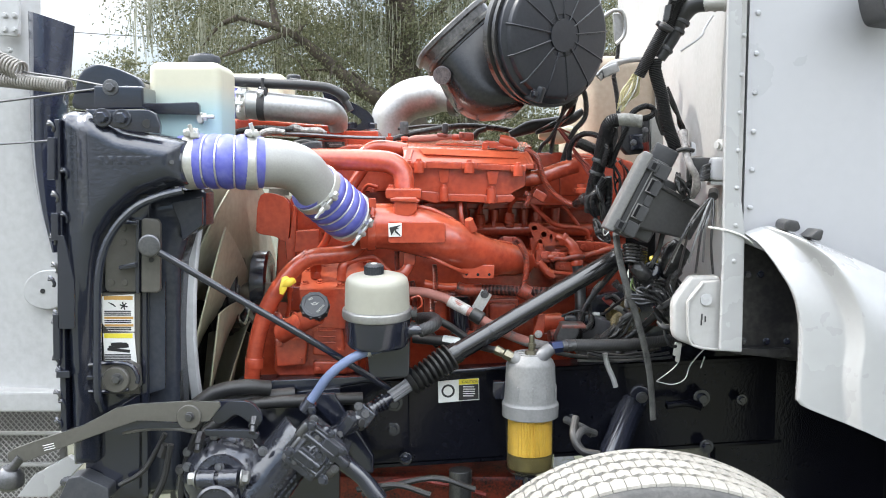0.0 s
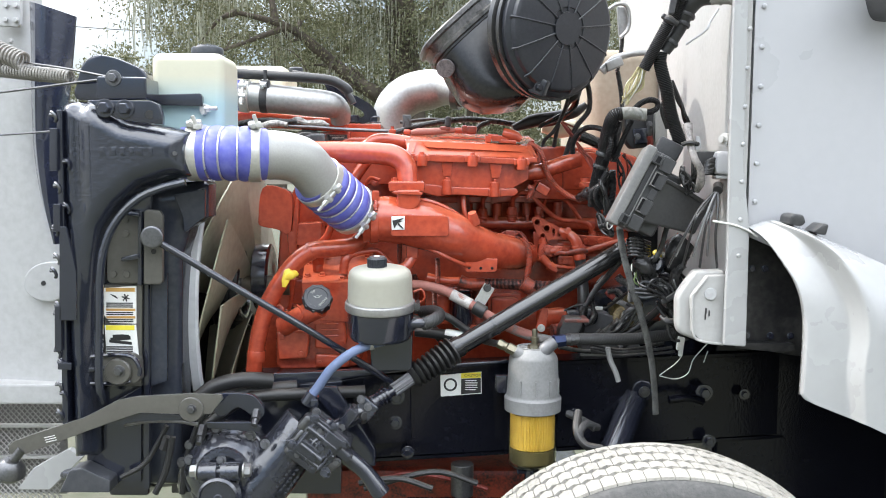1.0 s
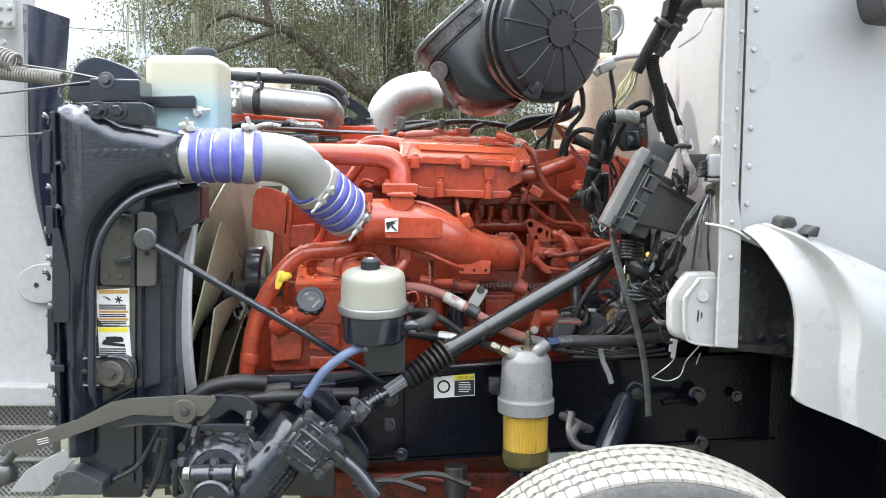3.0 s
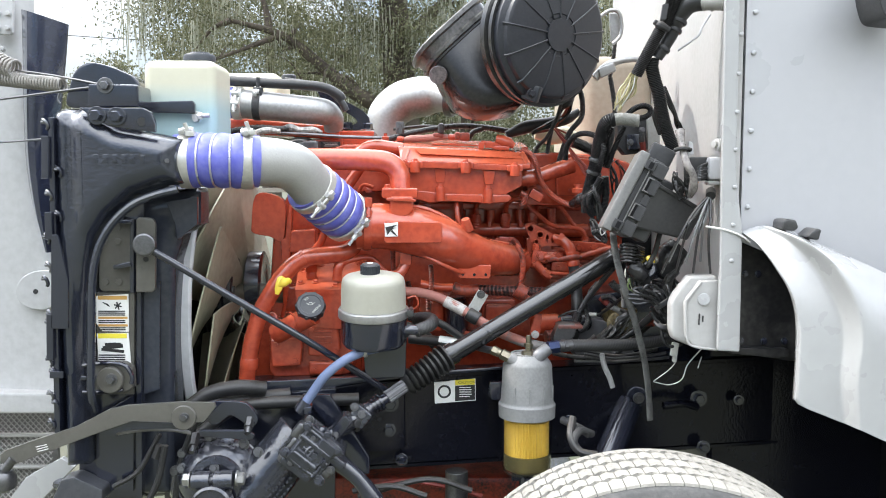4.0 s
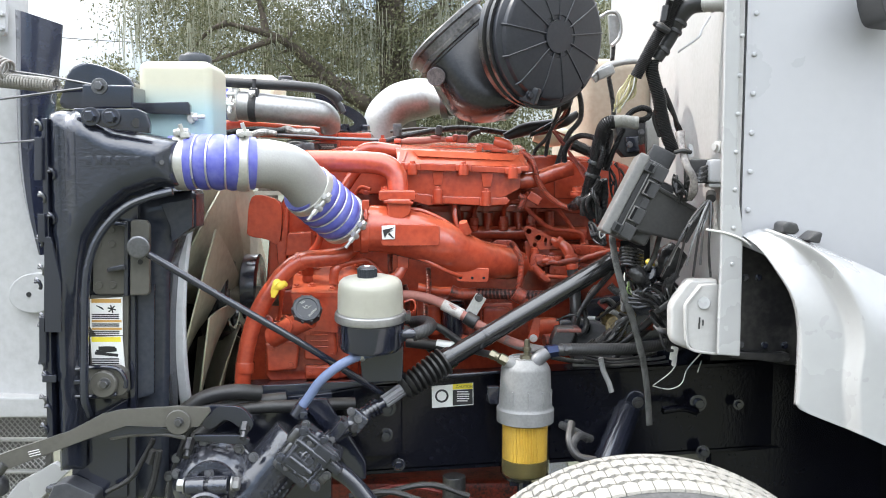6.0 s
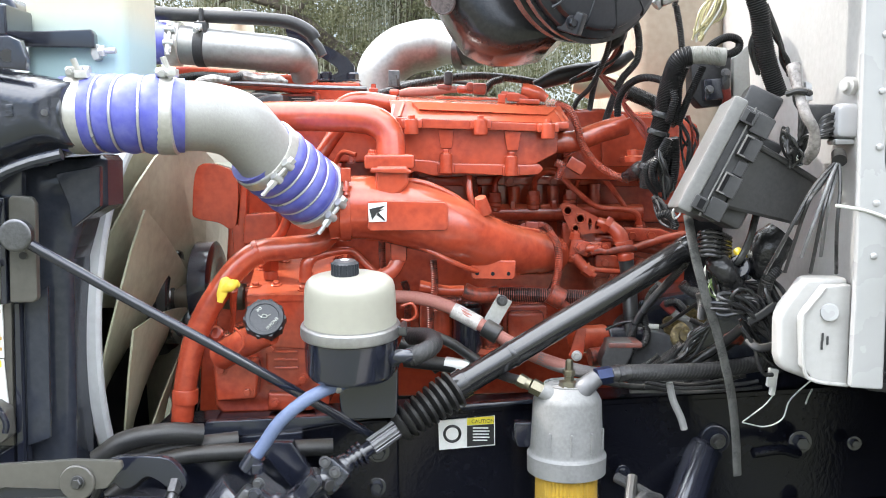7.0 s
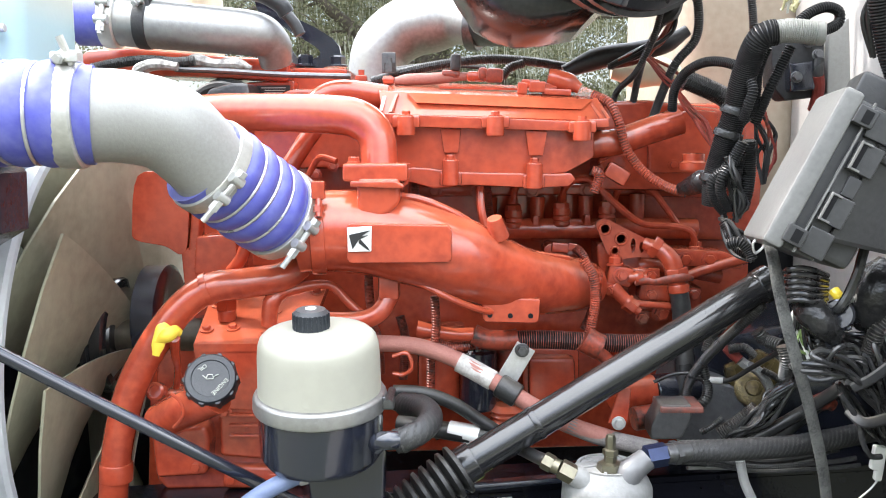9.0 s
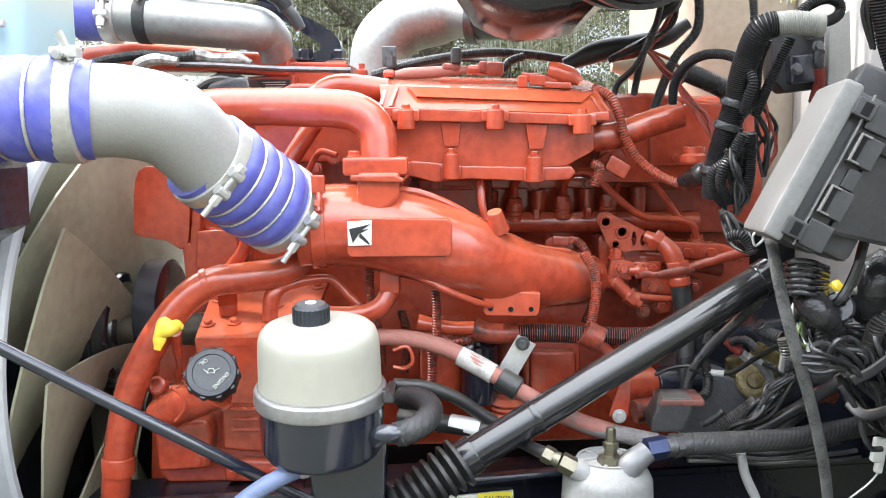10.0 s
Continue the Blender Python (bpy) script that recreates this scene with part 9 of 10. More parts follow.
main = thing("main_wiring_loom", (0.608, 2.45, 2.074), "thick grey-black wiring looms taped together at the firewall", "wiring loom")
bm = B()
tube(bm, [(0.764, 2.4, 2.149), (0.735, 2.41, 2.149), (0.697, 2.43, 2.152)], 0.0225, 20)
for c in ((0.744, 2.405, 2.149), (0.722, 2.42, 2.15), (0.703, 2.428, 2.152)):
    hoop(bm, c, (-1, 0.15, 0), [(0.0215, -0.004), (0.0245, -0.003), (0.0245, 0.003), (0.0215, 0.004)], 28)
part("metal_conduit", bm, CAST_ALU, main, "grey metal conduit end")
bm = B()
tube(bm, [(0.7, 2.43, 2.152), (0.673, 2.44, 2.151), (0.652, 2.45, 2.134), (0.638, 2.46, 2.106), (0.629, 2.465, 2.077), (0.609, 2.47, 2.039), (0.592, 2.475, 2.012)], [0.0235, 0.026, 0.0255, 0.023, 0.0185, 0.017, 0.016], 18)
part("taped_elbow", bm, RUBBER, main)
for c, ax, r in (((0.641, 2.46, 2.108), (0.4, 0, 0.9), 0.0265), ((0.633, 2.464, 2.085), (0.4, 0, 0.9), 0.0225), ((0.608, 2.47, 2.036), (0.6, 0, 0.8), 0.0195)):
    bm = B()
    hoop(bm, c, ax, [(r - 0.006, -0.005), (r, -0.005), (r + 0.001, 0), (r, 0.005), (r - 0.006, 0.005)], 28)
    part("cable_tie", bm, BLACK_PLASTIC, main)
for q, r, m in (([(0.631, 2.43, 2.17), (0.619, 2.44, 2.132), (0.607, 2.445, 2.103), (0.589, 2.45, 2.074), (0.565, 2.46, 2.026), (0.538, 2.48, 1.965)], 0.0165, RUBBER_GREY), ([(0.582, 2.475, 2.012), (0.581, 2.48, 1.985), (0.591, 2.485, 1.95), (0.603, 2.49, 1.917), (0.614, 2.5, 1.873), (0.631, 2.51, 1.821), (0.656, 2.52, 1.766)], 0.0185, RUBBER_GREY), ([(0.607, 2.4, 2.158), (0.605, 2.42, 2.139), (0.6, 2.43, 2.111)], 0.010, RUBBER)):
    bm = B()
    loom(bm, q, r, 0.0062, 0.10, 14)
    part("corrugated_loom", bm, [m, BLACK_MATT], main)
bm = B()
tube(bm, [(0.58, 2.44, 2.096), (0.588, 2.425, 2.09), (0.612, 2.43, 2.079)], [0.007, 0.011, 0.008], 10)
block(bm, (0.579, 2.43, 2.096), (0.020, 0.014, 0.014), (0, 30, 0), 0.004)
part("tie_head", bm, BLACK_PLASTIC, main)
bm = B()
prism(bm, [(0.587, 2.4, 2.141)[::2], (0.603, 2.4, 2.142)[::2], (0.596, 2.4, 2.1)[::2], (0.581, 2.4, 2.1)[::2]], 2.40, 2.412, 0.002)
part("strap_bracket", bm, BLACK_PLASTIC, main)
bundle(main, [(0.579, 2.5, 1.979), (0.607, 2.515, 1.914), (0.604, 2.52, 1.864), (0.619, 2.53, 1.808)], 4, 0.006, 0.003, [RUBBER], 3)
bundle(main, [(0.627, 2.52, 1.937), (0.649, 2.53, 1.887), (0.673, 2.54, 1.843), (0.686, 2.55, 1.809)], 5, 0.010, 0.0032, [RUBBER, RUBBER_GREY], 31)
bm = B()
tube(bm, [(0.64, 2.44, 2.027), (0.68, 2.4, 2.058), (0.69, 2.4, 2.08), (0.711, 2.4, 2.114)], 0.003, 8)
part("bent_wire", bm, GREY_PAINT, main, "bent grey wire on the firewall")
cut = thing("cut_wires", (0.521, 2.53, 1.925), "frayed end of pale yellow wires from a loom", "wires")
rngw = random.Random(21)
for k in range(20):
    bm = B()
    a = V((0.543, 2.52, 1.975)) + V((rngw.uniform(-0.016, 0.016), rngw.uniform(-0.01, 0.01), 0))
    m = V((0.524, 2.53, 1.929)) + V((rngw.uniform(-0.022, 0.022), rngw.uniform(-0.02, 0.015), rngw.uniform(-0.01, 0.01)))
    b = V((0.504, 2.55, 1.884)) + V((rngw.uniform(-0.010, 0.010), rngw.uniform(-0.01, 0.01), rngw.uniform(-0.012, 0.012)))
    tube(bm, [a, m, b], 0.0020, 6, 8)
    part("wire", bm, WIRE_YEL if k % 4 else WIRE_WHITE, cut)

TAPE = mat("crumpled glossy black tape", (0.016, 0.016, 0.017), (0.04, 0.04, 0.04), rough=0.16, big=30, fine=90, bump=1.0, bump_scale=90)
side = thing("capped_loom", (0.5, 2.618, 1.795), "thick corrugated loom with a bleached grey open end", "wiring loom")
bm = B()
loom(bm, [(0.568, 2.612, 1.851), (0.55, 2.615, 1.854), (0.53, 2.618, 1.856), (0.508, 2.62, 1.854)], 0.0185, 0.0045, 0.06, 16)
part("bleached_end", bm, GREY_LOOM, side, "bleached grey end of the loom")
bm = B()
hoop(bm, (0.567, 2.612, 1.851), (1, -0.15, -0.05), [(0.0135, 0), (0.0185, 0), (0.0185, 0.010), (0.0165, 0.012), (0.0135, 0.012)], 24)
part("end_lip", bm, GREY_LOOM, side)
bm = B()
for k in range(6):
    o = V((0, 0.007 * math.cos(k), 0.007 * math.sin(k)))
    cyl(bm, V((0.562, 2.612, 1.852)) + o, V((0.572, 2.608, 1.85)) + o * 1.3, 0.0022, seg=6)
part("wire_ends", bm, WIRE_GREY, side)
bm = B()
loom(bm, [(0.51, 2.62, 1.854), (0.494, 2.622, 1.851), (0.485, 2.63, 1.84), (0.48, 2.65, 1.815), (0.475, 2.67, 1.779), (0.473, 2.69, 1.736), (0.468, 2.71, 1.7), (0.463, 2.73, 1.663), (0.457, 2.74, 1.625), (0.459, 2.75, 1.583)], 0.0205, 0.0048, 0.075, 14)
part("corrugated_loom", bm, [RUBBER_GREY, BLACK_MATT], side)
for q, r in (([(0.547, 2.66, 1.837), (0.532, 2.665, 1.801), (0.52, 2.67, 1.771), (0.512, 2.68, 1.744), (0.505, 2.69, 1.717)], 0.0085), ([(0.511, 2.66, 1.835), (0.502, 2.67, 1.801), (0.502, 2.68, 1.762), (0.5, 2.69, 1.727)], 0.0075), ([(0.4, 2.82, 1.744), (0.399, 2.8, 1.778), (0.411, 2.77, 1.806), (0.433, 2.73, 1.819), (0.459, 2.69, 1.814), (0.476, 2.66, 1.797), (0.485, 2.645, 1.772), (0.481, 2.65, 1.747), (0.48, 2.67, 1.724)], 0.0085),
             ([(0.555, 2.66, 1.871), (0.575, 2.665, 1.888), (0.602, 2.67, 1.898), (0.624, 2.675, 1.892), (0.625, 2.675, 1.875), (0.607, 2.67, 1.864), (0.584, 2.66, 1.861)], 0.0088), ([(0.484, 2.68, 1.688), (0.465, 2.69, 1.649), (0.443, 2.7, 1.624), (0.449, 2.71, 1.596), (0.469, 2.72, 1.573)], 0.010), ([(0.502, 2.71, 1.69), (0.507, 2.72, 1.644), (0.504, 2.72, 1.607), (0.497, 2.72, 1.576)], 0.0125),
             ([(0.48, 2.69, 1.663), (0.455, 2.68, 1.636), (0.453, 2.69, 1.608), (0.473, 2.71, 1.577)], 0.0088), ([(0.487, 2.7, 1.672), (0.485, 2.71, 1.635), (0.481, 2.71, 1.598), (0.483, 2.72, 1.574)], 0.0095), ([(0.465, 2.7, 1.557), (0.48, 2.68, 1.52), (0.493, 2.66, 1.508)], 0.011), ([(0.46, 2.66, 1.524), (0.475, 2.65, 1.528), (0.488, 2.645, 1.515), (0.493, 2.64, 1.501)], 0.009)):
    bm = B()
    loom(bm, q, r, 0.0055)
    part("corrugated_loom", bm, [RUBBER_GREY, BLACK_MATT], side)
for p, ax, r in (((0.473, 2.69, 1.736), (0.35, -0.1, 1), 0.0245), ((0.468, 2.71, 1.7), (0.3, -0.1, 1), 0.024), ((0.457, 2.74, 1.625), (0.25, 0, 1), 0.0255)):
    bm = B()
    hoop(bm, p, ax, [(r - 0.005, -0.007), (r, -0.006), (r + 0.001, 0), (r, 0.006), (r - 0.005, 0.007)], 28)
    part("tape_band", bm, TAPE, side)
bundle(side, [(0.467, 2.72, 1.564), (0.476, 2.7, 1.543), (0.487, 2.68, 1.522), (0.497, 2.66, 1.501)], 12, 0.016, 0.0032, [RUBBER, RUBBER, WIRE_GREY], 7)
bundle(side, [(0.527, 2.76, 1.728), (0.54, 2.77, 1.69), (0.544, 2.77, 1.657), (0.548, 2.77, 1.618)], 5, 0.010, 0.003, [RUBBER, RUBBER_GREY], 9)
bundle(side, [(0.564, 2.84, 1.74), (0.582, 2.85, 1.701), (0.585, 2.85, 1.67), (0.577, 2.85, 1.63)], 6, 0.014, 0.003, [RED_DULL, WIRE_RED, RUBBER], 11)
bundle(side, [(0.413, 2.86, 1.782), (0.44, 2.86, 1.749), (0.463, 2.85, 1.716), (0.482, 2.84, 1.676)], 7, 0.008, 0.0028, [RED_DULL, WIRE_RED], 8)
bundle(side, [(0.461, 2.68, 1.663), (0.476, 2.68, 1.627), (0.485, 2.69, 1.59), (0.484, 2.7, 1.561)], 8, 0.014, 0.003, [RUBBER, WIRE_GREY, RUBBER], 10)

term = thing("terminal_block", (0.603, 2.75, 1.766), "black battery terminal block with bolts and a red cable", "terminal block")
bm = B()
prism(bm, [(0.544, 1.861), (0.633, 1.871), (0.635, 1.763), (0.57, 1.756), (0.549, 1.78)], 2.745, 2.80, 0.006)
part("plate", bm, BLACK_PLASTIC, term)
bm = B()
prism(bm, [(0.567, 1.817), (0.611, 1.82), (0.612, 1.773), (0.571, 1.769)], 2.72, 2.75, 0.005)
part("insulator", bm, BLACK, term)
for p, r in (((0.579, 2.72, 1.793), 0.010), ((0.604, 2.74, 1.851), 0.009), ((0.616, 2.73, 1.83), 0.010)):
    bolt(term, p, (0, -1, 0.1), r * 0.75, DARK_STEEL, 1.3)
bm = B()
tube(bm, [(0.614, 2.72, 1.823), (0.614, 2.72, 1.799), (0.619, 2.73, 1.773)], 0.0085, 10)
part("lug_sleeve", bm, RUBBER_GREY, term)
bm = B()
tube(bm, [(0.614, 2.72, 1.796), (0.62, 2.73, 1.773), (0.62, 2.75, 1.741)], 0.0095, 10)
part("red_cable", bm, WIRE_RED, term)
bm = B()
prism(bm, [(0.632, 1.863), (0.665, 1.892), (0.674, 1.766), (0.634, 1.762)], 2.73, 2.75, 0.004)
part("grey_bracket", bm, CAST_ALU, term)

conn = thing("firewall_connector", (0.701, 2.406, 1.682), "grey multi-pin connector with black wires on the firewall", "connector")
bm = B()
span(bm, (0.674, 2.425, 1.744), (0.746, 2.473, 1.68), 0.006)
part("shell", bm, GREY_PLASTIC, conn)
bm = B()
span(bm, (0.718, 2.397, 1.744), (0.767, 2.473, 1.681), 0.012)
part("pale_flange", bm, GREY_PAINT, conn)
bm = B()
span(bm, (0.72, 2.406, 1.68), (0.765, 2.445, 1.669), 0.004)
part("pale_clip", bm, WHITE, conn)
for k in range(9):
    a, b = V((0.719, 2.411, 1.726)), V((0.688, 2.425, 1.669))
    bm = B()
    tube(bm, [a + V((0, 0.003 * (k % 3), -0.0045 * k)), a.lerp(b, 0.4) + V((-0.012, -0.010, 0.012 - 0.004 * k)), a.lerp(b, 0.8) + V((-0.008 - 0.002 * k, 0, 0.004)), V((0.661, 2.445, 1.669)) + V((0.006 * (k % 4), 0.004 * k, -0.012 * (k % 3)))], 0.0036, 8)
    part("wire", bm, (RUBBER, WIRE_GREY)[k % 2], conn)
bm = B()
tube(bm, [(0.646, 2.425, 1.814), (0.648, 2.406, 1.77), (0.656, 2.387, 1.725), (0.673, 2.387, 1.694), (0.68, 2.406, 1.661), (0.68, 2.435, 1.638)], [0.013, 0.009, 0.010, 0.0095, 0.012, 0.008], 12)
part("clear_sleeve", bm, mat("milky grey sleeve", (0.26, 0.24, 0.225), (0.12, 0.11, 0.105), rough=0.25, big=60, fine=150, mix=1.0, bump=0.5), conn)
bundle(conn, [(0.639, 2.435, 1.698), (0.65, 2.435, 1.671), (0.665, 2.445, 1.654), (0.659, 2.454, 1.632)], 12, 0.018, 0.003, [RUBBER, WIRE_GREY, RUBBER], 16)
bundle(conn, [(0.652, 2.435, 1.803), (0.659, 2.425, 1.759), (0.668, 2.425, 1.71), (0.667, 2.435, 1.671)], 6, 0.008, 0.0032, [RUBBER, WIRE_GREY], 15)
bm = B()
tube(bm, [(0.629, 2.406, 1.761), (0.645, 2.387, 1.766), (0.668, 2.397, 1.761)], 0.006, 8)
part("cable_tie", bm, RUBBER_GREY, conn)
bm = B()
prism(bm, [(0.669, 2.425, 1.786)[::2], (0.682, 2.425, 1.781)[::2], (0.685, 2.425, 1.751)[::2], (0.67, 2.425, 1.746)[::2]], 2.424, 2.434, 0.003)
part("grey_ear", bm, GREY_PAINT, conn)

tail = thing("grey_wire_fan", (0.698, 2.387, 1.532), "fan of grey wires hanging from a firewall grommet", "wires")
for k in range(7):
    bm = B()
    tube(bm, [V((0.724, 2.397, 1.645)), V((0.696, 2.377, 1.593)) + V((0.008 * (k - 3), 0.006 * (k % 3), 0)), V((0.671, 2.368, 1.518)) + V((0.014 * (k - 3), 0.008 * (k % 2), 0.02 * (k % 3))), V((0.666, 2.406, 1.432)) + V((0.022 * (k - 3), 0.01 * (k % 3), 0.03 * (k % 2)))], 0.0034, 7, 8)
    part("wire", bm, (RUBBER_GREY, mat("grey wire", (0.20, 0.20, 0.20), rough=0.5, bump=0.0))[k % 2], tail)
bm = B()
cyl(bm, (0.727, 2.406, 1.652), (0.721, 2.387, 1.64), 0.013)
part("grommet", bm, RUBBER, tail)

# tangle under the fuse box
tangle = thing("tangled_looms", (0.615, 2.62, 1.351), "tangle of black wires and looms under the fuse box", "wiring loom")
for k in range(6):
    bm = B()
    dz = V((0.0005 * (k % 2), 0, -0.0095 * k))
    tube(bm, [V((0.532, 2.6, 1.488)) + dz, V((0.527, 2.572, 1.495)) + dz, V((0.541, 2.56, 1.499)) + dz, V((0.562, 2.562, 1.495)) + dz, V((0.596, 2.6, 1.482)) + dz * 0.8], 0.0048, 10)
    part("wire_wrap", bm, WIRE_GREY, tangle)
bm = B()
tube(bm, [(0.561, 2.6, 1.44), (0.569, 2.585, 1.428), (0.582, 2.575, 1.414), (0.606, 2.58, 1.388)], [0.020, 0.027, 0.025, 0.016], 14)
part("tape_wrap", bm, TAPE, tangle, "crumpled glossy tape")
bm = B()
tube(bm, [(0.701, 2.6, 1.489), (0.675, 2.6, 1.459), (0.67, 2.61, 1.421), (0.68, 2.62, 1.395)], [0.034, 0.042, 0.036, 0.02], 14)
part("tape_wrap", bm, TAPE, tangle, "crumpled glossy tape")
GREEN_WIRE = mat("green wire", (0.16, 0.24, 0.07), rough=0.4, bump=0)
YELLOW_CLIP = mat("yellow plastic clip", (0.62, 0.50, 0.03), (0.5, 0.4, 0.03), rough=0.4)
bundle(tangle, [(0.553, 2.61, 1.433), (0.553, 2.6, 1.409), (0.559, 2.6, 1.38), (0.576, 2.6, 1.351)], 7, 0.010, 0.0028, [GREEN_WIRE, WIRE_GREY, WIRE_GREY, WIRE_WHITE], 41)
bundle(tangle, [(0.574, 2.62, 1.419), (0.583, 2.61, 1.378), (0.6, 2.6, 1.346), (0.629, 2.6, 1.322)], 8, 0.014, 0.0032, [RUBBER, WIRE_GREY], 42)
bundle(tangle, [(0.605, 2.57, 1.368), (0.633, 2.57, 1.345), (0.663, 2.58, 1.309), (0.699, 2.6, 1.255), (0.724, 2.62, 1.209)], 12, 0.020, 0.0040, [WIRE_GREY, RUBBER, WIRE_GREY], 43)
bundle(tangle, [(0.634, 2.62, 1.385), (0.663, 2.62, 1.366), (0.688, 2.63, 1.334), (0.724, 2.65, 1.28)], 10, 0.020, 0.0036, [RUBBER, RUBBER, WIRE_GREY], 44)
bundle(tangle, [(0.625, 2.6, 1.308), (0.65, 2.61, 1.271), (0.694, 2.63, 1.225), (0.724, 2.64, 1.192)], 7, 0.012, 0.0038, [WIRE_GREY, RUBBER], 45)
bundle(tangle, [(0.68, 2.62, 1.395), (0.687, 2.6, 1.361), (0.699, 2.6, 1.313), (0.726, 2.62, 1.249)], 10, 0.028, 0.0040, [RUBBER, WIRE_GREY, RUBBER], 46)
for q in ([(0.612, 2.56, 1.333), (0.582, 2.555, 1.34), (0.557, 2.555, 1.342), (0.54, 2.556, 1.343), (0.532, 2.558, 1.348), (0.539, 2.556, 1.354), (0.562, 2.55, 1.354), (0.593, 2.55, 1.351), (0.628, 2.555, 1.334), (0.656, 2.565, 1.304)], [(0.598, 2.55, 1.35), (0.571, 2.546, 1.361), (0.559, 2.55, 1.368), (0.572, 2.55, 1.375), (0.595, 2.545, 1.369), (0.625, 2.55, 1.35), (0.663, 2.57, 1.302)], [(0.593, 2.565, 1.336), (0.584, 2.545, 1.365), (0.594, 2.54, 1.382), (0.618, 2.55, 1.382), (0.633, 2.56, 1.368), (0.631, 2.57, 1.352), (0.614, 2.58, 1.352)],
          [(0.643, 2.57, 1.331), (0.607, 2.56, 1.333), (0.576, 2.56, 1.327), (0.559, 2.565, 1.331), (0.558, 2.57, 1.341), (0.579, 2.57, 1.346)], [(0.613, 2.57, 1.302), (0.64, 2.57, 1.264), (0.651, 2.57, 1.226), (0.666, 2.575, 1.202), (0.685, 2.58, 1.199)], [(0.602, 2.58, 1.429), (0.604, 2.565, 1.439), (0.614, 2.56, 1.461), (0.623, 2.555, 1.491), (0.628, 2.555, 1.514), (0.634, 2.56, 1.531)]):
    bm = B()
    tube(bm, q, 0.0046 if q[-1][2] < 1.5 else 0.0075, 9)
    part("wire_loop", bm, WIRE_GREY, tangle)
for q, r in (([(0.583, 2.61, 1.392), (0.588, 2.6, 1.375), (0.595, 2.6, 1.356)], 0.0095), ([(0.688, 2.58, 1.422), (0.669, 2.58, 1.399), (0.666, 2.59, 1.373), (0.667, 2.6, 1.352)], 0.014), ([(0.525, 2.7, 1.373), (0.539, 2.7, 1.358), (0.559, 2.68, 1.352)], 0.012), ([(0.548, 2.64, 1.361), (0.554, 2.64, 1.336), (0.559, 2.66, 1.306)], 0.011)):
    bm = B()
    loom(bm, q, r, 0.006)
    part("corrugated_loom", bm, RUBBER_GREY, tangle)
for q in ([(0.616, 2.62, 1.455), (0.621, 2.61, 1.446), (0.633, 2.61, 1.437)], [(0.645, 2.62, 1.433), (0.652, 2.61, 1.426), (0.657, 2.62, 1.409)]):
    bm = B()
    tube(bm, q, 0.0085, 10)
    part("yellow_clip", bm, YELLOW_CLIP, tangle)
bm = B()
lathe(bm, (0.606, 2.575, 1.425), (-0.5, -0.8, 0.2), [(0.024, -0.05), (0.024, 0), (0.021, 0.004), (0.012, 0.004), (0.011, -0.004)], 24)
part("round_connector", bm, BLACK, tangle)
bm = B()
loom(bm, [(0.64, 2.6, 1.449), (0.647, 2.59, 1.449), (0.658, 2.59, 1.444)], 0.013, 0.006)
part("pale_loom_end", bm, GREY_LOOM, tangle)
for q in ([(0.626, 2.56, 1.314), (0.648, 2.55, 1.33), (0.674, 2.55, 1.35)], [(0.63, 2.58, 1.274), (0.647, 2.56, 1.26), (0.688, 2.57, 1.264)]):
    bm = B()
    tube(bm, q, 0.0085, 8, squash=0.45)
    part("cable_tie", bm, BLACK_PLASTIC, tangle)
strap = thing("ground_strap", (0.566, 2.54, 1.232), "grey woven strap hanging past the steering shaft", "strap")
bm = B()
tube(bm, [(0.507, 2.6, 1.527), (0.504, 2.57, 1.503), (0.508, 2.555, 1.464), (0.52, 2.55, 1.414), (0.538, 2.552, 1.356), (0.562, 2.57, 1.297), (0.582, 2.58, 1.236), (0.599, 2.59, 1.179), (0.612, 2.6, 1.123), (0.623, 2.61, 1.053), (0.632, 2.62, 0.97)], 0.0102, 12, squash=0.4)
part("strap", bm, mat("grey woven strap", (0.12, 0.12, 0.112), (0.035, 0.035, 0.034), rough=0.55, big=40, fine=300, mix=1.0, bump=0.9, bump_scale=420), strap, "", 80)
hang = thing("hanging_white_wires", (0.662, 2.62, 1.159), "thin white loose wires with a plug below the cab mount", "wires")
for q in ([(0.709, 2.63, 1.147), (0.689, 2.63, 1.121), (0.639, 2.62, 1.087)], [(0.639, 2.62, 1.086), (0.687, 2.62, 1.077), (0.723, 2.62, 1.093), (0.736, 2.62, 1.13), (0.745, 2.6, 1.156), (0.76, 2.56, 1.195)], [(0.764, 2.6, 1.131), (0.768, 2.6, 1.145), (0.768, 2.58, 1.168)]):
    bm = B()
    tube(bm, q, 0.0015, 6, 8)
    part("wire", bm, WIRE_WHITE, hang)
bm = B()
block(bm, (0.699, 2.62, 1.183), (0.020, 0.014, 0.040), (0, 8, 0), 0.003)
block(bm, (0.701, 2.62, 1.16), (0.012, 0.012, 0.030), (0, 8, 0), 0.003)
part("plug", bm, WIRE_WHITE, hang)

# cables rising behind the engine
rise = thing("rising_cables", (0.431, 3, 1.829), "brown-black cables and looms rising behind the valve cover", "cables")
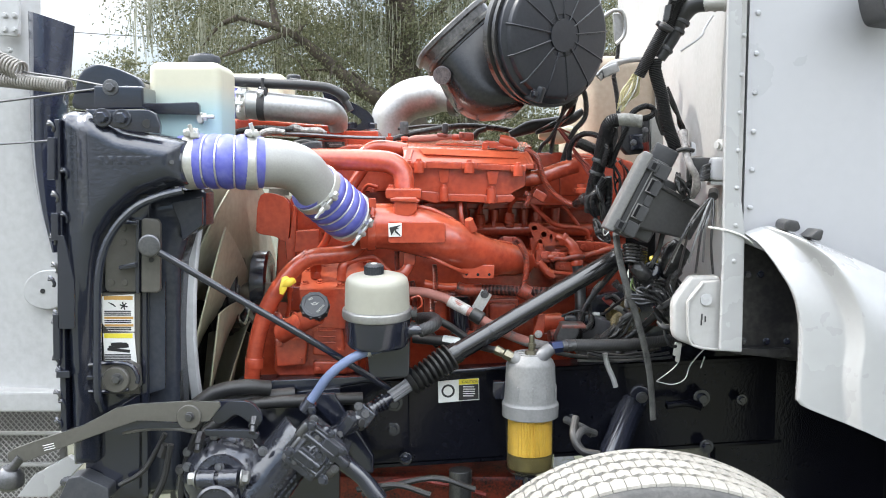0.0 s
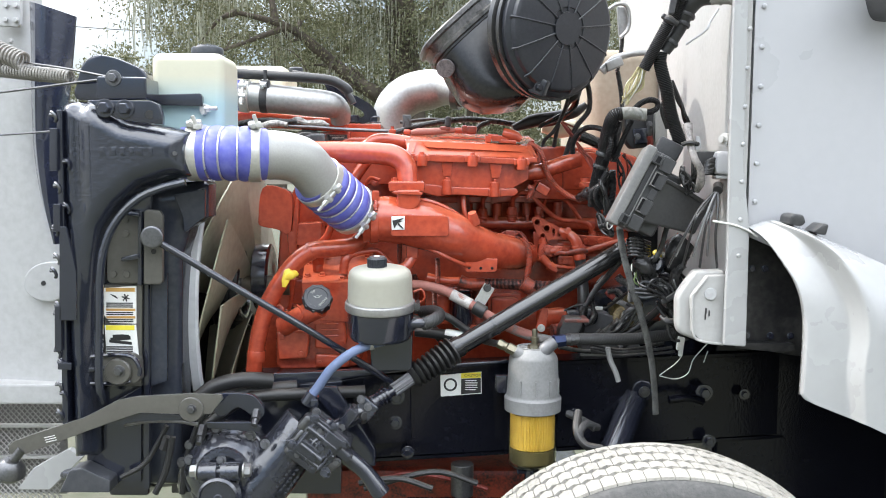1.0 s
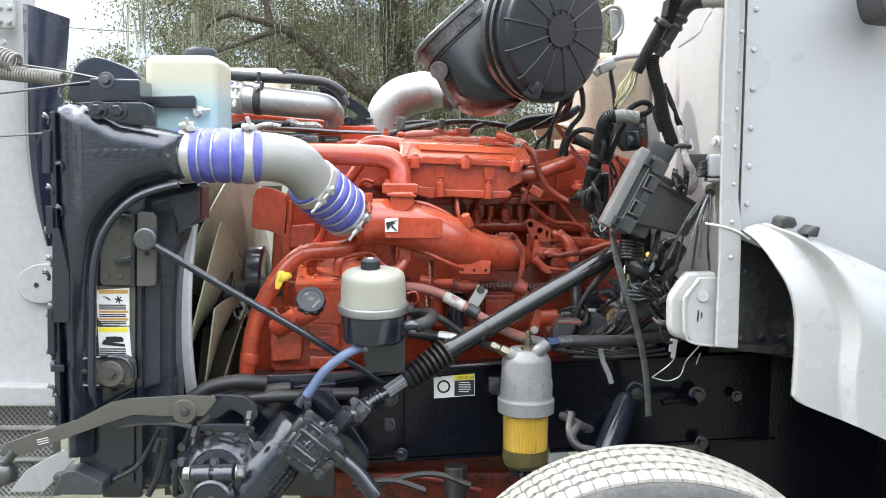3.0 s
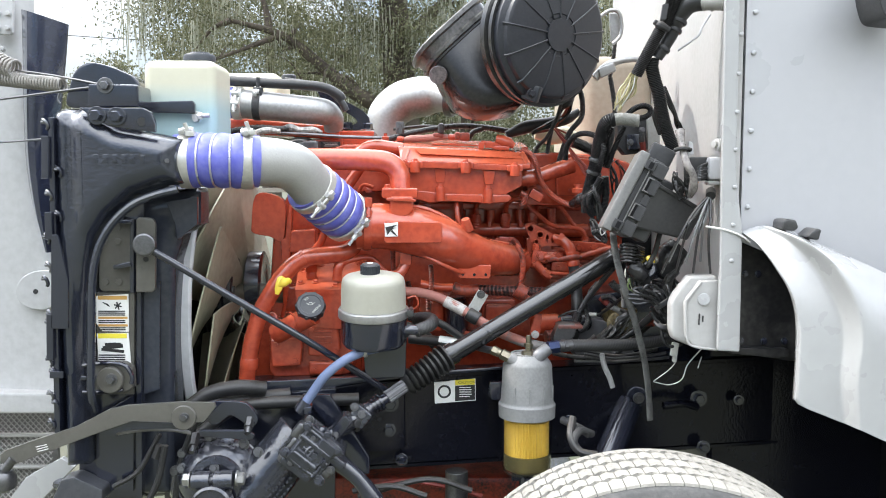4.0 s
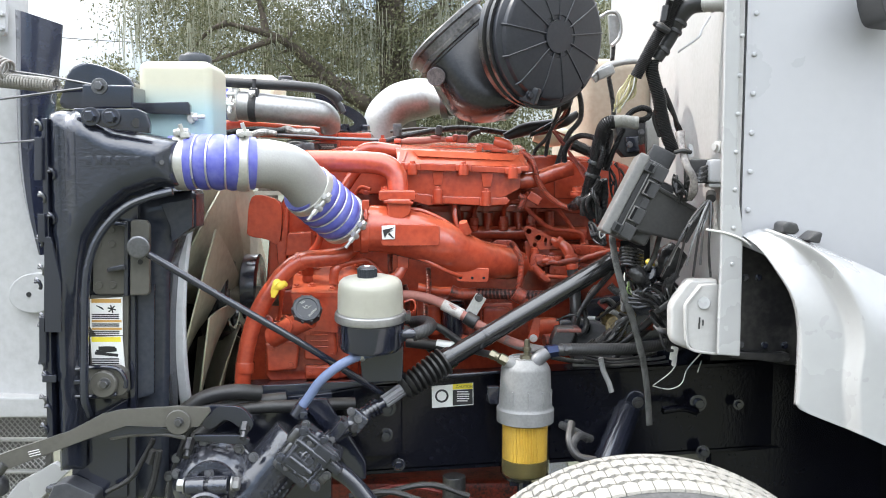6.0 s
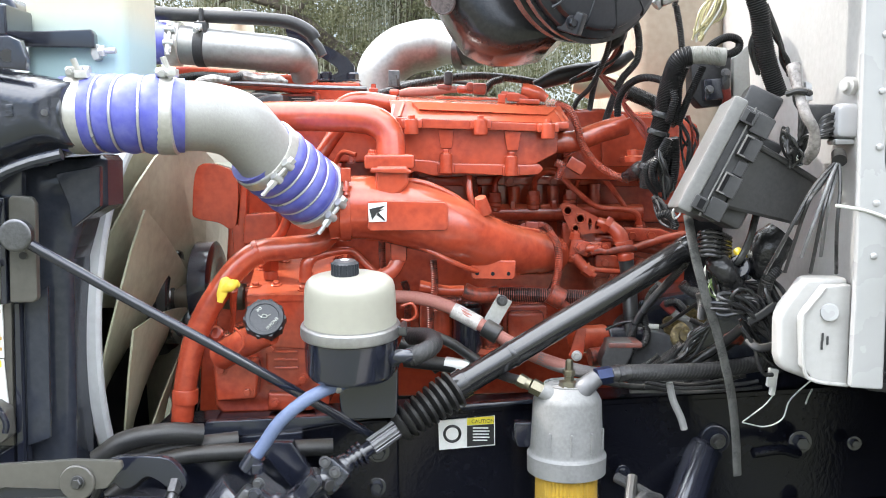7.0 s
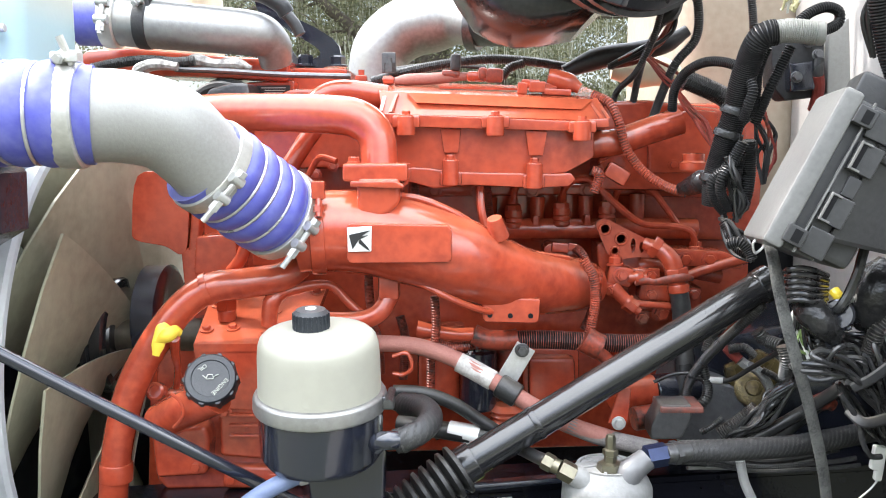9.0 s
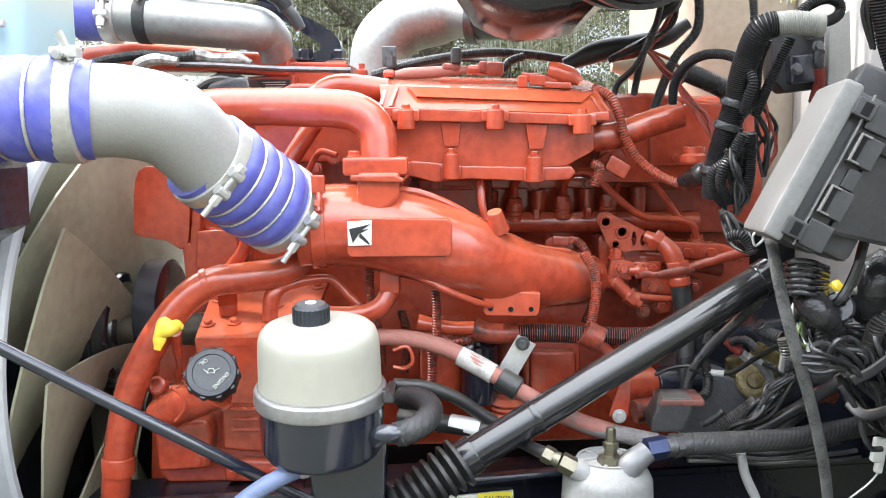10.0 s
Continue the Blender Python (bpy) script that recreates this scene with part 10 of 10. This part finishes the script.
for q, r, m in (([(0.451, 2.92, 1.988), (0.466, 2.92, 1.934), (0.465, 2.93, 1.88), (0.432, 2.94, 1.836), (0.415, 2.96, 1.79), (0.402, 3.02, 1.72)], 5, RUBBER), ([(0.561, 2.95, 2.009), (0.573, 2.95, 1.945), (0.578, 2.95, 1.881), (0.571, 2.95, 1.818), (0.55, 2.97, 1.72)], 4.5, RUBBER), ([(0.405, 2.95, 1.936), (0.387, 2.95, 1.873), (0.36, 2.97, 1.818), (0.335, 3.02, 1.787), (0.328, 3.05, 1.74)], 3.5, RUBBER), ([(0.446, 2.98, 1.957), (0.409, 2.98, 1.911), (0.382, 2.98, 1.856), (0.373, 3.0, 1.814), (0.368, 3.05, 1.74)], 4, RUBBER),
                ([(0.43, 2.85, 1.799), (0.496, 2.85, 1.769), (0.547, 2.85, 1.729)], 10, RUBBER_GREY), ([(0.585, 3, 2.16), (0.581, 3, 2.087), (0.569, 3, 2.014)], 4, RUBBER)):
    bm = B()
    loom(bm, q, r / 1583 * 2.9, 0.0055)
    part("cable", bm, m, rise)
bm = B()
tube(bm, [(0.233, 3.05, 1.828), (0.301, 3.05, 1.855), (0.379, 3.05, 1.869), (0.434, 3.05, 1.882), (0.478, 3.05, 1.909)], [0.014, 0.022, 0.02, 0.018, 0.012], 12)
tube(bm, [(0.408, 2.98, 1.916), (0.429, 2.98, 1.937), (0.439, 2.98, 1.968)], [0.012, 0.018, 0.016], 10)
part("taped_trunk", bm, RUBBER, rise)
bundle(rise, [(0.316, 3, 1.834), (0.37, 3, 1.86), (0.424, 3, 1.887), (0.444, 3, 1.94)], 5, 0.012, 0.004, [RUBBER, RED_DULL], 51)
bundle(rise, [(0.383, 2.95, 1.844), (0.426, 2.95, 1.812), (0.448, 2.95, 1.786)], 5, 0.012, 0.003, [RED_DULL, WIRE_RED], 52)
bm = B()
tube(bm, [(0.336, 3.1, 1.834), (0.388, 3.1, 1.829), (0.434, 3.1, 1.833), (0.469, 3.1, 1.82)], [0.016, 0.03, 0.03, 0.025], 12)
part("cream_pipe", bm, CREAM_TANK, rise, "cream heater pipe")
over = thing("injector_loom", (0.063, 3.1, 1.845), "black corrugated loom and red plugs over the rear of the engine", "wiring loom")
for q, r, m in (([(-0.166, 3.15, 1.818), (-0.081, 3.15, 1.841), (0.003, 3.15, 1.856), (0.087, 3.15, 1.864), (0.177, 3.15, 1.858), (0.254, 3.15, 1.846)], 9, RUBBER_GREY), ([(-0.122, 3.2, 1.843), (-0.048, 3.2, 1.853), (0.002, 3.2, 1.857)], 6, RUBBER), ([(0.11, 3.1, 1.822), (0.127, 3.1, 1.842), (0.156, 3.1, 1.851)], 8, RUBBER), ([(-0.165, 3.5, 1.87), (-0.045, 3.5, 1.883), (0.086, 3.5, 1.874)], 5, RUBBER)):
    bm = B()
    loom(bm, q, r / 1583 * 1.92, 0.006)
    part("corrugated_loom", bm, m, over)
for p, s, m in (((-0.05, 3.08, 1.818), (0.050, 0.022, 0.018), RED_HOSE), ((0.059, 3.06, 1.821), (0.045, 0.028, 0.020), RED), ((0.005, 3.08, 1.827), (0.040, 0.022, 0.018), RED_DULL), ((0.093, 3.05, 1.822), (0.036, 0.032, 0.028), RED_DULL), ((0.07, 3.05, 1.826), (0.020, 0.030, 0.024), RED_DULL), ((-0.123, 3.08, 1.816), (0.026, 0.026, 0.018), RED), ((0.015, 3.08, 1.851), (0.022, 0.03, 0.035), BLACK_PLASTIC)):
    bm = B()
    block(bm, p, s, (0, 2, 0), 0.007)
    part("plug", bm, m, over)
bm = B()
lathe(bm, (-0.124, 3.12, 1.834), (0, 0, 1), [(0.012, 0), (0.012, 0.02), (0.006, 0.02), (0.006, 0.03)], 10)
block(bm, (-0.126, 3.12, 1.855), (0.030, 0.006, 0.042), bev=0.004)
part("tab", bm, DARK_STEEL, over)
bm = B()
tube(bm, [(-0.111, 3.08, 1.814), (-0.082, 3.08, 1.817), (-0.029, 3.08, 1.819), (0.023, 3.08, 1.823), (0.052, 3.08, 1.822)], [0.008, 0.012, 0.012, 0.009, 0.008], 12)
part("pale_sleeve", bm, RED_HOSE, over, "faded red sleeve")
bm = B()
cyl(bm, (-0.17, 3, 1.804), (-0.17, 3, 1.831), 0.006)
block(bm, (-0.169, 2.99, 1.805), (0.022, 0.02, 0.03), bev=0.003)
cast("pipe_clamp_screw", bm)

# rear red pipe and red loom on the head
bm = B()
tube(bm, [(0.263, 2.9, 1.682), (0.316, 2.907, 1.688), (0.379, 2.913, 1.709), (0.438, 2.92, 1.727)], 0.02552, 20)
cast("rear_coolant_pipe", bm)
bm = B()
loom(bm, [(0.272, 2.9, 1.775), (0.299, 2.88, 1.759), (0.315, 2.87, 1.725), (0.329, 2.87, 1.679), (0.358, 2.87, 1.638), (0.397, 2.86, 1.61), (0.434, 2.84, 1.596)], 0.0092, 0.007)
cast("red_loom", bm, material=[RED, RED_DULL])
bm = B()
block(bm, (0.318, 2.9, 1.629), (0.045, 0.03, 0.03), (0, 30, 0), 0.005)
cast("head_sensor", bm)
bm = B()
lathe(bm, (0.455, 2.88, 1.638), (0, 0, 1), [(0.026, 0), (0.026, 0.012), (0.020, 0.016), (0.020, 0.028), (0.012, 0.030)], 20)
cast("plug_fitting", bm)
bm = B()
tube(bm, [(0.421, 2.83, 1.605), (0.434, 2.81, 1.61), (0.446, 2.78, 1.62), (0.457, 2.75, 1.624)], [0.011, 0.017, 0.021, 0.012], 12)
tagged(part("taped_joint", bm, TAPE), "black taped joint of the engine loom", "wiring loom")

# ---------------------------------------------------------------- middle of the engine side: looms, filters, hoses
ml = thing("engine_side_loom", (0.166, 2.8, 1.337), "paint-splashed corrugated loom along the engine side", "wiring loom")
bm = B()
loom(bm, [(0.116, 2.8, 1.334), (0.176, 2.8, 1.335), (0.257, 2.8, 1.331), (0.327, 2.8, 1.328), (0.397, 2.8, 1.33)], 0.0175, 0.0058, 0.10)
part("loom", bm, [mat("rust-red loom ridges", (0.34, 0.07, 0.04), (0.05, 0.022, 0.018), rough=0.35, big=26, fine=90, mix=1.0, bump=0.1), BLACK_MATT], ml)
bm = B()
tube(bm, [(-0.052, 2.8, 1.354), (-0.016, 2.8, 1.348), (0.014, 2.8, 1.344), (0.05, 2.8, 1.344)], [0.016, 0.012, 0.012, 0.013], 12)
part("red_sleeve", bm, RED, ml)
for q, r in (([(0.05, 2.8, 1.344), (0.077, 2.8, 1.334), (0.116, 2.8, 1.334), (0.131, 2.8, 1.337)], 0.019), ([(0.246, 2.79, 1.34), (0.261, 2.79, 1.331), (0.276, 2.79, 1.323)], 0.024), ([(0.266, 2.79, 1.324), (0.291, 2.79, 1.299), (0.307, 2.79, 1.279)], 0.012)):
    bm = B()
    tube(bm, q, r, 12)
    part("taped_joint", bm, RED_DULL, ml)
for q in ([(0.245, 2.8, 1.48), (0.263, 2.8, 1.45), (0.268, 2.8, 1.409), (0.262, 2.8, 1.363), (0.257, 2.8, 1.343)], [(-0.017, 2.82, 1.321), (0.014, 2.82, 1.315), (0.055, 2.82, 1.322)], [(0.27, 2.86, 1.597), (0.28, 2.86, 1.628), (0.264, 2.86, 1.638)]):
    bm = B()
    loom(bm, q, 0.0095, 0.006)
    part("branch_loom", bm, [RED, RED_DULL], ml)
bm = B()
tube(bm, [(-0.092, 2.74, 1.317), (-0.067, 2.74, 1.323), (-0.058, 2.74, 1.298), (-0.073, 2.74, 1.285), (-0.092, 2.74, 1.287)], 0.0035, 8)
part("red_wire_loop", bm, RED, ml)
for c, r, h, m, lbl in ((V((0.061, 2.87, 1.246)), 0.034, 0.12, BLACK, "black glossy sensor can on the engine side"), (V((0.114, 2.9, 1.25)), 0.022, 0.13, RED_DULL, "red-splashed pipe on the engine side"), (V((-0.005, 2.9, 1.243)), 0.03, 0.10, RED, "red plug body on the engine side")):
    bm = B()
    lathe(bm, c + V((0, 0, -h / 2)), (0, 0, 1), [(r * 0.9, 0), (r, 0.006), (r, h - 0.01), (r * 0.85, h - 0.004), (r * 0.85, h), (r * 0.4, h + 0.003)], 28)
    tagged(part("side_can", bm, m), lbl, "engine part")
bm = B()
lathe(bm, (0.113, 2.86, 1.167), (0, 0, 1), [(0.03, -0.03), (0.032, 0), (0.028, 0.004), (0.032, 0.010), (0.028, 0.014), (0.032, 0.02), (0.022, 0.03)], 24)
cast("ribbed_plug", bm)
rh2 = thing("red_braided_hose", (0.017, 2.72, 1.303), "faded red braided hose with a white printed band", "hose")
hp = [(-0.129, 2.76, 1.337), (-0.053, 2.75, 1.334), (0.017, 2.73, 1.316), (0.085, 2.71, 1.281), (0.142, 2.7, 1.247), (0.209, 2.7, 1.21), (0.295, 2.7, 1.181)]
bm = B()
tube(bm, hp, 0.01472, 16)
part("hose", bm, RED_HOSE, rh2)
bm = B()
tube(bm, [(0.024, 2.728, 1.311), (0.051, 2.722, 1.298), (0.083, 2.712, 1.282)], 0.01757, 16)
part("white_band", bm, mat("grimy printed band", (0.52, 0.50, 0.47), (0.30, 0.27, 0.25), rough=0.5, big=60, fine=200, mix=0.9), rh2, "grimy white printed band")
bm = B()
tube(bm, [(0.209, 2.7, 1.21), (0.267, 2.7, 1.188), (0.36, 2.69, 1.17)], 0.0148, 16)
part("grey_braid", bm, mat("grey braided hose", (0.22, 0.20, 0.19), (0.12, 0.11, 0.11), rough=0.7, big=30, fine=400, mix=1, bump=0.8, bump_scale=500), rh2)
bm = B()
d = (V((0.128, 2.7, 1.256)) - V((0.094, 2.71, 1.275))).normalized()
cyl(bm, V((0.109, 2.705, 1.267)) - d * 0.02, V((0.109, 2.705, 1.267)) + d * 0.02, 0.021, bev=0.004)
part("cushion_clamp", bm, RUBBER, rh2)
bm = B()
clp_at = V((0.118, 2.742, 1.295))
oblock(bm, clp_at, (0.094, 0.036, 0.004), V((0.50, 0.05, 0.86)), 0, 0.001)
pc = part("steel_bracket", bm, STEEL, rh2)
bolt(pc, (0.134, 2.738, 1.33), (0, -1, 0), 0.009, DARK_STEEL, 1.4)
for q, r, m, lbl in (([(-0.088, 2.7, 1.266), (-0.035, 2.7, 1.263), (0.017, 2.71, 1.241), (0.061, 2.72, 1.209), (0.114, 2.72, 1.175)], 12, RUBBER, "glossy black hose beside the reservoir"), ([(-0.085, 2.76, 1.19), (-0.004, 2.74, 1.185), (0.075, 2.72, 1.179)], 17, RUBBER, "black hose with a white tag"),
                     ([(-0.097, 2.78, 1.226), (-0.046, 2.78, 1.205), (-0.006, 2.78, 1.164)], 16, RUBBER, "black hose behind the reservoir"), ([(0.545, 2.74, 1.143), (0.619, 2.74, 1.209), (0.666, 2.72, 1.26), (0.712, 2.7, 1.304)], 12, RUBBER, "black hose behind the strap")):
    bm = B()
    tube(bm, q, r / 1583 * 1.5, 14)
    tagged(part("engine_hose", bm, m), lbl, "hose", "hoses on the engine side")
bm = B()
tube(bm, [(0.008, 2.738, 1.186), (0.036, 2.73, 1.184), (0.061, 2.722, 1.181)], 17.6 / 1583 * 1.5, 14)
tagged(part("hose_tag", bm, LABEL_WHITE), "white printed tag round a hose", "tag")

# rear lower corner: starter, bell housing, loose looms
st = thing("starter_motor", (0.399, 2.9, 1.208), "red starter motor behind the steering shaft", "starter motor")
bm = B()
cyl(bm, (0.311, 2.88, 1.213), (0.395, 2.905, 1.213), 0.034, bev=0.008)
part("body", bm, RED, st)
bm = B()
cyl(bm, (0.395, 2.905, 1.213), (0.50, 2.94, 1.213), 0.030, bev=0.006)
part("nose", bm, BLACK_CAST, st, "dark cast nose")
bm = B()
cyl(bm, (0.344, 2.82, 1.182), (0.386, 2.83, 1.185), 0.022, bev=0.004)
cyl(bm, (0.392, 2.83, 1.185), (0.427, 2.83, 1.188), 0.017, bev=0.003)
part("solenoid", bm, RED_DULL, st)
bell = thing("bell_housing", (0.557, 3, 1.089), "grey cast bell housing at the engine's rear", "bell housing")
bm = B()
prism(bm, smooth_outline([(0.46, 1.091), (0.463, 1.192), (0.5, 1.226), (0.575, 1.205), (0.62, 1.149), (0.666, 1.083), (0.559, 1.047)], 4), 2.93, 3.3, 0.02, 3)
part("casting", bm, mat("grey cast housing", (0.13, 0.13, 0.135), (0.07, 0.07, 0.07), rough=0.55, bump=0.5), bell)
bm = B()
prism(bm, [(0.495, 1.287), (0.793, 1.334), (0.906, 1.29), (0.918, 1.058), (0.502, 1.053)], 3.02, 3.3, 0.02)
part("rear_casting", bm, BLACK_CAST, bell)
bm = B()
lathe(bm, (0.596, 2.93, 1.208), (-0.2, -0.9, 0.4), [(0.034, -0.02), (0.036, 0), (0.036, 0.012), (0.028, 0.016), (0.016, 0.016), (0.014, 0.024), (0.004, 0.026)], 20)
block(bm, (0.625, 2.95, 1.248), (0.07, 0.03, 0.05), (0, 30, 0), 0.010)
block(bm, (0.573, 2.95, 1.229), (0.05, 0.03, 0.06), (0, -15, 0), 0.010)
part("brass_sender", bm, mat("oily brass casting", (0.20, 0.15, 0.06), (0.07, 0.055, 0.03), rough=0.28, metal=0.5, big=30, fine=120, mix=1.0, bump=0.4), bell, "oily brass sender")
box_b = thing("relay_cover", (0.389, 2.72, 1.208), "grey relay cover with a red-splashed top", "relay")
bm = B()
prism(bm, [(0.352, 1.182), (0.352, 1.208), (0.37, 1.245), (0.421, 1.245), (0.422, 1.219), (0.404, 1.183)], 2.70, 2.76, 0.006)
part("cover", bm, GREY_PLASTIC, box_b)
bm = B()
span(bm, (0.367, 2.698, 1.241), (0.441, 2.77, 1.23), 0.003)
part("red_top", bm, mat("red overspray on grey plastic", (0.10, 0.05, 0.045), (0.22, 0.06, 0.04), rough=0.4, big=30, fine=80, mix=1.0), box_b)
bm = B()
prism(bm, [(0.279, 1.211), (0.297, 1.274), (0.318, 1.274), (0.312, 1.211)], 2.70, 2.71, 0.003)
cast("hose_stay", bm)
bolt(engine, (0.296, 2.695, 1.214), (0, -1, 0), 0.0085, STEEL, 1.4)
rl = thing("rear_looms", (0.54, 2.8, 1.227), "black looms and wires at the rear of the engine", "wiring loom")
for q, r in (([(0.532, 2.7, 1.418), (0.502, 2.73, 1.372), (0.471, 2.79, 1.311), (0.452, 2.84, 1.252), (0.447, 2.86, 1.209)], 0.0092), ([(0.47, 2.83, 1.283), (0.478, 2.82, 1.241), (0.469, 2.81, 1.217), (0.452, 2.82, 1.203)], 0.0095), ([(0.539, 2.73, 1.231), (0.511, 2.74, 1.202), (0.484, 2.75, 1.178)], 0.0135), ([(0.496, 2.78, 1.197), (0.476, 2.78, 1.18), (0.457, 2.78, 1.17)], 0.006),
             ([(0.589, 2.86, 1.265), (0.608, 2.85, 1.256), (0.622, 2.84, 1.247)], 0.007), ([(0.514, 2.86, 1.35), (0.498, 2.88, 1.323), (0.488, 2.88, 1.294)], 0.009), ([(0.532, 2.88, 1.299), (0.557, 2.87, 1.305), (0.577, 2.87, 1.288)], 0.009)):
    bm = B()
    loom(bm, q, r, 0.006)
    part("corrugated_loom", bm, RUBBER_GREY, rl)
bundle(rl, [(0.589, 2.7, 1.283), (0.561, 2.71, 1.246), (0.538, 2.72, 1.216), (0.509, 2.74, 1.18), (0.494, 2.75, 1.165)], 14, 0.015, 0.0032, [RUBBER, WIRE_GREY, RUBBER, RUBBER_GREY], 61)
bundle(rl, [(0.598, 2.72, 1.301), (0.586, 2.71, 1.272), (0.566, 2.71, 1.256), (0.545, 2.72, 1.232)], 7, 0.012, 0.003, [RUBBER, WIRE_GREY], 64)
for q, r, m in (([(0.655, 2.66, 1.291), (0.635, 2.68, 1.264), (0.608, 2.71, 1.229), (0.56, 2.73, 1.189), (0.53, 2.74, 1.169)], 0.0108, RUBBER_GREY), ([(0.445, 2.83, 1.262), (0.474, 2.825, 1.256), (0.514, 2.81, 1.259), (0.546, 2.78, 1.291), (0.583, 2.74, 1.332)], 0.0045, RUBBER), ([(0.389, 2.86, 1.241), (0.42, 2.85, 1.258), (0.448, 2.84, 1.264)], 0.0035, WIRE_GREY), ([(0.566, 2.88, 1.27), (0.587, 2.87, 1.259), (0.605, 2.87, 1.233), (0.612, 2.87, 1.209)], 0.009, mat("grey braided line", (0.24, 0.24, 0.23), (0.10, 0.10, 0.10), rough=0.45, big=40, fine=300, bump=0.8, bump_scale=400)),
                ([(0.349, 2.68, 1.16), (0.427, 2.71, 1.141), (0.543, 2.72, 1.138), (0.615, 2.72, 1.148), (0.657, 2.7, 1.169)], 0.0075, RUBBER_GREY), ([(0.42, 2.72, 1.129), (0.547, 2.73, 1.128), (0.636, 2.72, 1.144)], 0.006, GREY_LOOM)):
    bm = B()
    tube(bm, q, r, 12)
    part("line", bm, m, rl)
bm = B()
tube(bm, [(0.471, 2.824, 1.257), (0.488, 2.82, 1.256), (0.504, 2.815, 1.256)], 0.006, 10)
part("white_tag", bm, WIRE_WHITE, rl)
bm = B()
tube(bm, [(0.527, 2.89, 1.3), (0.543, 2.885, 1.288), (0.553, 2.88, 1.279)], [0.008, 0.011, 0.010], 10)
part("red_boot", bm, WIRE_RED, rl)
bm = B()
tube(bm, [(0.553, 2.88, 1.279), (0.567, 2.88, 1.268)], [0.0105, 0.0105], 6)
part("steel_ferrule", bm, STEEL, rl)
bm = B()
tube(bm, [(0.623, 2.7, 1.249), (0.643, 2.7, 1.252), (0.658, 2.7, 1.244)], [0.012, 0.016, 0.010], 10)
part("red_terminal", bm, RED_DULL, rl)

# ---------------------------------------------------------------- shock absorber and brake hose
sh = thing("shock_absorber", (0.544, 2.722, 0.827), "black front shock absorber", "shock absorber")
bm = B()
cyl(bm, (0.483, 2.613, 0.793), (0.602, 2.776, 0.98), 0.042, bev=0.006, seg=28)
part("tube", bm, BLACK, sh)
bm = B()
lathe(bm, (0.595, 2.776, 0.969), V((0.602, 2.776, 0.98)) - V((0.483, 2.613, 0.793)), [(0.05, 0), (0.05, 0.008), (0.04, 0.012)], 28)
part("collar", bm, BLACK, sh)
bm = B()
cyl(bm, (0.632, 2.875, 1.003), (0.622, 2.744, 1.009), 0.034, bev=0.006, seg=24)
part("eye", bm, BLACK, sh)
bolt(sh, (0.623, 2.733, 1.009), (0.05, -1, -0.1), 0.013, DARK_STEEL, 1.4)
bh2 = thing("brake_hose_coil", (0.402, 2.45, 0.947), "coil of black brake hose above the tyre", "hose")
for k, q in enumerate(([(0.382, 2.5, 1.01), (0.369, 2.45, 0.971), (0.388, 2.43, 0.937), (0.438, 2.43, 0.924)], [(0.437, 2.5, 0.964), (0.396, 2.46, 0.984), (0.377, 2.44, 0.958), (0.403, 2.44, 0.924), (0.443, 2.44, 0.915)], [(0.36, 2.55, 0.991), (0.402, 2.5, 0.98), (0.427, 2.48, 0.967)])):
    bm = B()
    tube(bm, q, 0.011, 10)
    part("hose", bm, BRAID if k else RUBBER, bh2)
